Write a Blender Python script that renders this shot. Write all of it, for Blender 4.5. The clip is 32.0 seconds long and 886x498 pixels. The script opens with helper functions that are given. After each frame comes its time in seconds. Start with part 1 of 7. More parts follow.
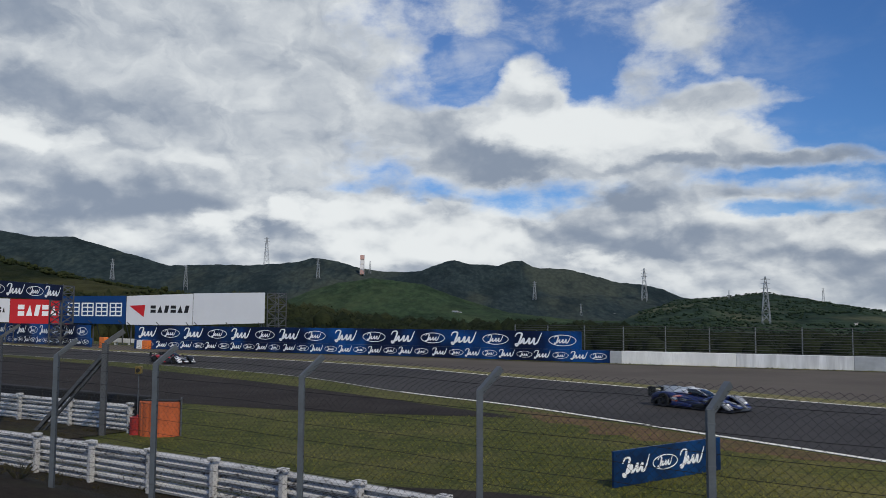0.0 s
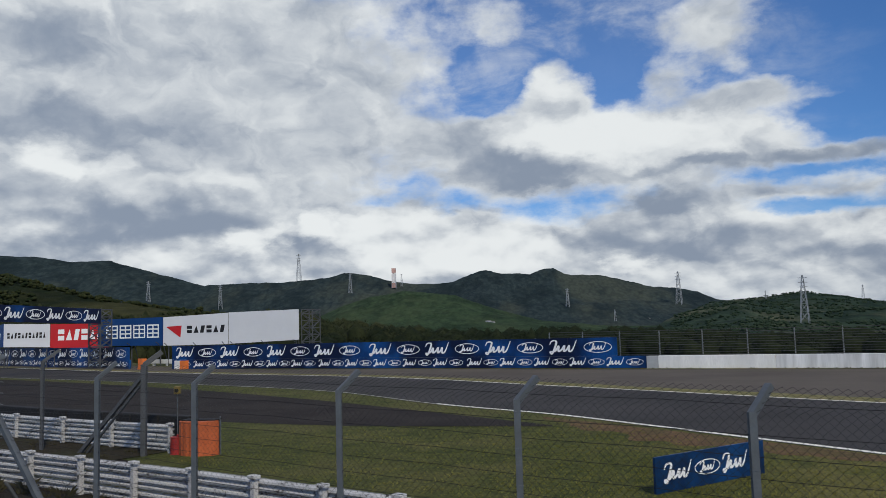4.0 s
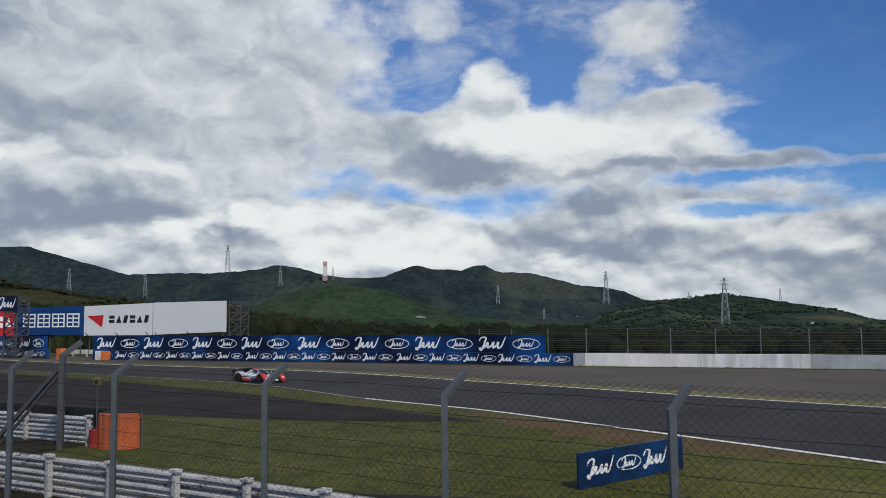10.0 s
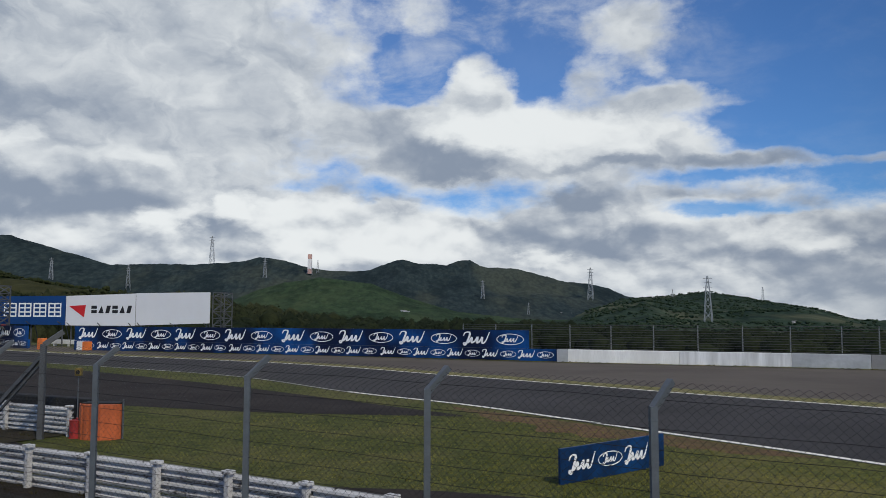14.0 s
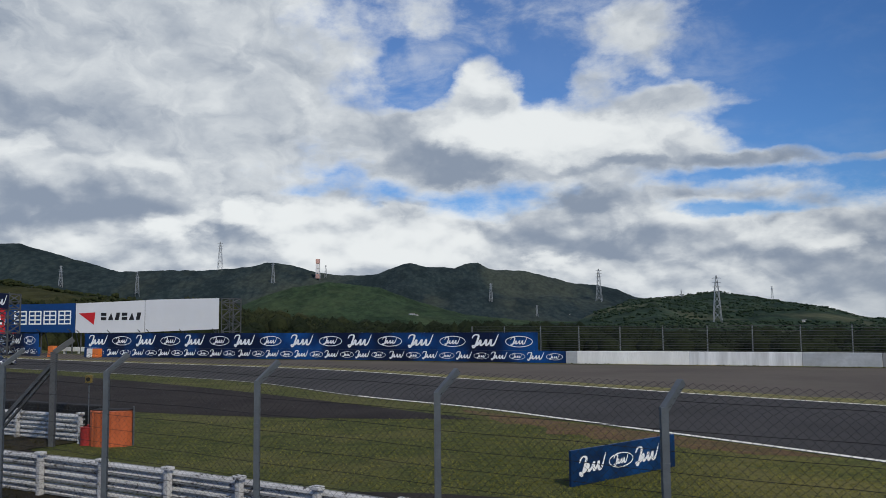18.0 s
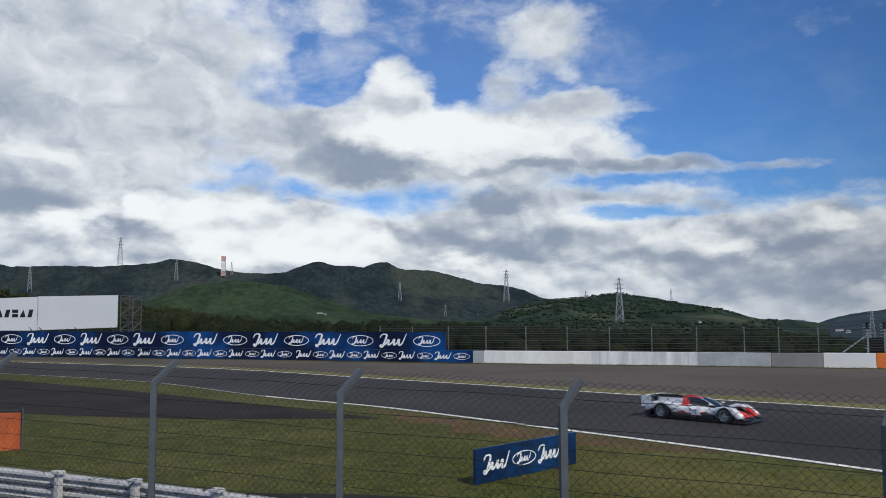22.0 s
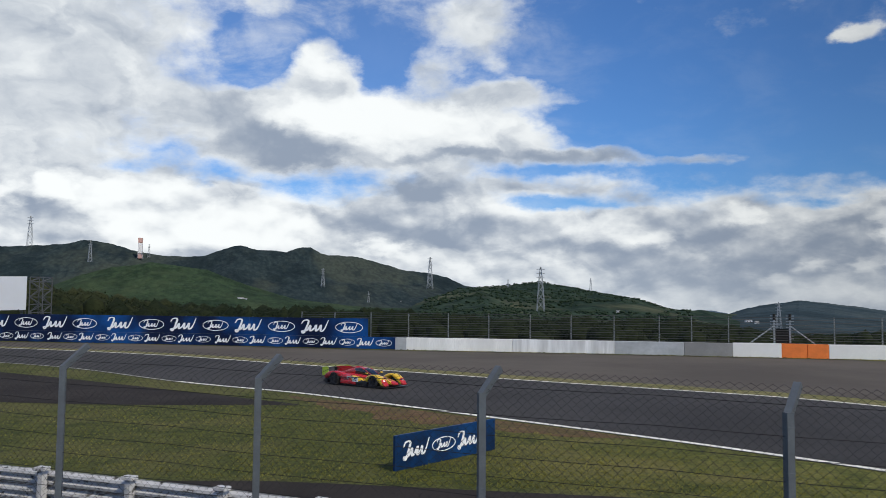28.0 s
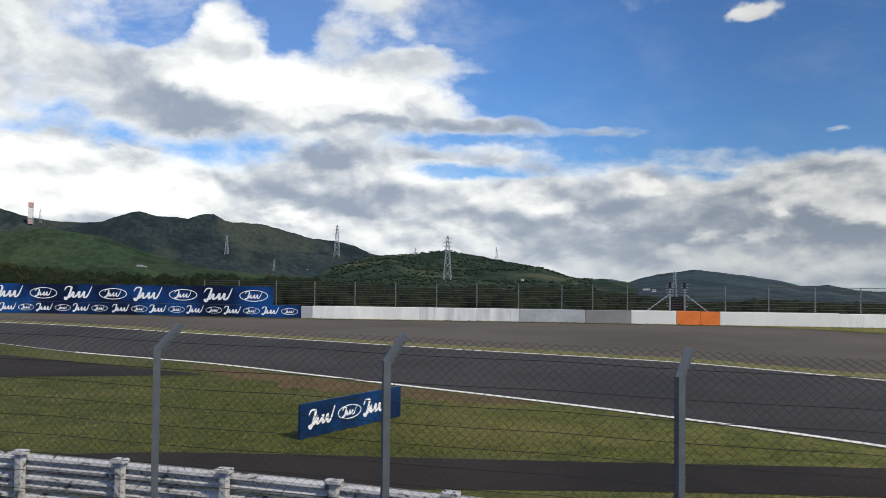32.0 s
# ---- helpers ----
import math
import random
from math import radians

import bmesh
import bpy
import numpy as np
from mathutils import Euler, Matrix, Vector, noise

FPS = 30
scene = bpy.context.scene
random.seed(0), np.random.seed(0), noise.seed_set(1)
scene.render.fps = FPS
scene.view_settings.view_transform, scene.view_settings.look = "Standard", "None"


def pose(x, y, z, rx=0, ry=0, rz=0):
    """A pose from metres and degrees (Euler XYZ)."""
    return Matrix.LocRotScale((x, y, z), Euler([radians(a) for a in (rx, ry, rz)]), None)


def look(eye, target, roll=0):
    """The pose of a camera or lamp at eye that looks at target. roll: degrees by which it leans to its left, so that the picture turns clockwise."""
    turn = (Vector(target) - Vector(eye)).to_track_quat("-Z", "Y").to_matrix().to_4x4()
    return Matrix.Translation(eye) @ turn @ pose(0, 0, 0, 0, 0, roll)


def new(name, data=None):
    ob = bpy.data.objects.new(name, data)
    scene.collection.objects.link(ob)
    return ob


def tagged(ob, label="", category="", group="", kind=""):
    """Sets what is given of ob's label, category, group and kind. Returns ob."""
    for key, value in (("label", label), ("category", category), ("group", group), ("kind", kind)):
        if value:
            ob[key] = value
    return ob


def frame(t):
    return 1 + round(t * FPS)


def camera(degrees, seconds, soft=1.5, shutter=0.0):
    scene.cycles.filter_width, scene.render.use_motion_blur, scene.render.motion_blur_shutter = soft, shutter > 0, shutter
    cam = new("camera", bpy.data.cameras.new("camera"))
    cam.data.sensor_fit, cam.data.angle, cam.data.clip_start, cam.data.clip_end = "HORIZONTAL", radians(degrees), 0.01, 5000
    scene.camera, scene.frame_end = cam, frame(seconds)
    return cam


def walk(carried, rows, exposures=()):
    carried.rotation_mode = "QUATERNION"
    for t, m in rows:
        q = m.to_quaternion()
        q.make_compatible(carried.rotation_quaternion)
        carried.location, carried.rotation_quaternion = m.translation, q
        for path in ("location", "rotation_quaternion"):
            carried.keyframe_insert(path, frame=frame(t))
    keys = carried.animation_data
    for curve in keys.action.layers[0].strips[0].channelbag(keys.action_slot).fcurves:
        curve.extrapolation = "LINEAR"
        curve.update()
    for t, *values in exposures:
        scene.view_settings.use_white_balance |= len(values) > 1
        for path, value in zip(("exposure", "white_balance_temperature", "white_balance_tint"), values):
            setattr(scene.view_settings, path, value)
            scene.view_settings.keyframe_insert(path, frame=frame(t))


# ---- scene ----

# ------------------------------------------------------------------ camera
EYE = (0.0, 0.0, 4.0)


def aim(yaw, pitch, roll):
    # the arms swing with the body as the view turns
    sway = float(np.interp(-yaw, (-8.0, 0.0, 3.0, 9.5, 20.0), (-0.045, -0.026, -0.022, 0.014, 0.038)))
    return Matrix.Translation((EYE[0] + sway, EYE[1], EYE[2])) @ pose(0, 0, 0, 90 + pitch, 0, yaw) @ pose(0, 0, 0, 0, 0, roll)


cam = camera(55.9, 32.0, soft=0.65, shutter=0.04)
walk(cam, [(t, aim(y, p, r)) for t, y, p, r in (
    (0, 0.00, 4.60, 0.30),
    (0.5, -1.51, 4.80, -0.07),
    (1, -2.08, 4.55, -0.38),
    (1.5, -2.21, 4.34, -0.66),
    (2, -2.30, 4.13, -0.79),
    (2.5, -2.38, 4.12, -0.66),
    (3, -1.44, 4.48, -0.95),
    (3.5, 0.81, 5.38, -1.46),
    (5.5, 4.00, 5.24, -1.45),
    (6, 6.27, 5.52, -1.58),
    (6.5, 7.86, 5.54, -1.82),
    (7, 7.15, 5.40, -1.91),
    (7.5, 5.25, 5.18, -1.52),
    (8, 3.06, 4.97, -1.10),
    (8.5, 0.52, 4.72, -0.88),
    (9, -1.51, 4.61, -0.74),
    (9.5, -2.16, 4.78, -0.73),
    (10, -2.54, 4.95, -0.62),
    (10.5, -2.73, 4.99, -0.47),
    (11, -2.82, 5.01, -0.49),
    (11.5, -3.35, 4.84, -0.43),
    (12, -3.66, 4.63, -0.14),
    (12.5, -3.71, 4.75, 0.08),
    (13, -3.78, 4.85, 0.14),
    (13.5, -3.64, 4.67, 0.18),
    (14, -3.54, 4.57, 0.11),
    (14.5, -3.55, 4.59, -0.00),
    (16.5, -2.86, 4.52, -0.37),
    (17, -2.57, 4.46, -0.35),
    (17.5, -2.69, 4.59, -0.42),
    (18, -3.02, 4.78, -0.57),
    (18.5, -3.81, 4.64, -0.64),
    (19, -5.33, 4.33, -0.58),
    (19.5, -6.97, 4.17, -0.33),
    (20, -7.78, 4.29, -0.19),
    (20.5, -8.06, 4.57, -0.13),
    (21, -8.54, 4.72, -0.21),
    (21.5, -8.90, 4.67, -0.22),
    (22, -9.23, 4.70, -0.24),
    (22.5, -9.50, 4.70, -0.27),
    (23, -9.55, 4.42, -0.32),
    (23.5, -9.66, 4.24, -0.36),
    (24, -9.81, 4.33, -0.52),
    (24.5, -9.69, 4.54, -0.73),
    (26.5, -9.27, 4.96, -0.46),
    (27, -9.59, 4.91, -0.32),
    (27.5, -11.21, 4.46, 0.00),
    (28, -14.43, 3.82, 0.50),
    (28.5, -17.57, 3.30, 0.90),
    (29, -19.21, 3.11, 1.00),
    (29.5, -19.72, 3.06, 0.75),
    (30, -19.92, 2.92, 0.72),
    (30.5, -20.19, 2.61, 1.00),
    (31, -20.34, 2.30, 1.19),
    (31.5, -20.63, 1.86, 0.91),
    (32, -20.80, 1.72, 0.62),
)], exposures=[(0.0, -0.45, 6200, 10), (18.0, -0.42, 6200, 10), (21.0, -0.32, 6150, 10), (24.5, -0.28, 6200, 10), (28.8, -0.16, 6250, 10), (30.4, -0.11, 6300, 10), (32.0, -0.03, 6450, 10)])

# ------------------------------------------------------------------ world: sky, clouds, sun
SUN_AZ, SUN_EL = -155.0, 46.0     # degrees left of straight ahead (so behind the camera, to its right), above the horizon


class Nodes:
    """A short hand for building node trees."""

    def __init__(self, tree):
        self.tree = tree
        tree.nodes.clear()

    def add(self, kind, **inputs):
        n = self.tree.nodes.new(kind)
        for key, value in inputs.items():
            if key.startswith("p_"):
                continue
            self.put(n, key, value)
        return n

    def put(self, n, key, value):
        sock = n.inputs[int(key[1:])] if key[0] == "i" and key[1:].isdigit() else n.inputs[key.replace("_", " ")]
        if isinstance(value, bpy.types.NodeSocket):
            self.tree.links.new(value, sock)
        else:
            sock.default_value = value

    def math(self, op, a, b=0.0, c=0.0, clamp=False):
        n = self.tree.nodes.new("ShaderNodeMath")
        n.operation, n.use_clamp = op, clamp
        for i, v in enumerate((a, b, c)):
            self.put(n, "i%d" % i, v)
        return n.outputs[0]

    def vec(self, op, a, b=(0, 0, 0)):
        n = self.tree.nodes.new("ShaderNodeVectorMath")
        n.operation = op
        self.put(n, "i0", a)
        self.put(n, "i1", b)
        return n.outputs["Value"] if op in ("LENGTH", "DOT_PRODUCT") else n.outputs["Vector"]

    def xyz(self, x, y, z):
        return self.add("ShaderNodeCombineXYZ", X=x, Y=y, Z=z).outputs[0]

    def noise(self, vector, scale, detail=6.0, rough=0.55, distort=0.0, colour=False):
        n = self.add("ShaderNodeTexNoise", Vector=vector, Scale=scale, Detail=detail, Roughness=rough, Distortion=distort)
        return n.outputs["Color" if colour else 0]

    def range(self, v, a, b, c=0.0, d=1.0, smooth=True):
        n = self.tree.nodes.new("ShaderNodeMapRange")
        n.interpolation_type = "SMOOTHSTEP" if smooth else "LINEAR"
        for i, value in enumerate((v, a, b, c, d)):
            self.put(n, "i%d" % i, value)
        return n.outputs[0]

    def mix(self, f, a, b, kind="MIX"):
        n = self.tree.nodes.new("ShaderNodeMix")
        n.data_type, n.blend_type = "RGBA", kind
        self.put(n, "i0", f)
        self.put(n, "i6", a if isinstance(a, bpy.types.NodeSocket) else (*a, 1))
        self.put(n, "i7", b if isinstance(b, bpy.types.NodeSocket) else (*b, 1))
        return n.outputs[2]


def patches(g, p, spots):
    """The sum of soft ellipses (azimuth to the right, elevation, half width, half height, weight) in degrees."""
    total = None
    for az, el, w, h, k in spots:
        d = g.vec("LENGTH", g.vec("MULTIPLY", g.vec("SUBTRACT", p, (az, el, 0)), (1 / w, 1 / h, 0)))
        v = g.range(d, 0.25, 1.25, k, 0.0)
        total = v if total is None else g.math("ADD", total, v)
    return total


# cloud banks, blue gaps and grey undersides: right, up, half width, half height, weight
BANKS_WEST = [(-23, 15.2, 24.6, 11.5, 1.35), (-11.9, 4.5, 33.8, 4.4, 1.25), (10.4, 11.8, 12.8, 3.3, 1.25), (5.9, 15.5, 3.1, 2.2, 0.95), (1.9, 10.6, 5.9, 2, 0.9), (24.8, 10, 6.6, 0.8, 0.75), (18.8, 11.4, 4.5, 1.5, 0.5), (-0.8, 13, 5.9, 1.4, 0.5), (-42, 12, 16, 14, 1.2), (-20, 1.5, 60, 3, 1)]
BANKS_MID = [(16.5, 19, 4.3, 2.6, 0.7), (13.5, 15.9, 2.3, 1.5, 0.5), (18.5, 14.3, 3.8, 1.1, 0.68), (23.3, 13.8, 2.3, 0.6, 0.4), (2.3, 20.3, 3.8, 1.6, 0.42), (10.1, 17.3, 2.7, 0.7, 0.22), (17.9, 16.4, 1.4, 0.8, 0.3), (22.5, 8.3, 5.6, 0.9, 0.55), (14.8, 7.5, 6.5, 2, 0.75), (16.6, 4.5, 14.8, 2.6, 1), (24.3, 4.7, 8.2, 1.8, 0.9)]
BANKS_EAST = [(34.1, 5.5, 12.1, 2.3, 0.8), (45.6, 6.3, 6.1, 1.8, 0.95), (43.6, 3, 13.8, 3.2, 1.05), (40.8, 16.8, 1.5, 0.65, 1.0), (46, 9.4, 1.1, 0.3, 0.45), (32.6, 9.9, 3, 0.7, 0.5), (38.5, 8.2, 4.2, 0.7, 0.2), (27.3, 15.5, 1.9, 0.4, 0.25), (25.4, 7.6, 4.6, 0.8, 0.3), (25, 1, 40, 2.4, 1), (62, 8, 10, 6, 0.9)]
GAPS = [(1.5, 16.5, 2.8, 2.8, -0.6), (9.7, 16.6, 3.1, 2.6, -0.4), (-2.6, 10.4, 1.7, 1.0, -0.32), (-6.6, 9, 2.5, 0.5, -0.18), (-12.6, 6.5, 0.9, 0.3, -0.64), (-15, 8.7, 2.2, 0.4, -0.24), (10, 7.8, 1.7, 1.1, -0.18), (20.8, 6.9, 3, 0.8, -0.28), (24.7, 16.4, 5.1, 4, -0.4), (-3.6, 15.3, 2.4, 0.9, -0.24), (24.2, 12.2, 4.5, 0.9, -0.32), (34.9, 13.1, 12.1, 4, -0.64), (25.4, 6.5, 3.9, 0.5, -0.24), (38.6, 6.6, 4.2, 0.5, -0.4), (47, 8.6, 3, 0.7, -0.3)]
GREYS_WEST = [(-27.8, 18.5, 4.7, 1.9, 0.51), (-26.9, 13.2, 9.5, 2, 0.48), (-25.2, 11, 1.5, 0.6, 0.2), (-25.7, 8, 4.5, 1.5, 0.34), (-21, 7.2, 7.6, 1.8, 0.51), (-11.2, 5.1, 4.8, 1.2, 0.41), (-11.6, 8.5, 1.7, 0.6, 0.24), (-17.8, 18.2, 10.9, 2.6, 0.12), (-6.8, 17.1, 7.7, 3.2, 0.1), (-36, 8, 9.2, 2.5, 0.27)]
GREYS_MID = [(2.3, 10.5, 6.3, 1.6, 0.58), (5.5, 9.8, 3.6, 0.6, 0.34), (-0.4, 12.9, 4.9, 1.4, 0.24), (14.1, 10.3, 4.6, 0.6, 0.34), (16.7, 10, 4.9, 0.8, 0.27), (13, 8.1, 3, 1, 0.41), (15.9, 8.2, 4.9, 1.2, 0.27), (12.2, 5.3, 7.2, 1.6, 0.41), (15.1, 4.8, 3.7, 1, 0.34), (24.8, 10, 6.9, 0.8, 0.68), (-2.2, 7.8, 1, 0.4, 0.34), (0.8, 7.9, 1.4, 0.4, 0.37), (-28.2, 5.4, 4.3, 1.2, 0.2), (23.3, 3.3, 7.4, 0.9, 0.17), (16.1, 19.1, 3.8, 1.8, 0.17), (18.5, 14.1, 3.6, 1, 0.17)]
GREYS_EAST = [(38, 3.6, 17, 3.6, 0.16), (35.9, 3, 13.7, 2.1, 0.22), (38.5, 4.6, 6, 1.0, 0.3), (46.5, 3.4, 4, 0.8, 0.4), (30.8, 4.2, 3, 0.7, 0.25), (32.6, 9.9, 3.4, 0.5, 0.2), (29.3, 3, 7, 1.5, 0.08), (46.8, 2.6, 3.6, 0.9, 0.2), (43.6, 6.2, 4.6, 0.6, 0.14)]
WHITES = [(-26.5, 11.2, 4.2, 1.3, 0.65), (-14.7, 6.5, 2.6, 1.3, 0.9), (-10.8, 7, 1.6, 1.1, 0.7), (9.7, 12.4, 8, 1.9, 0.9), (5.9, 15.7, 2.7, 1.3, 0.4), (8.2, 14.1, 2.3, 1.1, 0.4), (-2.3, 5, 10.9, 1.6, 0.55), (-6.6, 7.1, 4.3, 1.2, 0.5), (3.5, 7.3, 3.9, 1.1, 0.45), (10.2, 3.7, 1.69, 0.56, 0.45), (-17.6, 9.9, 5.8, 0.9, 0.25), (-3.6, 19.8, 4.4, 1.4, 0.3), (16.1, 18.4, 2.86, 0.98, 0.1), (40.2, 2.6, 1.5, 0.7, 0.5), (44.5, 4.6, 2.0, 0.7, 0.5), (33.4, 5.6, 1.8, 0.6, 0.45), (43.3, 7.2, 4.81, 0.84, 0.3), (47.8, 4.7, 2.8, 1, 0.5), (27.9, 4.4, 2.34, 0.7, 0.25), (40.8, 17, 1.6, 0.6, 0.25), (36.7, 1.9, 1.82, 0.56, 0.3), (48.1, 7.1, 2.34, 0.7, 0.2)]


def build_world():
    w = bpy.data.worlds.new("sky")
    scene.world = w
    w.use_nodes = True
    g = Nodes(w.node_tree)
    way = g.add("ShaderNodeTexCoord").outputs["Generated"]
    split = g.add("ShaderNodeSeparateXYZ", Vector=way)
    x, y, z = split.outputs
    deg = 57.29578
    az = g.math("MULTIPLY", g.math("ARCTAN2", x, y), deg)
    el = g.math("MULTIPLY", g.math("ARCSINE", z), deg)
    # clouds crowd together towards the horizon
    flat = g.xyz(az, g.math("ADD", el, g.math("MULTIPLY", g.math("SQRT", g.math("MAXIMUM", g.math("ADD", el, 1.5), 0.0)), 5.0)), 0.0)
    # ragged edges: shift the place by noise before asking for a bank
    warp = g.vec("SUBTRACT", g.noise(flat, 0.19, 7, 0.56, colour=True), (0.5, 0.5, 0.5))
    p = g.vec("ADD", g.xyz(az, el, 0.0), g.vec("MULTIPLY", warp, (5.0, 2.6, 0)))
    fine = g.noise(flat, 0.34, 9, 0.61)
    broad = g.noise(flat, 0.09, 5, 0.55, 0.4)
    wide = g.range(g.math("ABSOLUTE", az), 52.0, 75.0)
    cover = patches(g, p, BANKS_WEST + BANKS_MID + BANKS_EAST + GAPS)
    cover = g.math("ADD", cover, g.math("MULTIPLY", g.math("SUBTRACT", fine, 0.5), 1.15))
    cover = g.math("ADD", cover, g.math("MULTIPLY", g.math("SUBTRACT", broad, 0.47), g.math("ADD", 0.35, g.math("MULTIPLY", wide, 3.0))))
    mask = g.range(cover, -0.02, 0.78)
    # thin torn veils drift over the blue
    veil = g.noise(g.vec("MULTIPLY", flat, (0.8, 1.0, 1.0)), 0.20, 9, 0.62, 0.3)
    mask = g.math("MAXIMUM", mask, g.math("MULTIPLY", g.range(veil, 0.44, 0.74, 0.05, 0.50), g.range(az, 14.0, 27.0, 1.0, 0.12)))
    # tops catch the light, undersides stay grey
    puff = g.vec("ADD", g.vec("MULTIPLY", flat, (1.0, 0.78, 1.0)), g.vec("MULTIPLY", warp, (6.0, 5.0, 0)))
    lump = g.noise(puff, 0.24, 7, 0.50, 0.5)
    above = g.noise(g.vec("ADD", puff, (0.4, 1.3, 0)), 0.24, 7, 0.50, 0.5)
    soft = g.vec("ADD", g.xyz(az, el, 0.0), g.vec("MULTIPLY", warp, (11.0, 4.2, 0)))
    shade = g.math("SUBTRACT", patches(g, soft, GREYS_WEST + GREYS_MID + GREYS_EAST), patches(g, soft, WHITES))
    shade = g.math("ADD", shade, g.math("MULTIPLY", g.math("SUBTRACT", above, lump), 1.3))
    low = g.noise(g.vec("ADD", flat, (3.0, 5.0, 0)), 0.10, 6, 0.5)
    shade = g.math("ADD", shade, g.math("MULTIPLY", g.math("SUBTRACT", low, 0.50), 0.7))
    shade = g.math("ADD", shade, g.math("MULTIPLY", g.range(cover, 0.2, 0.9, -0.25, 0.1), 1.0))
    # small heaps low in the sky, each lit on its top
    heap = g.xyz(g.math("MULTIPLY", az, 0.62), g.math("MULTIPLY", el, 1.05), 3.0)
    heap_a, heap_b = g.noise(heap, 0.36, 5, 0.46), g.noise(g.vec("ADD", heap, (0.2, 0.8, 0)), 0.36, 5, 0.46)
    heaps = g.math("MULTIPLY", g.math("SUBTRACT", heap_b, heap_a), g.range(el, 6.0, 11.0, 2.7, 0.6))
    shade = g.math("ADD", shade, heaps)
    shade = g.range(shade, -0.66, 0.88)
    body = g.mix(shade, (1.0, 1.01, 0.975), (0.31, 0.365, 0.45))
    haze = g.mix(g.range(az, -10.0, 40.0), (0.72, 0.75, 0.77), (0.46, 0.52, 0.59))
    body = g.mix(g.range(el, 0.2, 4.0, 0.38, 0.0), body, haze)
    sky = g.add("ShaderNodeTexSky")
    sky.sky_type, sky.sun_disc = "NISHITA", False
    sky.sun_elevation, sky.sun_rotation = radians(SUN_EL), radians(-SUN_AZ)
    sky.air_density, sky.dust_density, sky.ozone_density = 1.0, 0.15, 4.0
    blue = g.vec("MULTIPLY", sky.outputs[0], (SKY_GAIN * 0.64, SKY_GAIN * 0.97, SKY_GAIN * 1.36))
    seen = g.mix(mask, blue, body)
    # the haze thins and the sky deepens towards the east
    lift = g.math("MULTIPLY", g.range(az, -30.0, 15.0, 1.14, 1.10, smooth=False), g.math("MULTIPLY", g.range(az, 16.0, 46.0, 1.0, 0.84), g.range(az, 27.0, 44.0, 1.0, 0.86)))
    seen = g.vec("MULTIPLY", seen, g.xyz(lift, lift, lift))
    out = g.add("ShaderNodeBackground", Color=seen, Strength=1.0)
    g.add("ShaderNodeOutputWorld", Surface=out.outputs[0])


SKY_GAIN = 0.088
build_world()
sun = new("sun", bpy.data.lights.new("sun", "SUN"))
sun.data.energy, sun.data.angle, sun.data.color = 3.2, radians(1.2), (1.0, 0.88, 0.69)
s_az, s_el = radians(SUN_AZ), radians(SUN_EL)
sun.matrix_world = look((0, 0, 60), (60 * math.sin(s_az) * math.cos(s_el), -60 * math.cos(s_az) * math.cos(s_el), 60 - 60 * math.sin(s_el)))

# ------------------------------------------------------------------ materials
def material(name, colour, rough=0.7, metal=0.0, vary=0.25, scale=3.0, fine=40.0, bump=0.2, second=None, coat=0.0, stretch=(1, 1, 1), per_piece=0.0, spec=0.5):
    """A painted, mineral or metal surface: two scales of noise in colour, one in roughness and relief."""
    m = bpy.data.materials.new(name)
    m.use_nodes = True
    g = Nodes(m.node_tree)
    co = g.vec("MULTIPLY", g.add("ShaderNodeTexCoord").outputs["Object"], stretch)
    a, b = g.noise(co, scale, 5, 0.6), g.noise(co, fine, 4, 0.65)
    dark = tuple(c * (1 - vary) for c in colour)
    lite = tuple(min(1, c * (1 + vary)) for c in colour)
    col = g.mix(g.range(a, 0.3, 0.7), dark, second if second else lite)
    col = g.mix(g.range(b, 0.35, 0.75, 0.0, 0.55), col, dark)
    if per_piece:
        r = g.add("ShaderNodeObjectInfo").outputs["Random"]
        k = g.range(r, 0.0, 1.0, 1 - per_piece, 1 + per_piece, smooth=False)
        col = g.vec("MULTIPLY", col, g.xyz(k, k, k))
    s = g.add("ShaderNodeBsdfPrincipled", Base_Color=col, Metallic=metal, Roughness=g.range(b, 0.2, 0.8, max(0.03, rough - 0.1), min(1, rough + 0.1)))
    s.inputs["Coat Weight"].default_value, s.inputs["Specular IOR Level"].default_value = coat, spec
    if bump:
        bp = g.add("ShaderNodeBump", Height=b, Strength=bump, Distance=0.02)
        g.put(s, "Normal", bp.outputs[0])
    g.add("ShaderNodeOutputMaterial", Surface=s.outputs[0])
    return m


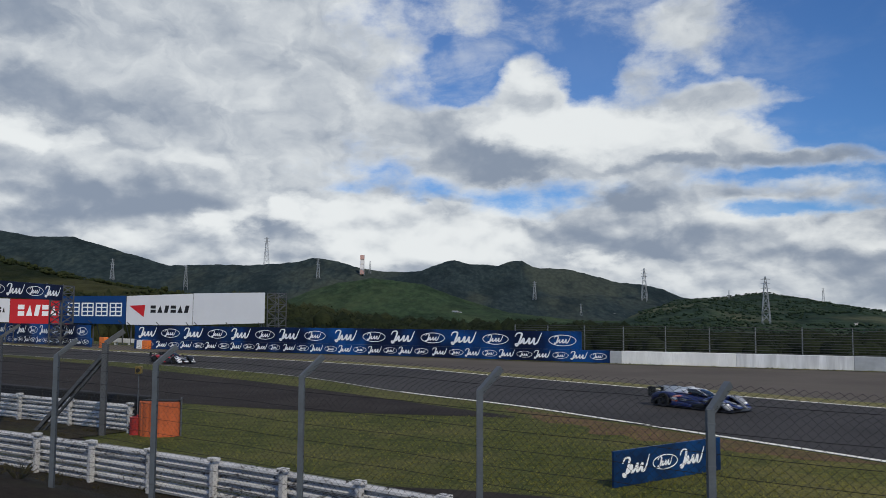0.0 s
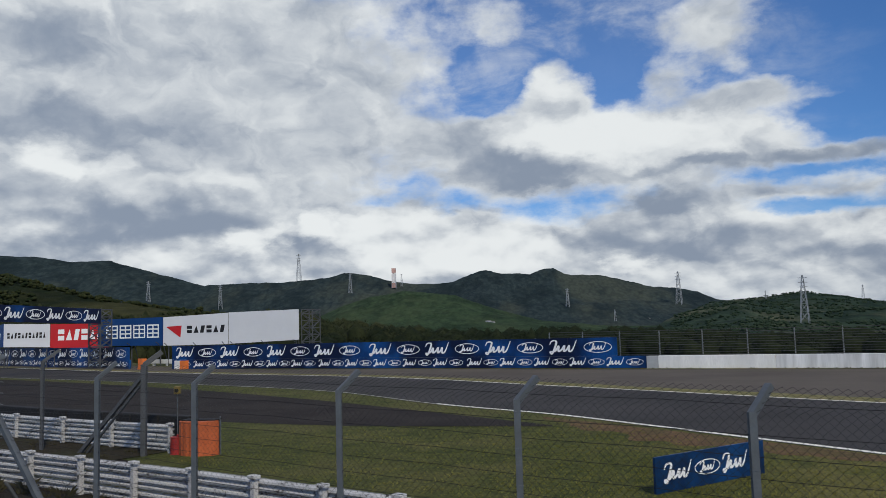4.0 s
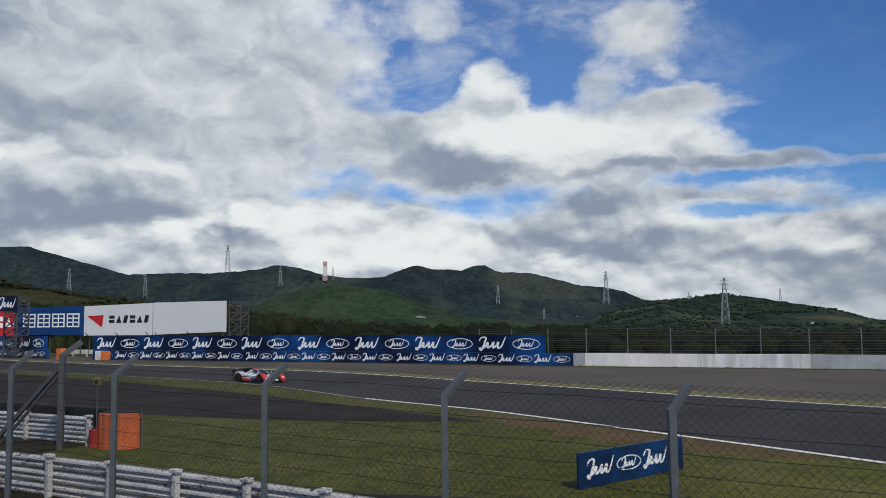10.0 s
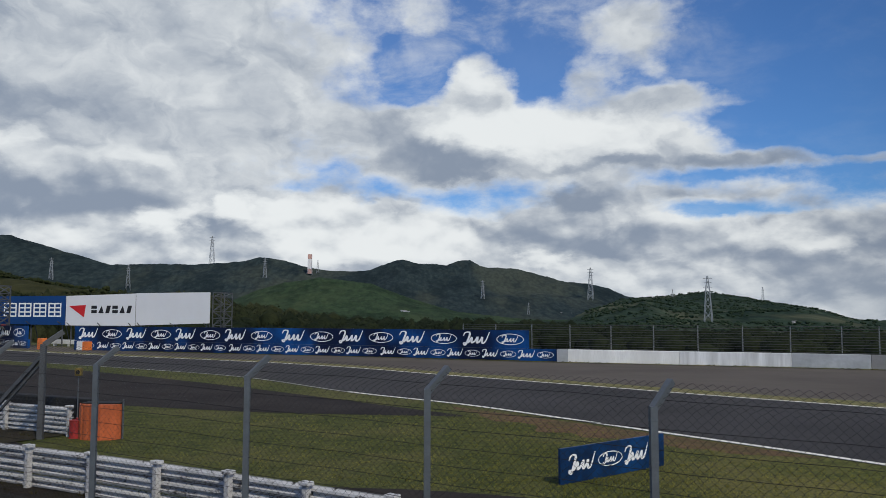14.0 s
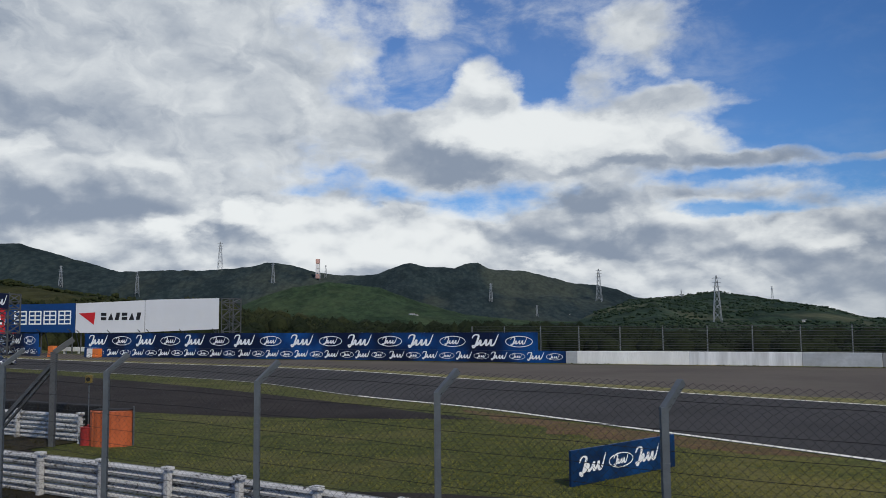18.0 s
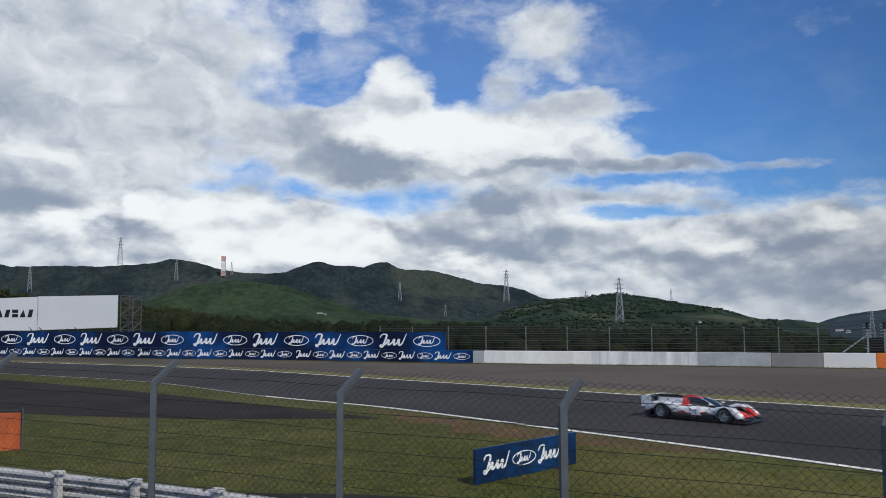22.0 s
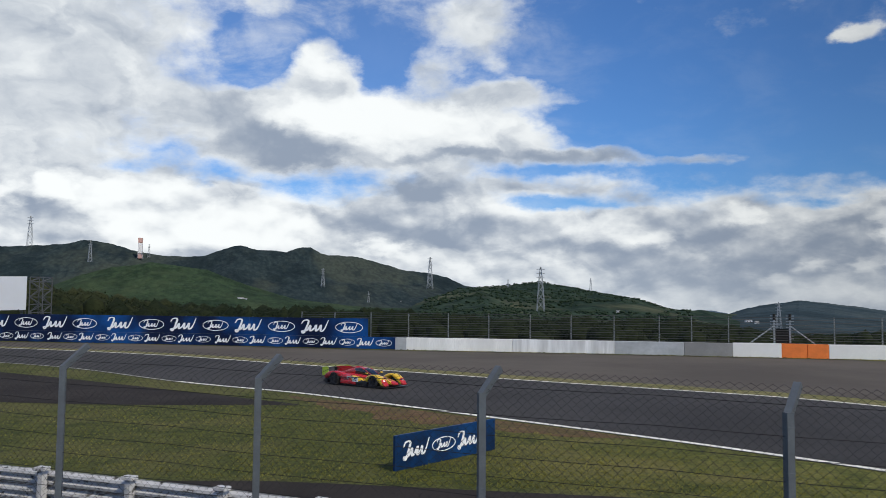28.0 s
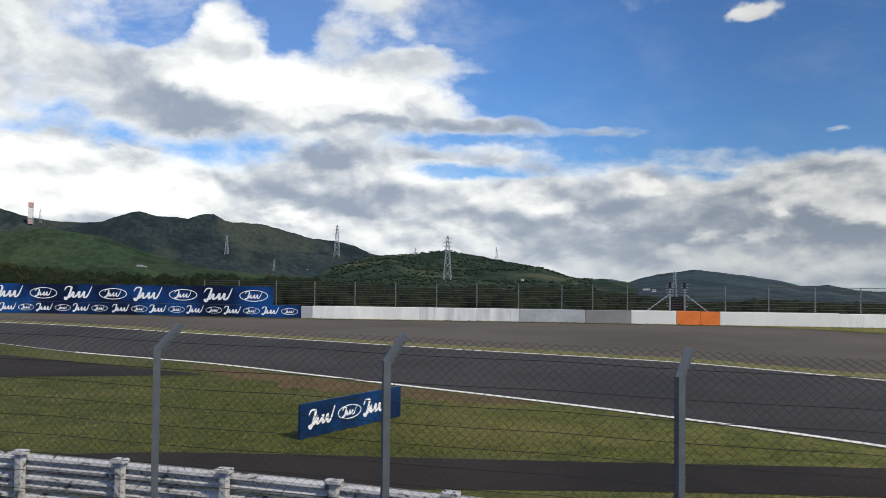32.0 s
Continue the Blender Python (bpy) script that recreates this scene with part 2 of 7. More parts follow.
def ground_cover(name, base, tips, dry, scale=0.5, patch=0.12, bump=0.6, dry_lit=None):
    """Mown grass or weeds: blades' noise over tufts over dry patches; over a range of x it turns more parched and is
    painted as brighter lit.
    """
    m = bpy.data.materials.new(name)
    m.use_nodes = True
    g = Nodes(m.node_tree)
    co = g.add("ShaderNodeTexCoord").outputs["Object"]
    n1, n2, n3 = g.noise(co, patch, 5, 0.6), g.noise(co, scale, 8, 0.72), g.noise(co, 14.0, 6, 0.75)
    col = g.mix(g.range(n2, 0.39, 0.61), base, tips)
    col = g.mix(g.range(n1, 0.47, 0.62, 0.0, 0.62), col, dry)
    col = g.mix(g.range(g.noise(co, patch * 4.5, 6, 0.7), 0.50, 0.66, 0.0, 0.55), col, tuple(0.5 * (c + d) for c, d in zip(dry, tips)))
    col = g.mix(g.range(n3, 0.45, 0.58, 0.0, 0.72), col, tuple(c * 0.50 for c in base))
    col = g.mix(g.range(g.noise(co, 6.0, 6, 0.75), 0.52, 0.62, 0.0, 0.5), col, tuple(c * 1.45 for c in tips))
    if dry_lit:
        x = g.add("ShaderNodeSeparateXYZ", Vector=co).outputs[0]
        k = g.range(g.math("ADD", x, g.math("MULTIPLY", g.math("SUBTRACT", n1, 0.5), 14.0)), *dry_lit)
        # dry tone and the stronger light on the right, both painted as one gain
        col = g.vec("MULTIPLY", col, g.mix(k, (0.76, 0.80, 0.76), (1.40, 1.34, 1.30)))
    s = g.add("ShaderNodeBsdfPrincipled", Base_Color=col, Roughness=0.9)
    s.inputs["Specular IOR Level"].default_value = 0.15
    bp = g.add("ShaderNodeBump", Height=g.math("ADD", n3, n2), Strength=bump, Distance=0.05)
    g.put(s, "Normal", bp.outputs[0])
    g.add("ShaderNodeOutputMaterial", Surface=s.outputs[0])
    return m


def forest(name, dark, lite, sunlit, scale, big, crown=14.0):
    """Wooded slopes seen from far: crowns' mottling over broad stands, sun and crown shade painted in."""
    m = bpy.data.materials.new(name)
    m.use_nodes = True
    g = Nodes(m.node_tree)
    co = g.vec("MULTIPLY", g.add("ShaderNodeTexCoord").outputs["Object"], (1.0, 0.32, 1.0))
    n1, n2 = g.noise(co, big, 5, 0.62), g.noise(co, scale, 8, 0.72)
    stand = g.noise(g.vec("ADD", co, (310.0, 90.0, 0.0)), big * 3.2, 6, 0.68)
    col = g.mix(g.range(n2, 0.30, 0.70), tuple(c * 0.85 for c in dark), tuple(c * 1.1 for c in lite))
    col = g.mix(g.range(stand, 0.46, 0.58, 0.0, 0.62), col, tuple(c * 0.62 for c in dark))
    # patches of sunlight, painted as a lighter colour where the broad noise is high
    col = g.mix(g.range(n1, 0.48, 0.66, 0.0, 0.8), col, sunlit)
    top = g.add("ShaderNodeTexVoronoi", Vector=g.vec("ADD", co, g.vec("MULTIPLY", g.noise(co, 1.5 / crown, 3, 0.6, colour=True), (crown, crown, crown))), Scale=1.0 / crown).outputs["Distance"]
    # shade between the crowns, painted as darker colour at the cell edges
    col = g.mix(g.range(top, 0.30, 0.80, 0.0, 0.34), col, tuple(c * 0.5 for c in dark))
    s = g.add("ShaderNodeBsdfPrincipled", Base_Color=col, Roughness=0.95)
    s.inputs["Specular IOR Level"].default_value = 0.05
    bp = g.add("ShaderNodeBump", Height=g.math("SUBTRACT", n2, top), Strength=0.45, Distance=4.0)
    g.put(s, "Normal", bp.outputs[0])
    g.add("ShaderNodeOutputMaterial", Surface=s.outputs[0])
    return m


def shaded_vinyl(name, deep, bright, scale):
    """Printed banner vinyl: a dark ground with soft bright clouds running over the panels."""
    m = bpy.data.materials.new(name)
    m.use_nodes = True
    g = Nodes(m.node_tree)
    co = g.add("ShaderNodeNewGeometry").outputs["Position"]
    a, b = g.noise(co, scale, 3, 0.5), g.noise(co, 2.5, 4, 0.6)
    col = g.mix(g.range(a, 0.43, 0.70), deep, bright)
    col = g.mix(g.range(b, 0.45, 0.75, 0.0, 0.35), col, deep)
    s = g.add("ShaderNodeBsdfPrincipled", Base_Color=col, Roughness=g.range(b, 0.2, 0.8, 0.38, 0.55))
    s.inputs["Specular IOR Level"].default_value = 0.2
    bp = g.add("ShaderNodeBump", Height=b, Strength=0.05, Distance=0.02)
    g.put(s, "Normal", bp.outputs[0])
    g.add("ShaderNodeOutputMaterial", Surface=s.outputs[0])
    return m


GRASS = ground_cover("mown grass", (0.062, 0.076, 0.017), (0.150, 0.152, 0.040), (0.21, 0.178, 0.070), 1.4, 0.16, dry_lit=(5.0, 19.0))
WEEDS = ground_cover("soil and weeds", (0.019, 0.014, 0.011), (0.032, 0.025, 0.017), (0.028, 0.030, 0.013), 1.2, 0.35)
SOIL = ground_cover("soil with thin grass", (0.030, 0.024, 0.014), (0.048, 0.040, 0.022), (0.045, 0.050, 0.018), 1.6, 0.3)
STRIP = ground_cover("dry grass strip", (0.13, 0.132, 0.046), (0.27, 0.25, 0.10), (0.30, 0.26, 0.14), 2.2, 0.6)
DIRT = ground_cover("bare earth", (0.135, 0.084, 0.044), (0.185, 0.118, 0.062), (0.088, 0.090, 0.030), 0.9, 0.55)
ASPHALT = material("race asphalt", (0.052, 0.050, 0.049), 0.9, vary=0.24, scale=0.14, fine=30, bump=0.15, spec=0.16)
ASPHALT_OLD = material("run-off asphalt", (0.116, 0.102, 0.087), 0.95, vary=0.2, scale=0.08, fine=25, bump=0.2, spec=0.12)
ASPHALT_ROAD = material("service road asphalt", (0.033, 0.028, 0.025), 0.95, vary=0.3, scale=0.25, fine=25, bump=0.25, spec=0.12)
ASPHALT_WAY = material("oily old asphalt", (0.017, 0.0145, 0.014), 0.95, vary=0.3, scale=0.6, fine=25, bump=0.3, spec=0.1)
LINE = material("road marking paint", (0.88, 0.86, 0.77), 0.8, vary=0.12, scale=1.5, fine=30, bump=0.1, spec=0.2)
CONCRETE = material("weathered white concrete", (0.85, 0.85, 0.83), 0.85, vary=0.14, scale=0.35, fine=9, bump=0.15, stretch=(1, 1, 0.25))
CONCRETE_STREAK = material("streaked white concrete", (0.74, 0.75, 0.76), 0.85, vary=0.30, scale=0.9, fine=2.2, bump=0.1, stretch=(1, 1, 0.10))
CONCRETE_GREY = material("bare grey concrete", (0.42, 0.44, 0.46), 0.9, vary=0.18, scale=0.5, fine=2.5, bump=0.2, stretch=(1, 1, 1.2))
CONCRETE_DARK = material("dark grey concrete", (0.25, 0.25, 0.25), 0.9, vary=0.14, scale=0.4, fine=9, bump=0.2)
CONCRETE_WHITE = material("fresh white paint on concrete", (0.78, 0.78, 0.76), 0.75, vary=0.05, scale=0.5, fine=9, bump=0.1)
ORANGE = material("orange barrier paint", (0.80, 0.20, 0.035), 0.6, vary=0.12, scale=1.0, fine=12, bump=0.1)
ORANGE_SKIN = material("faded orange plastic sheet", (0.52, 0.12, 0.035), 0.55, vary=0.2, scale=1.5, fine=10, bump=0.3)
RED = material("red painted steel", (0.35, 0.03, 0.025), 0.5, vary=0.25, scale=3, fine=30)
GALV = material("grey galvanised steel", (0.126, 0.142, 0.157), 0.55, 0.35, vary=0.15, scale=4, fine=60, bump=0.1)
WIRE = material("weathered steel wire", (0.042, 0.043, 0.045), 0.6, 0.4, vary=0.2, scale=3, fine=50, bump=0)
TRUSS = material("grey painted truss steel", (0.10, 0.105, 0.11), 0.6, 0.2, vary=0.15)
PYLON = material("pale galvanised pylon steel", (0.33, 0.355, 0.38), 0.6, 0.1, vary=0.08, bump=0)
PYLON_WHITE = material("white pylon paint", (0.88, 0.86, 0.84), 0.6, 0.0, vary=0.1, bump=0)
PYLON_PINK = material("faded red pylon paint", (0.66, 0.40, 0.34), 0.6, 0.0, vary=0.1, bump=0)
NAVY = shaded_vinyl("navy banner vinyl", (0.004, 0.010, 0.042), (0.008, 0.080, 0.30), 0.20)
BLUE = material("blue sign panel", (0.010, 0.055, 0.20), 0.45, vary=0.1, scale=0.3, fine=3, bump=0.02, spec=0.3)
WHITE_SIGN = material("white sign panel", (0.72, 0.74, 0.78), 0.5, vary=0.03, scale=0.3, fine=2, bump=0.02)
RED_SIGN = material("red sign panel", (0.55, 0.015, 0.02), 0.45, vary=0.08, scale=0.3, fine=3, bump=0.02)
WHITE_INK = material("white print", (0.95, 0.96, 0.97), 0.5, vary=0.0, bump=0)
BLACK_INK = material("black print", (0.012, 0.012, 0.014), 0.5, vary=0.1, bump=0)
RUBBER = material("black rubber", (0.011, 0.011, 0.011), 0.85, vary=0.2, bump=0.1)
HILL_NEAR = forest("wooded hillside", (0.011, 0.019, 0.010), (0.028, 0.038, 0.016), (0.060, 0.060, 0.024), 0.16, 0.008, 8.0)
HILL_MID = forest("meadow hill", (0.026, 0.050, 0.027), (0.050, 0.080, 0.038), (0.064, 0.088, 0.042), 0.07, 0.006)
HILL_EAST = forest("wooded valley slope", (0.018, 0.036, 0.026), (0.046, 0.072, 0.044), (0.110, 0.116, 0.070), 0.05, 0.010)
# the far ranges: air haze is painted in as bluer, paler colour
HILL_FAR = forest("far wooded mountain tinted for haze", (0.021, 0.035, 0.040), (0.039, 0.056, 0.056), (0.070, 0.083, 0.064), 0.045, 0.0028)
HILL_BLUE = forest("distant mountain tinted for haze", (0.036, 0.060, 0.072), (0.058, 0.082, 0.092), (0.078, 0.098, 0.098), 0.03, 0.002)
HILL_HAZE = forest("distant ridge tinted for haze", (0.10, 0.15, 0.20), (0.11, 0.16, 0.21), (0.12, 0.17, 0.22), 0.01, 0.002)
NAVY_SIGN = material("bright navy board print", (0.004, 0.018, 0.066), 0.4, vary=0.4, scale=0.6, fine=0.9, bump=0.02, second=(0.005, 0.058, 0.20), spec=0.3)
YELLOW = material("yellow enamel", (0.20, 0.145, 0.03), 0.5, vary=0.15)
BANK = ground_cover("brown bank", (0.085, 0.06, 0.03), (0.12, 0.09, 0.045), (0.06, 0.055, 0.025), 0.3, 0.05)
FLAG = material("pale yellow cloth", (0.6, 0.55, 0.35), 0.8, vary=0.1)
POST_PALE = material("dull zinc post", (0.24, 0.25, 0.25), 0.6, 0.2, vary=0.12, bump=0)
STRAND = material("dark fence strand", (0.018, 0.018, 0.019), 0.7, 0.2, vary=0.2, scale=3, fine=50, bump=0)
CABLE = material("grey steel cable", (0.065, 0.068, 0.068), 0.6, 0.2, vary=0.1, bump=0)


def flaking_paint(name, colour, under):
    """Old white paint: chips and dirt show the dark steel."""
    mat = bpy.data.materials.new(name)
    mat.use_nodes = True
    g = Nodes(mat.node_tree)
    co = g.add("ShaderNodeTexCoord").outputs["Object"]
    r = g.add("ShaderNodeObjectInfo").outputs["Random"]
    co = g.vec("ADD", co, g.xyz(g.math("MULTIPLY", r, 37.0), r, 0.0))
    chips = g.noise(g.vec("MULTIPLY", co, (1.0, 1.0, 1.6)), 7.0, 6, 0.72)
    dirt = g.noise(co, 1.4, 5, 0.6)
    col = g.mix(g.range(dirt, 0.35, 0.75, 0.0, 0.5), colour, tuple(c * 0.55 for c in colour))
    chip = g.range(g.math("ADD", chips, g.math("MULTIPLY", g.math("SUBTRACT", dirt, 0.5), 0.35)), 0.565, 0.61)
    col = g.mix(chip, col, under)
    s = g.add("ShaderNodeBsdfPrincipled", Base_Color=col, Roughness=g.range(chip, 0.0, 1.0, 0.45, 0.8))
    s.inputs["Specular IOR Level"].default_value = 0.35
    bp = g.add("ShaderNodeBump", Height=g.math("SUBTRACT", 1.0, chip), Strength=0.3, Distance=0.004)
    g.put(s, "Normal", bp.outputs[0])
    g.add("ShaderNodeOutputMaterial", Surface=s.outputs[0])
    return mat


RAIL = flaking_paint("flaking white guardrail paint", (0.58, 0.585, 0.59), (0.09, 0.085, 0.08))
FAR_LAND = forest("far woods and fields", (0.012, 0.022, 0.015), (0.024, 0.038, 0.022), (0.045, 0.058, 0.034), 0.02, 0.003)
LINE_WORN = material("half worn line paint", (0.42, 0.41, 0.37), 0.85, vary=0.3, scale=0.8, fine=10, bump=0.1, spec=0.15)
LINE_OLD = material("faded line paint", (0.16, 0.145, 0.13), 0.9, vary=0.35, scale=0.5, fine=8, bump=0.1, spec=0.1)
DIRT_EDGE = ground_cover("dirt and moss", (0.026, 0.026, 0.018), (0.05, 0.046, 0.03), (0.045, 0.05, 0.02), 1.2, 0.5)

# ------------------------------------------------------------------ mesh helpers
def mesh_object(name, verts, faces, mat, parent=None, smooth=False):
    me = bpy.data.meshes.new(name)
    me.from_pydata([tuple(v) for v in verts], [], faces)
    me.materials.append(mat)
    if smooth:
        me.polygons.foreach_set("use_smooth", [True] * len(me.polygons))
    ob = new(name, me)
    if parent is not None:
        ob.parent = parent
    return ob


def part(name, bm, mat, parent=None, label="", smooth=False):
    """Links a bmesh as one mesh object, under a thing or a part."""
    me = bpy.data.meshes.new(name)
    bmesh.ops.recalc_face_normals(bm, faces=bm.faces)
    bm.to_mesh(me)
    bm.free()
    me.materials.append(mat)
    if smooth:
        me.polygons.foreach_set("use_smooth", [True] * len(me.polygons))
    ob = new(name, me)
    if parent is not None:
        ob.parent = parent
    return tagged(ob, label)


def shared(name, me, parent, m=None):
    """An object of its own on a mesh that alike pieces share."""
    ob = new(name, me)
    ob.parent = parent
    if m is not None:
        ob.matrix_basis = m
    return ob


def box(bm, x0, y0, z0, x1, y1, z1, m=None, bevel=0.0):
    r = bmesh.ops.create_cube(bm, size=1, matrix=(m or Matrix()) @ Matrix.LocRotScale(((x0 + x1) / 2, (y0 + y1) / 2, (z0 + z1) / 2), None, (abs(x1 - x0), abs(y1 - y0), abs(z1 - z0))))
    if bevel:
        vs = set(r["verts"])
        bmesh.ops.bevel(bm, geom=[e for e in bm.edges if e.verts[0] in vs and e.verts[1] in vs], offset=bevel, segments=1, affect="EDGES", profile=0.5)
    return bm


def bar(bm, a, b, r=0.03, sides=4, r2=None):
    """A bar from a to b."""
    a, b = Vector(a), Vector(b)
    d = b - a
    if d.length < 1e-6:
        return bm
    q = d.to_track_quat("Z", "Y").to_matrix().to_4x4()
    bmesh.ops.create_cone(bm, cap_ends=True, segments=sides, radius1=r, radius2=r if r2 is None else r2, depth=d.length, matrix=Matrix.Translation((a + b) / 2) @ q @ pose(0, 0, 0, 0, 0, 45 if sides == 4 else 0))
    return bm


def along(points, step):
    """Points every step metres along a polyline, with the direction at each."""
    out, carry = [], 0.0
    for a, b in zip(points, points[1:]):
        a, b = Vector(a), Vector(b)
        n = (b - a).length
        s = carry
        while s < n:
            out.append((a.lerp(b, s / n), (b - a).normalized()))
            s += step
        carry = s - n
    return out


def spline(ctrl, n):
    """A smooth curve through control points (Catmull-Rom)."""
    pts = [Vector((*p, 0.0)) if len(p) == 2 else Vector(p) for p in ctrl]
    pts = [pts[0] * 2 - pts[1]] + pts + [pts[-1] * 2 - pts[-2]]
    out = []
    for i in range(1, len(pts) - 2):
        for k in range(n):
            t = k / n
            a, b, c, d = pts[i - 1:i + 3]
            out.append(0.5 * (2 * b + (c - a) * t + (2 * a - 5 * b + 4 * c - d) * t * t + (3 * b - a - 3 * c + d) * t ** 3))
    out.append(pts[-2])
    return out


def side(points, off):
    """The polyline set off to the left of its way by off metres."""
    out = []
    for i, p in enumerate(points):
        d = (points[min(i + 1, len(points) - 1)] - points[max(i - 1, 0)]).normalized()
        out.append(p + Vector((-d.y, d.x, 0)) * off)
    return out


def ribbon(name, left, right, z, mat, label, category="road", parts=3):
    """A strip of ground between two polylines of equal length."""
    verts, faces = [], []
    for a, b in zip(left, right):
        for k in range(parts + 1):
            p = a.lerp(b, k / parts)
            verts.append((p.x, p.y, p.z + z))
    w = parts + 1
    for i in range(len(left) - 1):
        for k in range(parts):
            faces.append((i * w + k, i * w + k + 1, (i + 1) * w + k + 1, (i + 1) * w + k))
    ob = mesh_object(name, verts, faces, mat)
    return tagged(ob, label, category, kind="structure")


# ------------------------------------------------------------------ plan
NEAR_EDGE = [(-300, 300), (-210, 223), (-150, 170), (-110, 136), (-78, 109.5), (-56, 92), (-35.5, 77), (-18.5, 63.5), (-9.5, 55), (-2.4, 44.4), (3, 38), (6.4, 32.85), (9.0, 28.7), (11.8, 24.3), (14.0, 20.55), (16.5, 15.6), (18.0, 10.9), (19.5, 4), (19, -12), (15, -40), (0, -84), (-30, -140)]
FAR_EDGE = [(-288, 312), (-198, 233.5), (-136, 178), (-98, 145.5), (-67, 118.5), (-47, 101), (-30, 87), (-13.5, 75), (-4, 66.5), (3.8, 57), (11, 48.5), (16.0, 42.3), (20.5, 37.2), (24.4, 32.6), (27.0, 27.4), (29.5, 21.5), (31.5, 14.5), (33, 4), (32.6, -12), (28, -44), (13, -90), (-18, -146)]
NEAR = spline(NEAR_EDGE, 8)
FAR = spline(FAR_EDGE, 8)
BOARD_LINE = spline([(-36.3, 98.8), (-33.6, 97.6), (-23.6, 93.2), (-13.7, 88.0), (-4.05, 83.2), (5.1, 78.4), (14.5, 72.9)], 3)
WALL_LINE = [Vector((14.5, 72.9, 0)), Vector((31.4, 64.7, 0)), Vector((45.9, 56.7, 0)), Vector((60, 49.6, 0)), Vector((95, 30, 0)), Vector((120, -20, 0))]
BOARD2_LINE = [Vector(p) for p in ((-126, 174, 0), (-80, 134.5, 0), (-60, 117.2, 0), (-43.5, 103.6, 0))]
RAIL_A, RAIL_D = Vector((-8.4, 20.57, 0)), Vector((0.798, -0.602, 0))
FENCE_A, FENCE_D = Vector((-4.63, 10.41, 0)), Vector((0.8425, -0.5375, 0))


def rail_at(k):
    return Vector((-8.34 + 1.84 * k - 0.0325 * k * k, 20.2 - 1.178 * k, 0))


def ground_z(x, y):
    """The spectators' bank rises behind the guardrail; beyond the circuit's wall the land falls away."""
    p = Vector((x, y, 0)) - RAIL_A
    d, u = p.dot(Vector((-0.602, -0.798, 0))) + 0.2, p.dot(RAIL_D)
    t = min(1.0, max(0.0, (d - 0.6) / 6.6))
    bank = 2.0 * t * t * (3 - 2 * t) + min(0.35, max(0.0, d - 7.2) * 0.12)
    bank *= min(1.0, max(0.0, (29 - u) / 5.0)) * min(1.0, max(0.0, (60 - d) / 20))
    bank *= min(1.0, max(0.0, (u + 14.0) / 8.0))
    beyond = min((x - 14.5) * 0.55 + (y - 73.2) * 0.835, (x - 14.5) * 0.447 + (y - 73.2) * 0.894)
    fall = -min(9.0, max(0.0, beyond - 9.0) * 0.16)
    far, east = math.hypot(x, y), math.degrees(math.atan2(x, y))
    valley = min(1.0, max(0.0, (east - 22.0) / 9.0)) * (1.0 if east < 90 else 0.0)
    fall -= valley * min(150.0, max(0.0, far - 250.0) * 0.04)
    return bank + fall + 0.02 * math.sin(x * 0.9) * math.cos(y * 0.7) * t


def build_ground():
    rings = [0.3] + [0.3 * 1.062 ** i for i in range(1, 162)]
    rings = [r for r in rings if r < 4800] + [4800]
    n = 220
    verts, faces = [(0, 0, ground_z(0, 0))], []
    for r in rings:
        for k in range(n):
            a = 2 * math.pi * k / n
            x, y = r * math.sin(a), r * math.cos(a)
            verts.append((x, y, ground_z(x, y)))
    for k in range(n):
        faces.append((0, 1 + (k + 1) % n, 1 + k))
    for i in range(len(rings) - 1):
        a, b = 1 + i * n, 1 + (i + 1) * n
        for k in range(n):
            faces.append((a + k, a + (k + 1) % n, b + (k + 1) % n, b + k))
    ob = mesh_object("ground", verts, faces, GRASS, smooth=True)
    ob.data.materials.append(FAR_LAND)
    for f in ob.data.polygons:
        x, y, _ = f.center
        beyond = min((x - 14.5) * 0.55 + (y - 73.2) * 0.835, (x - 14.5) * 0.447 + (y - 73.2) * 0.894)
        f.material_index = 1 if beyond > 14 else 0
    tagged(ob, "short mown green grass with dry and trodden patches", "grass", kind="structure")
    return ob


SERVICE_MID = []


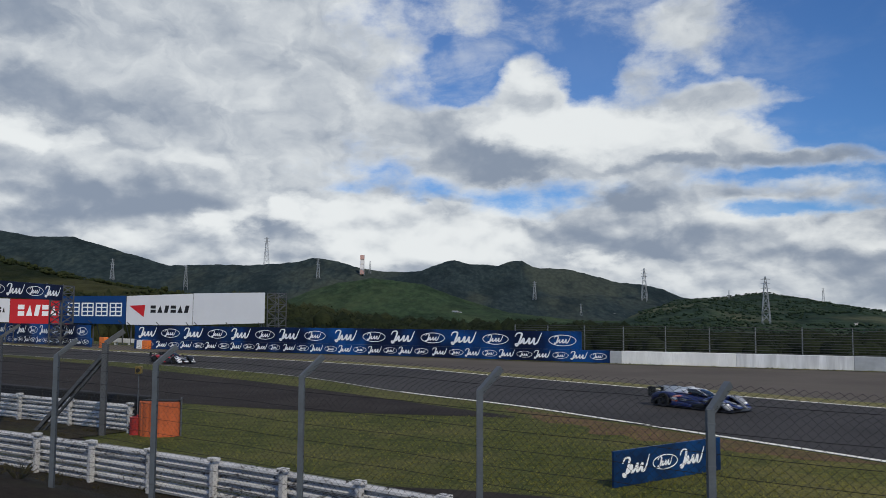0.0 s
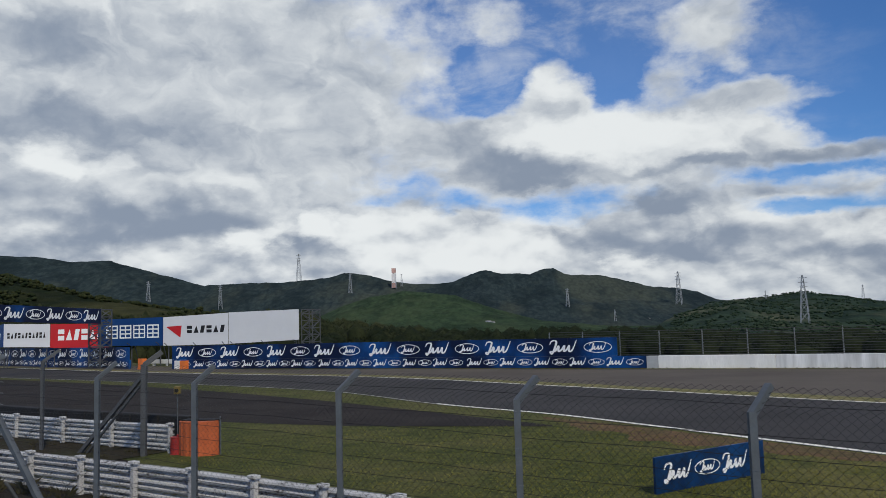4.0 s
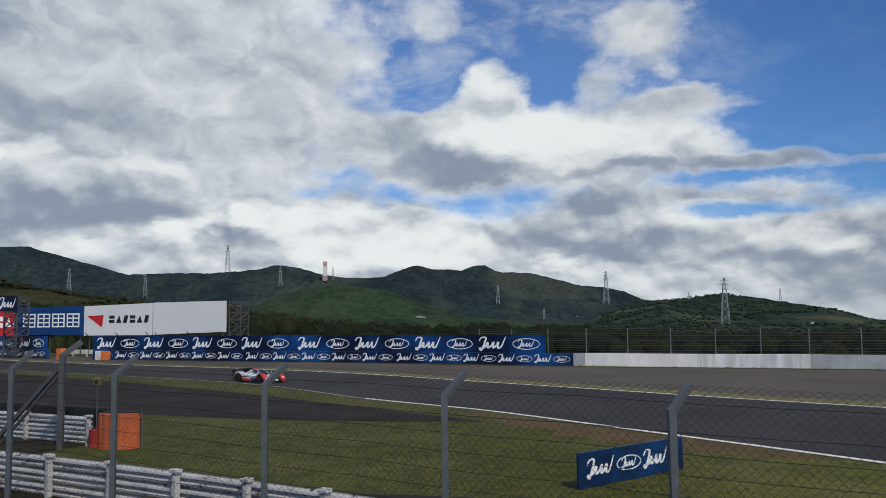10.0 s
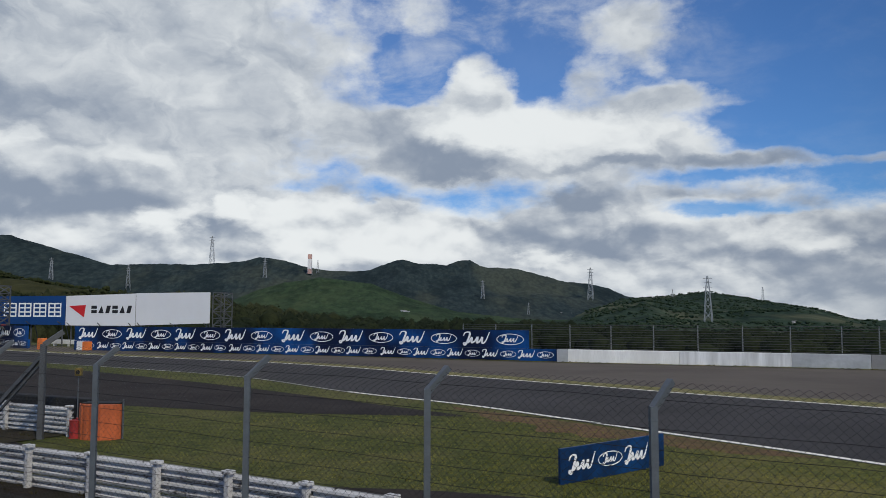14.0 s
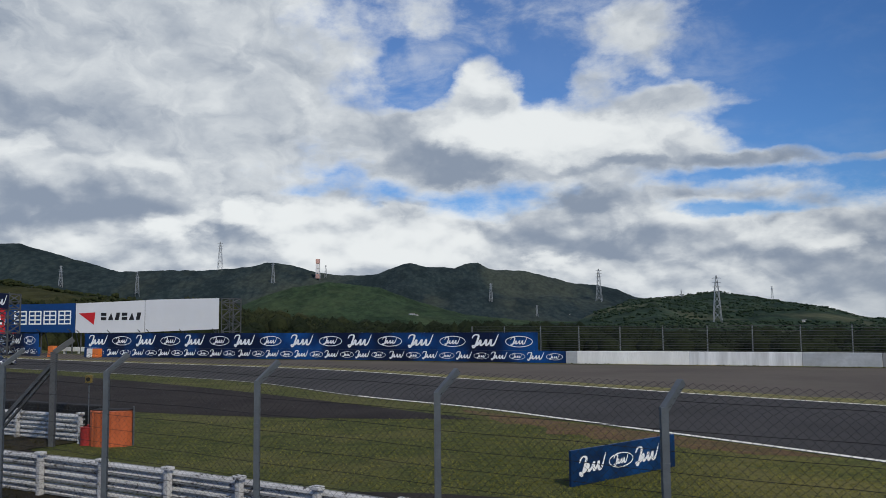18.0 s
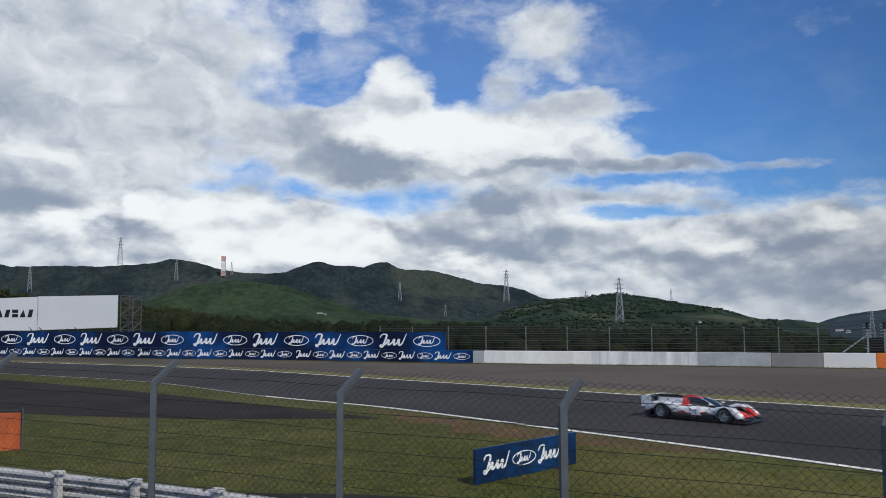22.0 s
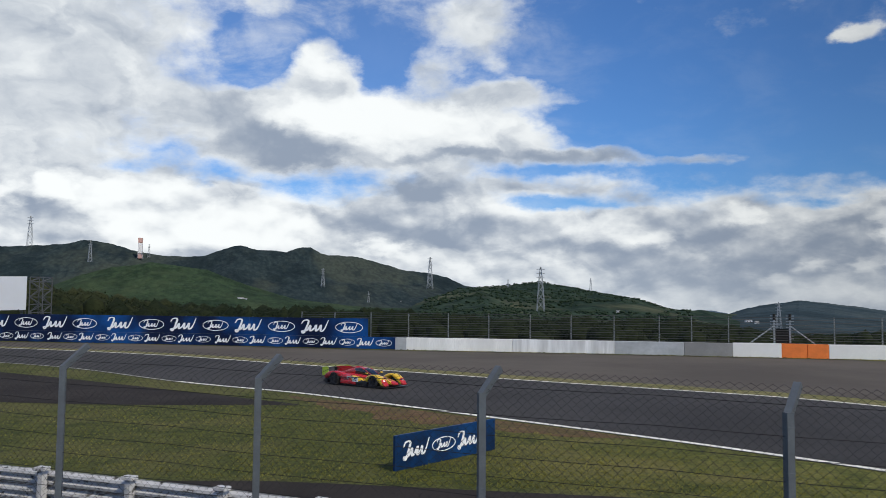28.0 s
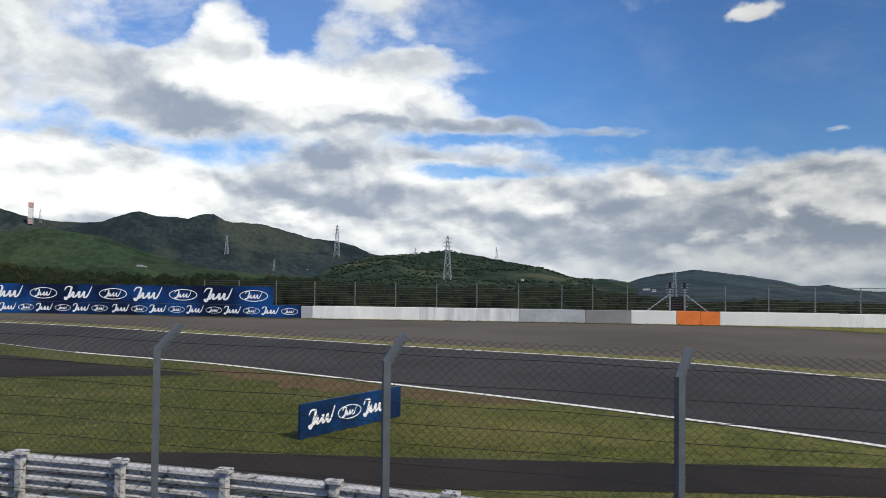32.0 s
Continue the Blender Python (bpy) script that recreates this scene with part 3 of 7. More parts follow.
def build_roads():
    ribbon("road", NEAR, FAR, 0.012, ASPHALT, "dark grey asphalt race track sweeping past in a curve", "race track", 8)
    for name, line, off in (("track_edge_line", NEAR, 0.09), ("track_edge_line", FAR, -0.36)):
        a, b = side(line, off), side(line, off + 0.28)
        k = 0 if line is FAR else next(i for i, p in enumerate(line) if p.x > -2.6)
        ribbon(name, a[k:], b[k:], 0.018, LINE, "worn white painted line along the track edge", "road marking", 1)
        if k:
            ribbon(name, a[:k + 1], side(line, off + 0.16)[:k + 1], 0.018, LINE_WORN, "thin half worn white line along the track edge", "road marking", 1)
    # far side: dry grass strip, then run-off asphalt up to the wall
    strip = [p.lerp(q, 0.5 + 0.5 * noise.noise(q * 0.35)) for p, q in zip(side(FAR, 1.35), side(FAR, 2.5))]
    ribbon("grass_strip", FAR, strip, 0.010, STRIP, "narrow strip of dry yellow grass beside the track", "grass", 2)
    wall = spline([(-280, 322), (-190, 245), (-130, 188), (-92, 153.5), (-62, 126), (-43.3, 110), (-27, 93.6), (-13.8, 87.0), (-4.3, 82.3), (4.7, 77.6), (14.1, 72.2), (23, 67.9), (31.4, 63.9), (38.6, 60), (45.9, 56.0), (60, 48.8), (95, 29), (112, 0), (116, -20), (118, -60), (60, -120), (20, -160)], 8)
    ribbon("runoff", strip, wall, 0.006, ASPHALT_OLD, "grey brown asphalt run-off area in front of the wall", "asphalt", 10)
    for inset, width, tint in ((2.9, 0.10, LINE_OLD), (0.12, 0.55, DIRT_EDGE)):
        foot = side(wall[70:], -inset)
        ribbon("old_line" if tint is LINE_OLD else "wall_foot_dirt", side(wall[70:], -inset - width), foot, 0.013, tint, "faded grey painted line on the run-off" if tint is LINE_OLD else "dark dirt and moss gathered along the wall's foot", "road marking" if tint is LINE_OLD else "dirt", 1)
    ribbon("grass_bank", spline([(46.2, 56.2), (52, 53.1), (60, 49.0), (76, 40.1), (95, 28.6)], 6), spline([(46.1, 55.9), (49.5, 51.0), (51.6, 44.5), (56, 33), (62, 18)], 6), 0.03, GRASS, "grass verge in front of the far wall", "grass", 2)
    # near side: service road beside the guardrail, and the wide apron beyond the grass
    a = spline([(-40, 44.5), (-26, 37), (-15.5, 29.6), (-9.6, 23.4), (-3.4, 18.4), (1.5, 16.1), (5.6, 14.6), (9.7, 13.0), (13.1, 11.5), (20, 8.2), (34, 1)], 5)
    b = spline([(-38, 46.5), (-24, 39.4), (-14.2, 29.8), (-8.6, 24.6), (-3.0, 20.6), (1.2, 19.4), (6.6, 17.0), (11.1, 15.0), (15.2, 13.2), (21, 10.4), (35, 4)], 5)
    SERVICE_MID.extend(p.lerp(q, 0.5) for p, q in zip(a, b))
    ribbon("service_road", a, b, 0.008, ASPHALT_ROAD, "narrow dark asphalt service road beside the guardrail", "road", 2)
    verge = [[rail_at(k * 0.5) + Vector((-0.602, -0.798, 0)) * d for d in (-0.5 + 0.38 * j for j in range(26))] for k in range(-16, 30)]
    verts = [(p.x, p.y, ground_z(p.x, p.y) + 0.035) for row in verge for p in row]
    faces = [(i * 26 + j, i * 26 + j + 1, i * 26 + j + 27, i * 26 + j + 26) for i in range(len(verge) - 1) for j in range(25)]
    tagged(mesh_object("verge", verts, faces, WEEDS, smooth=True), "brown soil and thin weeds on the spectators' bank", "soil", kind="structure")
    # paved way up the bank beside the fence's end
    n_d, rows = 30, []
    for i in range(15):
        row = []
        for j in range(n_d + 1):
            d = -2.2 + 11.0 * j / n_d
            edge = -6.4 + max(0.0, d - 1.0) * 1.95
            u = -24 + (edge + 24) * i / 14
            d += 0.10 * (u + 24) / 18 - max(0.0, (-14 - u)) * -0.16
            p = RAIL_A + RAIL_D * u - Vector((0.602, 0.798, 0)) * (d - 0.2)
            row.append((p.x, p.y, ground_z(p.x, p.y) + 0.055))
        rows.append(row)
    verts = [v for row in rows for v in row]
    faces = [(i * 31 + j, i * 31 + j + 1, i * 31 + j + 32, i * 31 + j + 31) for i in range(14) for j in range(n_d)]
    tagged(mesh_object("paved_way", verts, faces, ASPHALT_WAY, smooth=True), "dark worn asphalt way up the bank beside the fence", "asphalt", kind="structure")
    far = spline([(-120, 143), (-82, 110.5), (-60, 93), (-38, 76.2), (-20.3, 60.3), (-10.4, 50), (-5.6, 44.4), (-1.4, 39.2), (2.9, 33.9)], 6)
    near = spline([(-62, 70), (-50, 60), (-42, 54), (-32, 47.2), (-20, 41.5), (-12.0, 38.3), (-8.2, 36.5), (-4.2, 35.0), (2.8, 33.5)], 6)
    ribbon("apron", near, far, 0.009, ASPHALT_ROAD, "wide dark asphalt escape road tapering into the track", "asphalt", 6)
    worn = [p + Vector((0.9, 0.6, 0)) * (noise.noise(p * 0.8) - 0.1) for p in spline([(2.4, 36.9), (4.6, 31.4), (7.3, 27.2), (12.0, 23.1)], 14)]
    ribbon("dirt_patch", spline([(2.6, 37.3), (6.0, 32.6), (8.8, 28.6), (12.2, 23.4)], 14), worn, 0.007, DIRT, "bare reddish brown earth worn along the track edge", "earth", 3)


build_ground()
build_roads()


# ------------------------------------------------------------------ mountains
def crest_at(ctrl, a):
    return float(np.interp(-a, [-c[0] for c in ctrl], [c[1] for c in ctrl]))


def slope_z(ctrl, dist, depth, drop, far_drop, a, d):
    """A range's height at bearing a and distance d, without its roughness."""
    v = (d - dist + depth) / (1.35 * depth)
    if not 0 <= v <= 1 or not ctrl[-1][0] <= a <= ctrl[0][0]:
        return None, 0, 0
    f = (v / 0.74) if v < 0.74 else 1 - far_drop * ((v - 0.74) / 0.26) ** 2
    return 4.0 + drop + (dist * math.tan(radians(crest_at(ctrl, a))) - drop) * (f ** 1.25), f, v


RANGES = []


def relief(a, d, x, y, dist, f, v, rough, seed):
    """A range's roughness: broad swells, spurs and gullies down the flanks, and the crowns' unevenness."""
    q = Vector((x, y, seed * 40.0))
    calm = 1 - max(0, 1 - abs(v - 0.74) * 8)
    z = noise.fractal(q / 260.0, 0.9, 2.1, 5) * rough * 300 * min(1.0, 2.2 * f) * calm
    spur = 1 - 2 * abs(noise.noise(Vector((radians(a) * dist / 330.0 + 0.4 * noise.noise(q / 500.0), d / 1500.0, seed + 5))))
    z += (spur - 0.4) * rough * 1100 * max(0.0, f) * max(0.0, 1 - f) * calm
    return z + (noise.fractal(q / 45.0, 0.9, 2.0, 3) * 0.0007 + noise.noise(q / 11.0) * 0.0005) * dist * f


def ridge(name, ctrl, dist, depth, drop, mat, label, rough=0.05, far_drop=0.6, seed=0):
    """A mountain range: its crest runs at the bearings and heights given (degrees), its flanks fall to both sides."""
    n, m = 420, 36
    RANGES.append((ctrl, dist, depth, drop, far_drop))
    verts, faces = [], []
    for i in range(n + 1):
        a = ctrl[0][0] + (ctrl[-1][0] - ctrl[0][0]) * i / n
        for j in range(m + 1):
            v = j / m
            d = dist - depth + 1.35 * depth * v
            z, f, _ = slope_z(ctrl, dist, depth, drop, far_drop, max(ctrl[-1][0], min(ctrl[0][0], a)), min(d, dist + 0.3499 * depth))
            x, y = -d * math.sin(radians(a)), d * math.cos(radians(a))
            verts.append((x, y, z + relief(a, d, x, y, dist, f, v, rough, seed)))
    for i in range(n):
        for j in range(m):
            k = i * (m + 1) + j
            faces.append((k, k + 1, k + m + 2, k + m + 1))
    ob = mesh_object(name, verts, faces, mat, smooth=True)
    return tagged(ob, label, "mountain", kind="structure")


def hillside(az, el):
    """The distance and height at which the line of sight at that bearing and height first meets a range."""
    for k in range(120):
        d = 500 + k * 34
        for r in RANGES:
            z = slope_z(*r, az, d)[0]
            if z is not None and z >= 4 + d * math.tan(radians(el)):
                return d, z
    return 3500, 4 + 3500 * math.tan(radians(el))


CREST_MAIN = [(48, 5.2), (38, 5.6), (35.5, 5.55), (33, 5.4), (30.5, 5.15), (28, 5.1), (26.2, 4.8), (24, 4.9), (21.6, 4.2), (18.2, 3.25), (14.6, 3.35), (12.9, 3.36), (10.1, 3.6), (8.9, 3.9), (8.2, 3.88), (7.2, 3.7), (5.6, 3.24), (4.3, 3.08), (2.4, 3.0), (1.4, 3.13), (0.4, 3.55), (-0.4, 3.8), (-0.9, 3.8), (-1.6, 3.58), (-2.8, 3.54), (-3.8, 3.46), (-4.8, 3.8), (-5.4, 3.8), (-6.05, 3.43), (-6.6, 3.3), (-8.5, 3.25), (-10, 2.88), (-11.9, 2.33), (-13.3, 2.2), (-14.8, 1.86), (-15.9, 1.36), (-18, 0.8), (-22, 0.2), (-26, -0.6)]
CREST_EAST = [(-12, -0.6), (-13.5, 0.3), (-15.5, 1.1), (-18.2, 1.3), (-21, 1.62), (-24.3, 1.0), (-27.7, 0.4), (-29.7, -0.26), (-31.9, -0.89), (-34, -1.5)]
CREST_GREEN = [(14, -0.3), (12, 0.5), (10.7, 0.95), (8.9, 1.75), (7.1, 2.25), (4.8, 2.6), (1.4, 2.2), (-1.3, 1.2), (-4.4, 0.3), (-8, -0.2), (-12, -0.6)]
CREST_LEFT = [(46, 4.6), (40, 4.75), (35.3, 4.6), (32.2, 4.4), (28.9, 3.6), (25.4, 2.7), (21.9, 1.9), (18.2, 1.3), (14, 0.9), (10, 0.3), (5, -0.1)]
CREST_BLUE = [(-28, -0.9), (-31.5, -0.7), (-32.8, -0.6), (-34.3, -0.08), (-35.6, 0.2), (-37.5, 0.47), (-39.2, 0.3), (-40.7, 0.13), (-43.0, -0.25), (-44.0, -0.56), (-45.6, -0.46), (-47.2, -0.84), (-48.4, -1.15), (-52, -1.0), (-56, -1.3)]
CREST_HAZE = [(-26, -0.3), (-30.5, -0.35), (-32.2, -0.25), (-33.2, -0.4), (-35, -0.9), (-44, -1.2), (-60, -1.3)]
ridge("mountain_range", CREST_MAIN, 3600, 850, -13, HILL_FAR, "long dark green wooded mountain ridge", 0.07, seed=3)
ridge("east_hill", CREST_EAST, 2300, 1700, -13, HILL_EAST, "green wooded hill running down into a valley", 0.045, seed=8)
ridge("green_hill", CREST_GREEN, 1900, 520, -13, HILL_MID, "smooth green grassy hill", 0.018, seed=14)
ridge("west_hill", CREST_LEFT, 900, 330, -13, HILL_NEAR, "dark wooded hillside with sunlit patches painted into its colour", 0.04, seed=21)
ridge("distant_mountains", CREST_BLUE, 3300, 2500, -60, HILL_BLUE, "distant mountains, coloured blue grey for haze", 0.02, seed=27)
ridge("hazy_ridge", CREST_HAZE, 4500, 700, -150, HILL_HAZE, "ridge on the horizon, coloured pale for haze", 0.02, seed=31)


# ------------------------------------------------------------------ concrete wall and banner boards
def straight(a, b):
    """A pose at a whose x axis runs to b."""
    d = (b - a)
    return Matrix.Translation(a) @ pose(0, 0, 0, 0, 0, math.degrees(math.atan2(d.y, d.x))), d.length


def build_wall():
    root = tagged(new("wall_far"), "low white concrete barrier wall in weathered sections", "wall", kind="structure")
    spans = [(0.0, 1.0, CONCRETE_GREY, 1.07), (1.0, 10.4, CONCRETE, 1.09), (10.4, 19.0, CONCRETE_STREAK, 1.09), (19.0, 24.6, CONCRETE_GREY, 1.09), (24.6, 28.4, CONCRETE_DARK, 1.09), (28.4, 32.1, CONCRETE_WHITE, 1.13), (32.1, 34.0, ORANGE, 1.13), (34.0, 35.6, ORANGE, 1.11), (35.6, 45.1, CONCRETE_WHITE, 1.12), (45.1, 58.0, CONCRETE, 1.09), (58, 72, CONCRETE, 1.09), (72, 86, CONCRETE, 1.09), (86, 104, CONCRETE, 1.09)]
    line = along(WALL_LINE, 0.1)
    for s0, s1, mat, h in spans:
        i, j = int(s0 * 10), min(int(s1 * 10), len(line) - 1)
        a, b = line[i][0], line[j][0]
        m, n = straight(a, b)
        bm = bmesh.new()
        box(bm, 0.01, -0.05, 0, n - 0.01, 0.42, h, bevel=0.02)
        ob = part("wall_panel", bm, mat, root)
        ob.matrix_basis = m


build_wall()


# ------------------------------------------------------------------ printed shapes
def plate(bm, pts, y=0.0, t=0.012):
    """A flat shape in the xz plane, t thick, its face turned to -y."""
    lo = [bm.verts.new((x, y, z)) for x, z in pts]
    hi = [bm.verts.new((x, y - t, z)) for x, z in pts]
    n = len(pts)
    bm.faces.new(hi)
    bm.faces.new(list(reversed(lo)))
    for i in range(n):
        bm.faces.new((lo[i], lo[(i + 1) % n], hi[(i + 1) % n], hi[i]))


def hoop(bm, cx, cz, rx, rz, w, y=0.0, n=28, t=0.012):
    """An oval ring."""
    vs = []
    for i in range(n):
        a = 2 * math.pi * i / n
        ca, sa = math.cos(a), math.sin(a)
        vs.append([bm.verts.new((cx + (rx - k) * ca, y - q, cz + (rz - k) * sa)) for k, q in ((0, 0), (0, t), (w, t), (w, 0))])
    for i in range(n):
        a, b = vs[i], vs[(i + 1) % n]
        for k in range(3):
            bm.faces.new((a[k], b[k], b[k + 1], a[k + 1]))


# the emblem: one long scribble, a hook, a deep fall, three low humps and a tall end
SCRIBBLE = [(-1.02, 0.20), (-0.84, 0.44), (-0.50, 0.42), (-0.62, 0.0), (-0.86, -0.44), (-0.98, -0.30), (-0.62, -0.26), (-0.34, 0.10), (-0.36, -0.28), (-0.08, -0.12), (0.10, 0.12), (0.06, -0.28), (0.32, -0.10), (0.46, 0.12), (0.44, -0.28), (0.70, -0.16), (1.02, 0.50)]


def nib(bm, k, thin=0.085, thick=0.155, y=0.0, t=0.012):
    """One flowing pen stroke: thick where it runs downwards, thin where it runs across."""
    mid = spline([(x * k, z * k) for x, z in SCRIBBLE], 5)
    rows = []
    for i, p in enumerate(mid):
        d = (mid[min(i + 1, len(mid) - 1)] - mid[max(i - 1, 0)]).normalized()
        u = i / (len(mid) - 1)
        w = k * (thin + (thick - thin) * abs(d.y) ** 1.3) * min(1.0, 8 * u + 0.35, 8 * (1 - u) + 0.35) / 2
        n = Vector((-d.y, d.x, 0)) * w
        yy = y - t + 0.006 * u
        rows.append([bm.verts.new(v) for v in ((p.x + n.x, y, p.y + n.y), (p.x + n.x, yy, p.y + n.y), (p.x - n.x, yy, p.y - n.y), (p.x - n.x, y, p.y - n.y))])
    for a, b in zip(rows, rows[1:]):
        for j in range(3):
            bm.faces.new((a[j], a[j + 1], b[j + 1], b[j]))


def flourish_mesh(h):
    """The banner's white emblem, one scribbled stroke about h high and twice as wide."""
    bm = bmesh.new()
    nib(bm, h)
    return to_mesh("emblem", bm, WHITE_INK)


def oval_mesh(h):
    """The banner's oval emblem: a white ring round the small emblem."""
    bm = bmesh.new()
    k = h
    hoop(bm, 0, 0, 1.02 * k, 0.39 * k, 0.05 * k)
    nib(bm, 0.60 * k)
    return to_mesh("oval_emblem", bm, WHITE_INK)


def to_mesh(name, bm, mat):
    me = bpy.data.meshes.new(name)
    bmesh.ops.recalc_face_normals(bm, faces=bm.faces)
    bm.to_mesh(me)
    bm.free()
    me.materials.append(mat)
    return me


def at_length(line, s):
    """The place and heading at s metres along a polyline."""
    for a, b in zip(line, line[1:]):
        n = (b - a).length
        if s <= n or b is line[-1]:
            return a + (b - a) * (s / n), math.degrees(math.atan2(b.y - a.y, b.x - a.x))
        s -= n


def line_length(line):
    return sum((b - a).length for a, b in zip(line, line[1:]))


BIG_MARK, BIG_OVAL = flourish_mesh(1.30), oval_mesh(1.31)
LOW_MARK, LOW_OVAL = flourish_mesh(0.78), oval_mesh(0.76)


def banner_boards(line, label, first, period, low_first, low_period, gap_right):
    """Two printed banners, one on the wall and a taller one above it, on a post frame."""
    total = line_length(line)
    root = tagged(new("banner_board"), label, "advertising banner", "trackside banner boards")
    for a, b in zip(line, line[1:]):
        n = (b - a).length
        m = Matrix.Translation(a) @ pose(0, 0, 0, 0, 0, math.degrees(math.atan2(b.y - a.y, b.x - a.x)))
        cuts = max(1, round(n / 3.6))
        for i in range(cuts):
            x0, x1 = n * i / cuts, n * (i + 1) / cuts
            bm = bmesh.new()
            box(bm, x0 + 0.01, 0, 0.02, x1 - 0.01, 0.3, 1.08, bevel=0.01)
            part("lower_banner", bm, NAVY, root).matrix_basis = m
            if b is line[-1] and x1 > n - gap_right + 0.1:
                x1 = n - gap_right
            if x1 - x0 > 0.3:
                bm = bmesh.new()
                box(bm, x0 + 0.01, 0.02, 1.10, x1 - 0.01, 0.08, 2.71, bevel=0.01)
                part("upper_banner", bm, NAVY, root).matrix_basis = m
                bm = bmesh.new()
                bar(bm, (x0 + 0.3, 0.14, 0.6), (x0 + 0.3, 0.14, 2.76), 0.05)
                part("post", bm, GALV, root).matrix_basis = m
    def put(me, s, z, name):
        p, yaw = at_length(line, s)
        shared(name, me, root, Matrix.Translation(p) @ pose(0, 0, 0, 0, 0, yaw) @ pose(0, -0.035, z))
    # the print runs in lengths of eight large and ten small emblems, with a wider gap between two lengths
    s, k = total - first, 0
    while s > 1.2:
        put(BIG_MARK if k % 2 else BIG_OVAL, s, 1.89, "emblem" if k % 2 else "oval_emblem")
        s, k = s - period - (0.5 if k % 8 == 7 else 0.0), k + 1
    s, k = total - low_first, 0
    while s > 0.8:
        put(LOW_MARK if k % 2 else LOW_OVAL, s, 0.57, "emblem" if k % 2 else "oval_emblem")
        s, k = s - low_period - (0.25 if k % 10 == 9 else 0.0), k + 1
    return root


banner_boards(BOARD_LINE, "long navy blue banner boards printed with white emblems along the wall", 4.4, 3.34, 1.05, 1.77, 2.6)
banner_boards(BOARD2_LINE, "navy blue banner boards with white emblems beyond the wall opening", 2.0, 3.34, 1.05, 1.77, 0.0)


def field_sign():
    """The angled board standing on the grass."""
    a, b = Vector((4.0, 19.95, 0)), Vector((7.32, 22.42, 0))
    m, n = straight(a, b)
    root = tagged(new("advertising_board"), "blue advertising board with white emblems standing on the grass", "advertising board")
    root.matrix_basis = m
    bm = bmesh.new()
    box(bm, 0, -0.02, 0.0, n, 0.05, 0.85, bevel=0.008)
    part("panel", bm, NAVY_SIGN, root)
    for x in (0.25, n / 2, n - 0.25):
        bm = bmesh.new()
        bar(bm, (x, 0.06, 0.78), (x, 0.24, 0.0), 0.025)
        part("stay", bm, GALV, root)
    me, ov = flourish_mesh(0.48), oval_mesh(0.47)
    for x, mesh, nm in ((0.78, me, "emblem"), (1.86, ov, "oval_emblem"), (2.93, me, "emblem")):
        shared(nm, mesh, root, pose(x, -0.024, 0.44))


field_sign()


# ------------------------------------------------------------------ guardrails
def beam_mesh(n):
    """A corrugated steel rail, n metres long, 0.31 m high."""
    prof = [(0.0, 0.150), (0.012, 0.135), (-0.075, 0.100), (-0.085, 0.055), (0.0, 0.022), (0.0, -0.022), (-0.085, -0.055), (-0.075, -0.100), (0.012, -0.135), (0.0, -0.150)]
    verts = [(x, y, z) for x in (0, n) for y, z in prof] + [(x, y + 0.006, z) for x in (0, n) for y, z in prof]
    k = len(prof)
    faces = []
    for i in range(k - 1):
        faces += [(i, i + 1, k + i + 1, k + i), (2 * k + i, 3 * k + i, 3 * k + i + 1, 2 * k + i + 1)]
    faces += [(0, k, 3 * k, 2 * k), (k - 1, 3 * k - 1, 4 * k - 1, 2 * k - 1)]
    me = bpy.data.meshes.new("rail_beam")
    me.from_pydata(verts, [], faces)
    me.materials.append(RAIL)
    return me


def rail_post_mesh():
    """A channel post with a bolted spacer cap."""
    bm = bmesh.new()
    box(bm, -0.055, -0.095, -0.3, 0.055, -0.08, 0.98)
    box(bm, -0.055, -0.08, -0.3, -0.042, 0.03, 0.98)
    box(bm, 0.042, -0.08, -0.3, 0.055, 0.03, 0.98)
    box(bm, -0.12, -0.13, 0.95, 0.12, 0.05, 1.02, bevel=0.012)
    for z in (0.2, 0.5, 0.82):
        box(bm, -0.02, -0.11, z - 0.02, 0.02, -0.095, z + 0.02)
    return to_mesh("rail_post", bm, RAIL)


def guardrail(points, label):
    root = tagged(new("guardrail"), label, "guardrail", "white steel guardrails")
    post = rail_post_mesh()
    for i, p in enumerate(points):
        q = points[min(i + 1, len(points) - 1)]
        r = points[max(i - 1, 0)]
        yaw = math.degrees(math.atan2(q.y - r.y, q.x - r.x))
        shared("post", post, root, Matrix.Translation(p) @ pose(0, 0, 0, 0, 0, yaw))
        if i + 1 < len(points):
            m, n = straight(p, q)
            me = beam_mesh(n + 0.06)
            for z in (0.16, 0.475, 0.79):
                shared("rail_beam", me, root, m @ pose(-0.03, 0.115 + 0.004 * (i % 2), z))
    return root


guardrail([rail_at(k) for k in range(-3, 15)], "white corrugated steel guardrail with flaking paint along the service road")
RAIL2 = spline([(-46, 53.5), (-37.0, 46.8), (-28.9, 40.9), (-18.6, 33.7), (-14.7, 31.2), (-10.6, 28.7)], 3)
RAIL2_POSTS = [15.0] + [12.95 - j - 0.065 * j * j + 0.92 for j in range(9)] + [0.0]
guardrail([at_length(RAIL2, line_length(RAIL2) * i / 15)[0] for i in reversed(RAIL2_POSTS)], "white steel guardrail in front of a dark rubber belt")


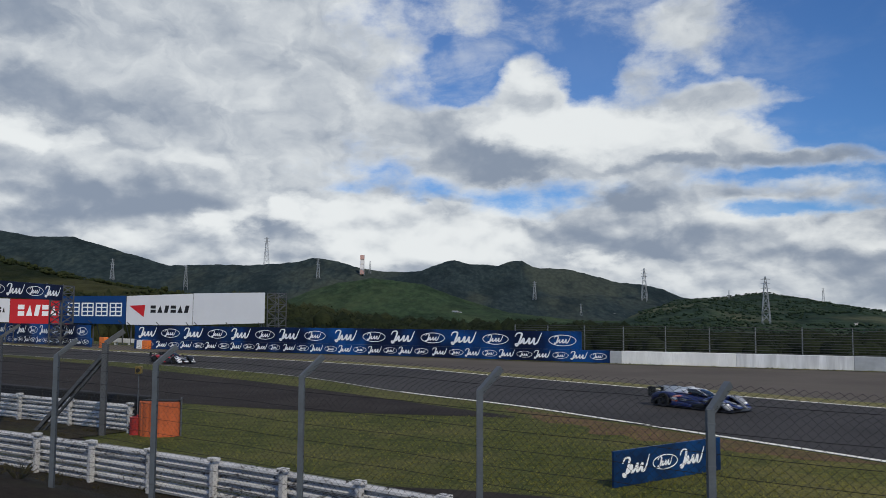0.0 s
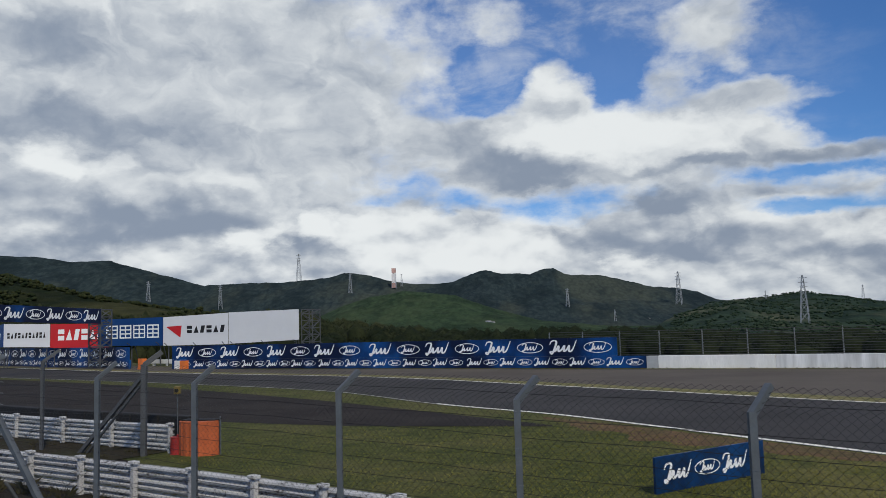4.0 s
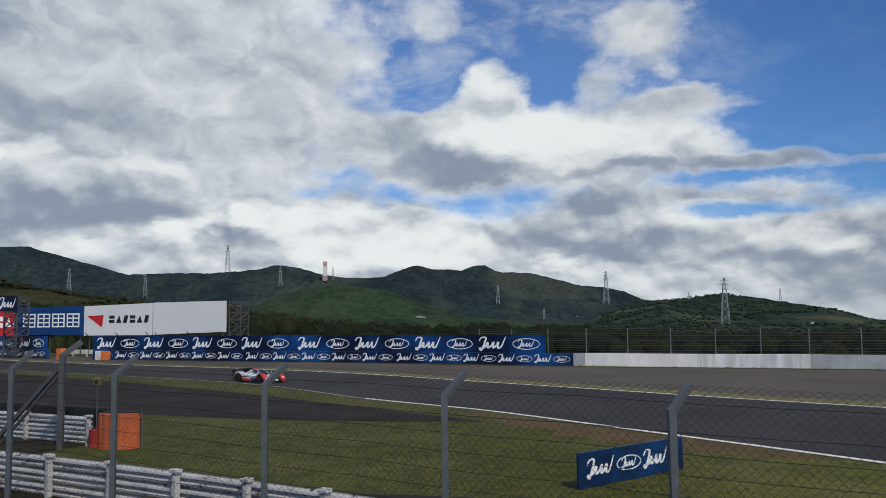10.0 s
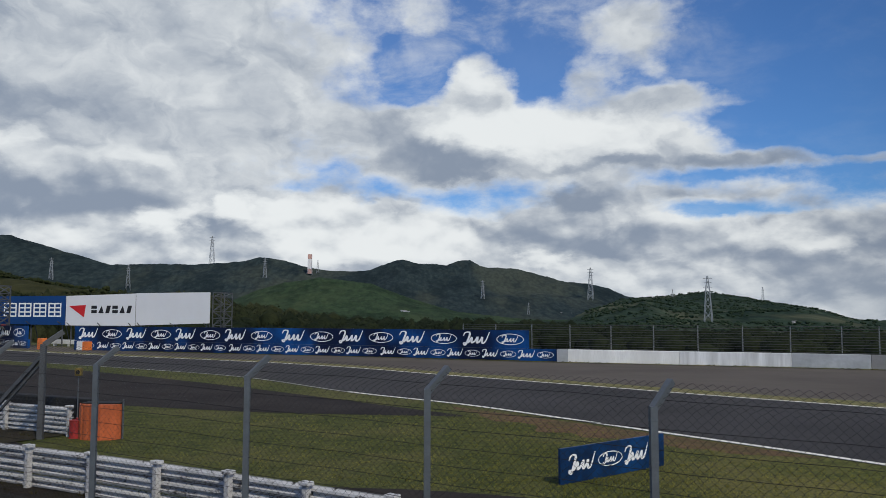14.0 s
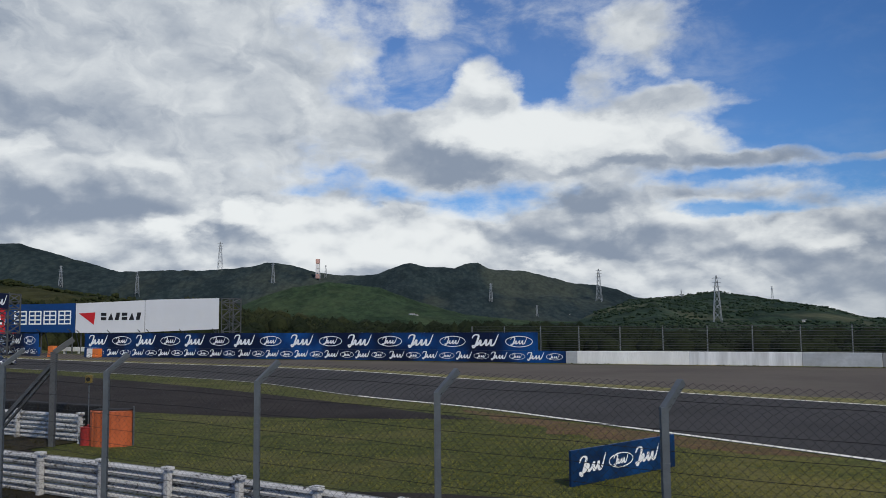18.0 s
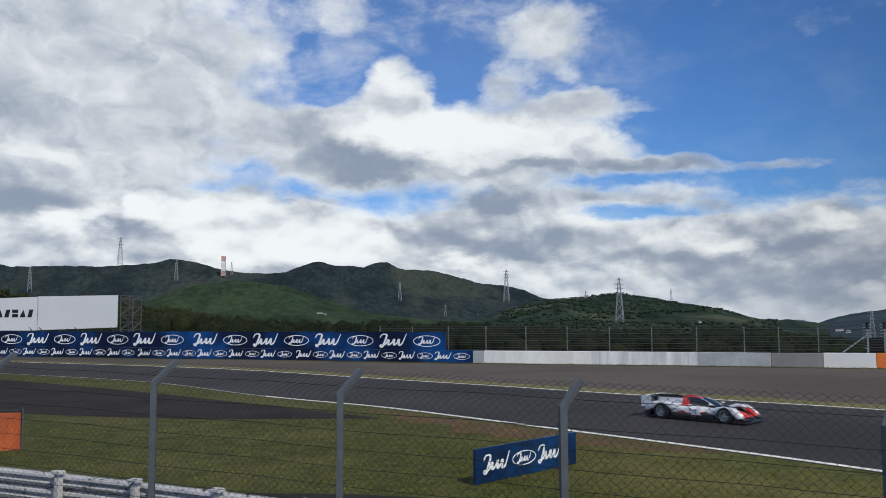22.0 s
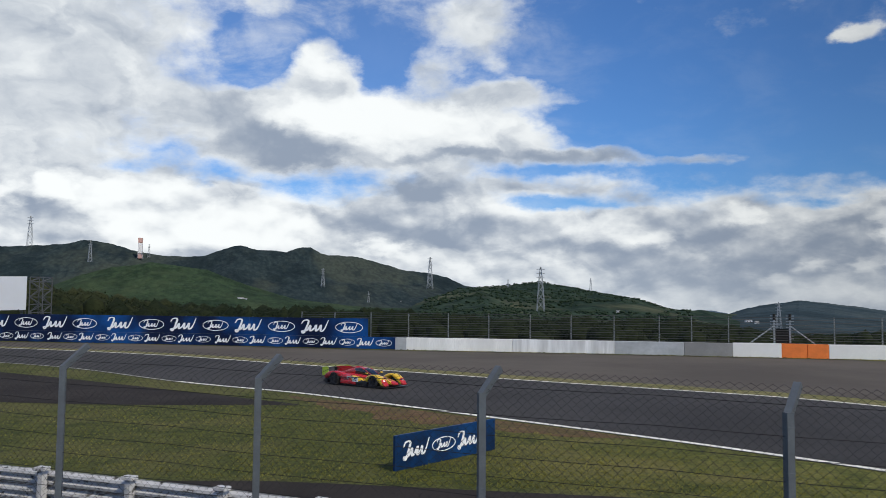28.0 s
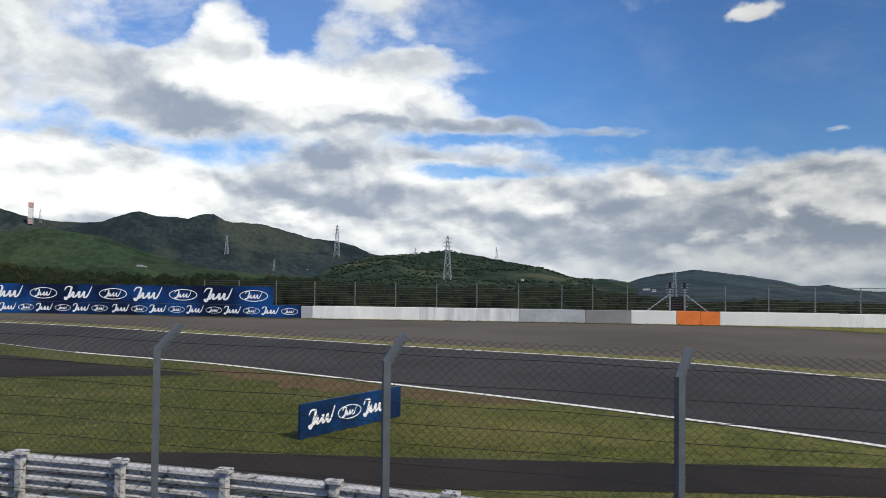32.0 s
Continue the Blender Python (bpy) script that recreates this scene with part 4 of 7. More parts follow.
def soil_strip():
    """Bare soil between the second guardrail and the paved way."""
    near = [p + Vector((-0.56, -0.83, 0)) * (2.7 + 0.5 * noise.noise(p * 0.4)) for p, _ in along(RAIL2, 1.0)]
    far = [p + Vector((0.56, 0.83, 0)) * 0.4 for p, _ in along(RAIL2, 1.0)]
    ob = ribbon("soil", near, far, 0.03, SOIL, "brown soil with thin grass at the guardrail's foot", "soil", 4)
    for v in ob.data.vertices:
        v.co.z += max(0.0, ground_z(v.co.x, v.co.y))


soil_strip()


def rubber_belt():
    root = tagged(new("tyre_barrier"), "dark rubber belt barrier behind the guardrail", "tyre barrier")
    line = [p + Vector((0.5, 0.72, 0)) for p in RAIL2]
    for a, b in zip(line, line[1:]):
        m, n = straight(a, b)
        bm = bmesh.new()
        box(bm, 0.02, -0.2, 0.0, n - 0.02, 0.25, 1.16, bevel=0.03)
        part("belt_section", bm, RUBBER, root).matrix_basis = m


rubber_belt()


# ------------------------------------------------------------------ wire fences
ARM = Vector((0.18, 0.13, 0))


def fence_tip(k):
    return FENCE_A + FENCE_D * (2.0 * k) + Vector((0, 0, 3.688 - 0.0425 * k))


FENCE_POSTS = [0.06, 0.975, 2.04, 3.025, 3.97, 5.03, 6.02, 7.02]


def post_mesh(height, r=0.034, arm=ARM, rise=0.23, mat=GALV):
    """A square tube with a cranked arm; its foot at z = -0.4, the crank at height."""
    bm = bmesh.new()
    bar(bm, (0, 0, -0.4), (0, 0, height), r * 1.414)
    bar(bm, (0, 0, height - 0.02), (arm.x, arm.y, height + rise), r * 1.35)
    for i in range(5):
        z = height - 0.1 - i * 0.30
        box(bm, -r - 0.003, -r - 0.003, z - 0.004, r + 0.003, r + 0.003, z + 0.004)
    return to_mesh("post", bm, mat)


def wire_net(name, base, tip_arm, foot_z, top_z, rise, length, heading, cell, r, parent, mat):
    """Woven diamond mesh with horizontal strands: strands zigzag upwards, the top part leaning out with the arms."""
    cols, verts, faces = int(length / cell), [], []
    slope = math.hypot(rise, tip_arm.length)
    height = top_z + slope - foot_z
    step = cell * 0.92
    rows = int(height / step)

    def place(u, h):
        lean = max(0.0, min(1.0, (foot_z + h - top_z) / slope))
        z = min(foot_z + h, top_z) + rise * lean
        p = base + heading * u + tip_arm * lean
        return (p.x, p.y, z - 0.02125 * u)

    for c in range(cols):
        ring = []
        for j in range(rows + 1):
            u = (c + 0.5 + (0.5 if (j + c) % 2 else -0.5) * 1.04) * cell + 0.004 * math.sin(c * 1.7 + j * 0.6)
            x, y, z = place(u, j * step)
            k = len(verts)
            verts += [(x, y, z + r * 1.3), (x, y, z - r * 1.3), (x - heading.y * r * 1.6, y + heading.x * r * 1.6, z)]
            if j:
                a, b = k - 3, k
                faces += [(a, a + 1, b + 1, b), (a + 1, a + 2, b + 2, b + 1), (a + 2, a, b, b + 2)]
    return mesh_object(name, verts, faces, mat, parent)


def strand(bm, pts, r):
    """A continuous wire through points, four-sided."""
    pts = [Vector(p) for p in pts]
    rings = []
    for i, p in enumerate(pts):
        d = (pts[min(i + 1, len(pts) - 1)] - pts[max(i - 1, 0)]).normalized()
        s = Vector((-d.y, d.x, 0)).normalized() * r
        w = Vector((0, 0, r))
        rings.append([bm.verts.new(p + v) for v in (s, w, -s, -w)])
    for a, b in zip(rings, rings[1:]):
        for k in range(4):
            bm.faces.new((a[k], a[(k + 1) % 4], b[(k + 1) % 4], b[k]))
    bm.faces.new(rings[0])
    bm.faces.new(list(reversed(rings[-1])))


def near_fence():
    root = tagged(new("fence"), "grey steel wire fence with cranked posts and diamond mesh", "fence", "wire fences")
    me = post_mesh(3.48, 0.027, ARM, 0.17)
    for k in FENCE_POSTS:
        tip = fence_tip(k)
        p = tip - ARM
        shared("post", me, root, Matrix.Translation((p.x, p.y, tip.z - 3.65)))
    base = FENCE_A - ARM - FENCE_D * 2.8
    across = Vector((0.5375, 0.8425, 0)) * 0.205
    net = wire_net("wire_mesh", base, across, 1.88, 3.570, 0.178, 17.4, FENCE_D, 0.036, 0.00115, root, WIRE)
    tagged(net, "woven diamond wire mesh", kind="stuff")
    for i in range(12):
        bm = bmesh.new()
        pts = []
        lean = 0.72 if i == 11 else 0.0
        for j in range(0, 36):
            u = j * 0.5
            z = 1.93 + i * 0.15 + lean * 0.06 - 0.02125 * u - 0.012 * math.sin(math.pi * (u % 2.0) / 2.0)
            q = base + FENCE_D * u + across * lean
            pts.append((q.x, q.y - 0.01, z))
        strand(bm, pts, 0.0023)
        part("strand", bm, STRAND, root)
    # end post with its raking stay
    g = FENCE_A + FENCE_D * -2.76 - ARM
    bm = bmesh.new()
    bar(bm, (g.x, g.y, 1.5), (g.x, g.y, 3.56), 0.06)
    bar(bm, (g.x, g.y, 3.54), (g.x + 0.3, g.y + 0.1, 3.78), 0.052)
    part("end_post", bm, GALV, root, "heavier end post")
    for i in range(10):
        z = 2.05 + 0.155 * i
        bm = bmesh.new()
        bar(bm, (g.x, g.y, z), (g.x + 0.42, g.y - 0.12, z - 0.03), 0.006)
        part("wire_end", bm, POST_PALE, root)
    e = FENCE_A + FENCE_D * -1.0 - ARM
    bm = bmesh.new()
    bar(bm, (g.x + 0.02, g.y, 3.42), (e.x, e.y - 0.02, 1.8), 0.05)
    bar(bm, (g.x + 0.05, g.y + 0.04, 3.36), (e.x + 0.04, e.y + 0.03, 1.74), 0.03)
    part("stay", bm, GALV, root, "pale angle iron stay")


near_fence()


def far_fence():
    root = tagged(new("fence"), "tall grey steel posts with cranked arms beside the guardrail", "fence", "wire fences")
    posts = [Vector((-20.5, 32.1, 0)), Vector((-15.85, 30.1, 0)), Vector((-11.3, 28.1, 0))]
    arm = Vector((0.5, 0.28, 0))
    for p, h, r in zip(posts, (3.42, 3.2, 3.05), (0.06, 0.055, 0.085)):
        shared("post", post_mesh(h, r, arm, 0.4, TRUSS), root, Matrix.Translation(p))
    bm = bmesh.new()
    p = posts[2]
    bar(bm, (p.x, p.y, 2.72), (p.x - 2.66, p.y + 0.95, 0.0), 0.085)
    bar(bm, (p.x, p.y, 2.50), (p.x - 2.5, p.y + 1.0, -0.1), 0.05)
    part("stay", bm, TRUSS, root, "dark raking stay")
    line = [Vector((-26, 35.2, 0))] + posts
    for i in range(9):
        bm = bmesh.new()
        strand(bm, [(q.x, q.y - 0.05, 0.4 + i * 0.32) for q in line], 0.006)
        part("strand", bm, WIRE, root)


far_fence()


def pipe_stub(p, tall, lean, yaw):
    """A bent steel pipe end standing out of the bank."""
    bm = bmesh.new()
    path = spline([(0, 0, -0.3), (0.02, 0, tall * 0.3), (lean * 0.25, 0, tall * 0.62), (lean, 0, tall)], 4)
    rings = []
    for i, q in enumerate(path):
        d = (path[min(i + 1, len(path) - 1)] - path[max(i - 1, 0)]).normalized()
        u = Vector((d.z, 0, -d.x))
        rings.append([bm.verts.new(q + (u * math.cos(a * math.pi / 4) + Vector((0, math.sin(a * math.pi / 4), 0))) * 0.021) for a in range(8)])
    for a, b in zip(rings, rings[1:]):
        for k in range(8):
            bm.faces.new((a[k], a[(k + 1) % 8], b[(k + 1) % 8], b[k]))
    bm.faces.new(rings[0])
    bm.faces.new(rings[-1])
    ob = part("pipe", bm, CABLE, None, smooth=True)
    ob.matrix_basis = Matrix.Translation(p) @ pose(0, 0, 0, 0, 0, yaw)
    tagged(ob, "short bent grey steel pipe standing in the bank", "pipe", "bent pipes")


pipe_stub((-6.75, 10.25, 1.95), 0.42, -0.12, 20)
pipe_stub((-5.35, 9.6, 1.98), 0.40, -0.12, 20)


def loose_cable():
    bm = bmesh.new()
    strand(bm, [(-8.4 + 0.45 * i, 10.9 - 0.22 * i, ground_z(-8.4 + 0.45 * i, 10.9 - 0.22 * i) + 0.05 + 0.03 * math.sin(i)) for i in range(9)], 0.012)
    tagged(part("cable", bm, RUBBER), "black cable lying across the bank", "cable")


loose_cable()


# ------------------------------------------------------------------ corner furniture
def end_block():
    """Rubber stack at the guardrail's end, wrapped in an orange sheet."""
    root = tagged(new("crash_cushion"), "tall rounded orange crash cushion at the guardrail end", "crash barrier")
    root.matrix_basis = pose(-9.42, 28.15, 0, 0, 0, -8)
    n, bm = 22, bmesh.new()
    lo, hi = [], []
    for i in range(n + 1):
        a = math.pi * (1.0 + i / n)
        x, y = 0.70 * math.cos(a), 0.42 * math.sin(a)
        w = 0.015 * math.sin(i * 2.3)
        lo.append(bm.verts.new((x, y + w, 0.0)))
        hi.append(bm.verts.new((x * 0.99, y + w, 1.12 + 0.012 * math.sin(i * 1.3))))
    for i in range(n):
        bm.faces.new((lo[i], lo[i + 1], hi[i + 1], hi[i]))
    bm.faces.new(hi)
    bm.faces.new((lo[0], hi[0], hi[n], lo[n]))
    part("sheet", bm, ORANGE_SKIN, root, smooth=False)
    bm = bmesh.new()
    box(bm, -0.6, 0.0, 0, 0.6, 0.4, 1.13, bevel=0.05)
    part("rubber_core", bm, RUBBER, root, "black rubber stack")
    bm = bmesh.new()
    bar(bm, (0.72, 0.05, 0), (0.72, 0.05, 1.25), 0.03, 8)
    part("pole", bm, GALV, root)
    bm = bmesh.new()
    box(bm, -0.62, -0.1, 1.13, 0.62, 0.42, 1.16)
    part("cover", bm, RUBBER, root)


def red_drum():
    root = tagged(new("extinguisher_drum"), "small red steel drum beside the crash cushion", "drum")
    root.matrix_basis = pose(-10.28, 28.35, 0)
    bm = bmesh.new()
    for z0, z1, r in ((0, 0.02, 0.21), (0.02, 0.17, 0.2), (0.17, 0.19, 0.212), (0.19, 0.36, 0.2), (0.36, 0.38, 0.212), (0.38, 0.56, 0.2), (0.56, 0.58, 0.21)):
        bar(bm, (0, 0, z0), (0, 0, z1), r, 18)
    part("shell", bm, RED, root)
    bm = bmesh.new()
    bar(bm, (0.05, 0, 0.58), (0.05, 0, 0.66), 0.04, 10)
    part("lid", bm, RED, root)


def marker_lamp():
    root = tagged(new("marshal_light"), "thin grey pole carrying a yellow signal box", "signal light")
    root.matrix_basis = pose(-10.55, 29.2, 0)
    bm = bmesh.new()
    bar(bm, (0, 0, 0), (0, 0, 2.0), 0.022, 8)
    part("pole", bm, GALV, root)
    bm = bmesh.new()
    box(bm, -0.11, -0.09, 1.95, 0.11, 0.09, 2.22, bevel=0.02)
    part("housing", bm, YELLOW, root)
    bm = bmesh.new()
    bar(bm, (0, -0.09, 2.08), (0, -0.11, 2.08), 0.07, 14)
    part("lens", bm, RUBBER, root)


end_block()
red_drum()
marker_lamp()


def opening_barriers():
    """Low barriers where the wall opens between the two banner boards."""
    for x, y, w, h, yaw, mat, label in ((-40.6, 100.6, 1.0, 1.3, -35, ORANGE, "orange painted barrier block at the wall opening"), (-35.3, 98.3, 0.9, 1.0, -30, CONCRETE_WHITE, "white painted barrier block at the wall opening"), (-34.45, 97.75, 0.95, 1.0, -30, ORANGE, "orange painted barrier block beside a white one")):
        bm = bmesh.new()
        box(bm, -w / 2, -0.3, 0, w / 2, 0.3, h, bevel=0.04)
        box(bm, -w / 2 + 0.08, -0.4, 0, w / 2 - 0.08, 0.4, 0.25, bevel=0.04)
        ob = part("barrier_block", bm, mat)
        ob.matrix_basis = pose(x, y, 0, 0, 0, yaw)
        tagged(ob, label, "barrier", "barrier blocks")
    bm = bmesh.new()
    box(bm, -3.4, -0.2, 0.3, 3.4, 0.2, 0.85, bevel=0.03)
    for x in (-2.8, 0, 2.8):
        box(bm, x - 0.15, -0.15, 0, x + 0.15, 0.15, 0.3)
    ob = part("low_barrier", bm, CONCRETE_WHITE)
    ob.matrix_basis = pose(-41.0, 110.0, 0, 0, 0, -32)
    tagged(ob, "low white barrier beam behind the wall opening", "barrier")


opening_barriers()


# ------------------------------------------------------------------ catch fence on the far wall
def catch_fence():
    root = tagged(new("catch_fence"), "debris fence of slim posts and taut horizontal cables behind the wall", "fence")
    off = Vector((0.2, 0.5, 0))
    line = [BOARD_LINE[-2] + Vector((0.5, 0.9, 0))] + [p + off for p in WALL_LINE]
    spots = [-10, -6.4, -2.6, 1.1, 4.7, 8.3, 11.9, 15.4, 19.0, 22.7, 25.3, 28.2, 36.2, 39.7, 43.4, 47, 50.7, 54.4, 58, 62, 66, 70, 74, 78, 82]
    start = (line[1] - line[0]).length
    bm = bmesh.new()
    bar(bm, (0, 0, 0.0), (0, 0, 3.25), 0.05)
    for i in range(8):
        box(bm, -0.07, -0.07, 1.4 + i * 0.23, 0.07, 0.07, 1.43 + i * 0.23)
    me = to_mesh("post", bm, POST_PALE)
    for s in spots:
        p, yaw = at_length(line, s + start)
        shared("post", me, root, Matrix.Translation(p) @ pose(0, 0, 0, 0, 0, yaw))
    for i in range(11):
        z = 1.15 + i * 0.205
        bm = bmesh.new()
        pts = []
        for s in spots:
            p, yaw = at_length(line, s + start)
            pts.append((p.x, p.y - 0.06, z))
        strand(bm, pts, 0.02)
        part("cable", bm, CABLE, root)


def wall_gate():
    root = tagged(new("gate"), "closed service gate between two braced posts above the orange wall panels", "gate")
    p, yaw = at_length(WALL_LINE, 32.15)
    root.matrix_basis = Matrix.Translation(p + Vector((0.35, 0.7, 0))) @ pose(0, 0, 0, 0, 0, yaw)
    for x, sgn in ((-0.45, -1), (0.75, 1)):
        bm = bmesh.new()
        bar(bm, (x, 0, 0), (x, 0, 3.1), 0.09)
        post = part("post", bm, PYLON, root)
        bm = bmesh.new()
        bar(bm, (x, 0, 3.0), (x, 0, 3.5), 0.11, 8)
        part("cap", bm, RUBBER, post)
        bm = bmesh.new()
        bar(bm, (x + sgn * 0.05, 0, 2.5), (x + sgn * 2.0, 0, 1.0), 0.07)
        part("brace", bm, PYLON, root)
        bm = bmesh.new()
        for i in range(9):
            bar(bm, (x - 0.3, 0.05, 1.5 + i * 0.23), (x + 0.3, 0.05, 1.5 + i * 0.23), 0.035)
        part("cable_clamp", bm, PYLON, root)
    bm = bmesh.new()
    box(bm, -0.35, 0.02, 1.1, 0.65, 0.06, 2.3)
    part("gate_leaf", bm, RUBBER, root)


catch_fence()
wall_gate()


# ------------------------------------------------------------------ billboards and gantry
def blocks(bm, x0, z0, w, h, n, gap=0.22, lean=0.0):
    """A row of plain shapes: split blocks, wedges and slanted bars, as wide as the printed line."""
    p = w / n
    for i in range(n):
        cx, k = x0 + p * (i + 0.5), p * (1 - gap)
        if i % 3 == 0:
            plate(bm, [(cx - k / 2, z0), (cx + k / 2, z0), (cx + k / 2, z0 + h * 0.42), (cx - k / 2, z0 + h * 0.42)])
            plate(bm, [(cx - k / 2, z0 + h * 0.58), (cx + k / 2, z0 + h * 0.58), (cx + k / 2, z0 + h), (cx - k / 2, z0 + h)])
        elif i % 3 == 1:
            plate(bm, [(cx - k / 2, z0), (cx + k / 2, z0), (cx + k * 0.1, z0 + h)])
        else:
            plate(bm, [(cx - k * 0.5, z0), (cx + k * 0.2, z0), (cx + k * 0.5, z0 + h), (cx - k * 0.2, z0 + h)])


def truss_tower(bm, w, d, z0, z1, step, r=0.05):
    for x in (0, w):
        for y in (0, d):
            bar(bm, (x, y, z0), (x, y, z1), r * 1.3)
    z, f = z0, False
    while z < z1 - 0.05:
        t = min(z + step, z1)
        for y in (0, d):
            bar(bm, (0 if f else w, y, z), (w if f else 0, y, t), r)
            bar(bm, (0, y, t), (w, y, t), r)
        for x in (0, w):
            bar(bm, (x, 0 if f else d, z), (x, d if f else 0, t), r)
            bar(bm, (x, 0, t), (x, d, t), r)
        z, f = t, not f


def polar(az, d):
    return Vector((-d * math.sin(radians(az)), d * math.cos(radians(az)), 0))


def billboard_main():
    """Three printed panels in a row on a steel frame, the nearest one blank."""
    ends = [polar(24.6, 122.5), polar(20.7, 117.0), polar(16.6, 112.5), polar(11.98, 108.0)]
    tops, feet = [(6.38, 6.45), (6.42, 6.72), (6.76, 6.86)], [(2.85, 2.72), (2.68, 2.66), (2.7, 3.0)]
    root = tagged(new("billboard"), "long billboard of blue, white and blank panels on steel columns", "billboard", "billboards")
    for i, (a, b) in enumerate(zip(ends, ends[1:])):
        m, n = straight(a, b)
        bm = bmesh.new()
        z = (feet[i][0], feet[i][1], tops[i][1], tops[i][0])
        pts = [(0.05, z[0]), (n - 0.05, z[1]), (n - 0.05, z[2]), (0.05, z[3])]
        plate(bm, pts, 0.0, 0.12)
        panel = part("panel", bm, (BLUE, WHITE_SIGN, WHITE_SIGN)[i], root)
        panel.matrix_basis = m
        h = z[3] - z[0]
        if i == 0:
            bm = bmesh.new()
            for k in range(4):
                x = 1.3 + k * (n - 1.6) / 4
                w = (n - 1.6) / 4 * 0.86
                zc = z[0] + h * 0.26
                hoop_box(bm, x, zc, w, h * 0.5, 0.17)
            part("print", bm, WHITE_INK, panel).matrix_basis = pose(0, -0.125, 0)
        if i == 1:
            bm = bmesh.new()
            plate(bm, [(n * 0.05, z[0] + h * 0.66), (n * 0.29, z[0] + h * 0.69), (n * 0.27, z[0] + h * 0.27)])
            part("red_triangle", bm, RED_SIGN, panel).matrix_basis = pose(0, -0.125, 0)
            bm = bmesh.new()
            blocks(bm, n * 0.36, z[0] + h * 0.42, n * 0.60, h * 0.25, 6)
            part("print", bm, BLACK_INK, panel).matrix_basis = pose(0, -0.125, 0)
        for x in (0.6, n / 2, n - 0.6):
            bm = bmesh.new()
            bar(bm, (x, 0.3, 0), (x, 0.3, tops[i][0]), 0.09)
            bar(bm, (x, 0.3, 4.4), (x, 2.2, 0), 0.06)
            part("column", bm, TRUSS, root).matrix_basis = m
            bm = bmesh.new()
            bar(bm, (x, -0.1, feet[i][0]), (x + 0.25, -1.2, feet[i][0] + 0.35), 0.05)
            part("lamp_arm", bm, TRUSS, root).matrix_basis = m
    a, b = ends[2], ends[3]
    m, n = straight(a, b)
    bm = bmesh.new()
    truss_tower(bm, 1.5, 2.4, 0.0, 6.8, 0.9, 0.055)
    part("end_frame", bm, TRUSS, root, "dark steel lattice at the billboard's end").matrix_basis = m @ pose(n + 0.25, 0.1, 0)
    bm = bmesh.new()
    for i in range(11):
        bar(bm, (0, 0, 3.0 + i * 0.35), (1.5, 0, 3.0 + i * 0.35), 0.03)
    part("ladder", bm, TRUSS, root).matrix_basis = m @ pose(n + 0.25, 1.2, 0)


def hoop_box(bm, x, z, w, h, t):
    """A plain printed square sign: outer frame and inner bars."""
    plate(bm, [(x, z), (x + t, z), (x + t, z + h), (x, z + h)])
    plate(bm, [(x + w - t, z), (x + w, z), (x + w, z + h), (x + w - t, z + h)])
    for k in range(4):
        zz = z + (h - t) * k / 3
        plate(bm, [(x + t, zz), (x + w - t, zz), (x + w - t, zz + t), (x + t, zz + t)])
    plate(bm, [(x + w / 2 - t / 2, z + t), (x + w / 2 + t / 2, z + t), (x + w / 2 + t / 2, z + h - t), (x + w / 2 - t / 2, z + h - t)])


def billboard_west():
    ends = [polar(31.35, 143.0), polar(29.9, 131.5), polar(27.34, 130.0), polar(24.0, 128.5)]
    root = tagged(new("billboard"), "folded billboard with a blue, a white and a red panel", "billboard", "billboards")
    tops, feet = [(5.9, 6.2), (6.25, 6.1), (6.08, 5.95)], [(2.75, 3.05), (3.05, 2.85), (2.75, 2.4)]
    for i, (a, b) in enumerate(zip(ends, ends[1:])):
        m, n = straight(a, b)
        z = (feet[i][0], feet[i][1], tops[i][1], tops[i][0])
        bm = bmesh.new()
        plate(bm, [(0.03, z[0]), (n - 0.03, z[1]), (n - 0.03, z[2]), (0.03, z[3])], 0.0, 0.12)
        panel = part("panel", bm, (BLUE, WHITE_SIGN, RED_SIGN)[i], root)
        panel.matrix_basis = m
        h = z[3] - z[0]
        bm = bmesh.new()
        if i == 0:
            blocks(bm, n * 0.12, z[0] + h * 0.36, n * 0.82, h * 0.34, 9, 0.2)
        elif i == 1:
            blocks(bm, n * 0.07, z[0] + h * 0.36, n * 0.84, h * 0.24, 11, 0.3)
        else:
            blocks(bm, n * 0.12, z[0] + h * 0.30, n * 0.80, h * 0.46, 6, 0.2)
        part("print", bm, BLACK_INK if i == 1 else WHITE_INK, panel).matrix_basis = pose(0, -0.125, 0)
        for x in (0.5, n - 0.5):
            bm = bmesh.new()
            bar(bm, (x, 0.3, 0), (x, 0.3, tops[i][0]), 0.09)
            part("column", bm, TRUSS, root).matrix_basis = m
    m, n = straight(ends[0], ends[1])
    bm = bmesh.new()
    truss_tower(bm, 2.2, 2.0, 0.0, 5.9, 0.8, 0.05)
    part("end_frame", bm, TRUSS, root).matrix_basis = m @ pose(-2.6, 0.2, 0)


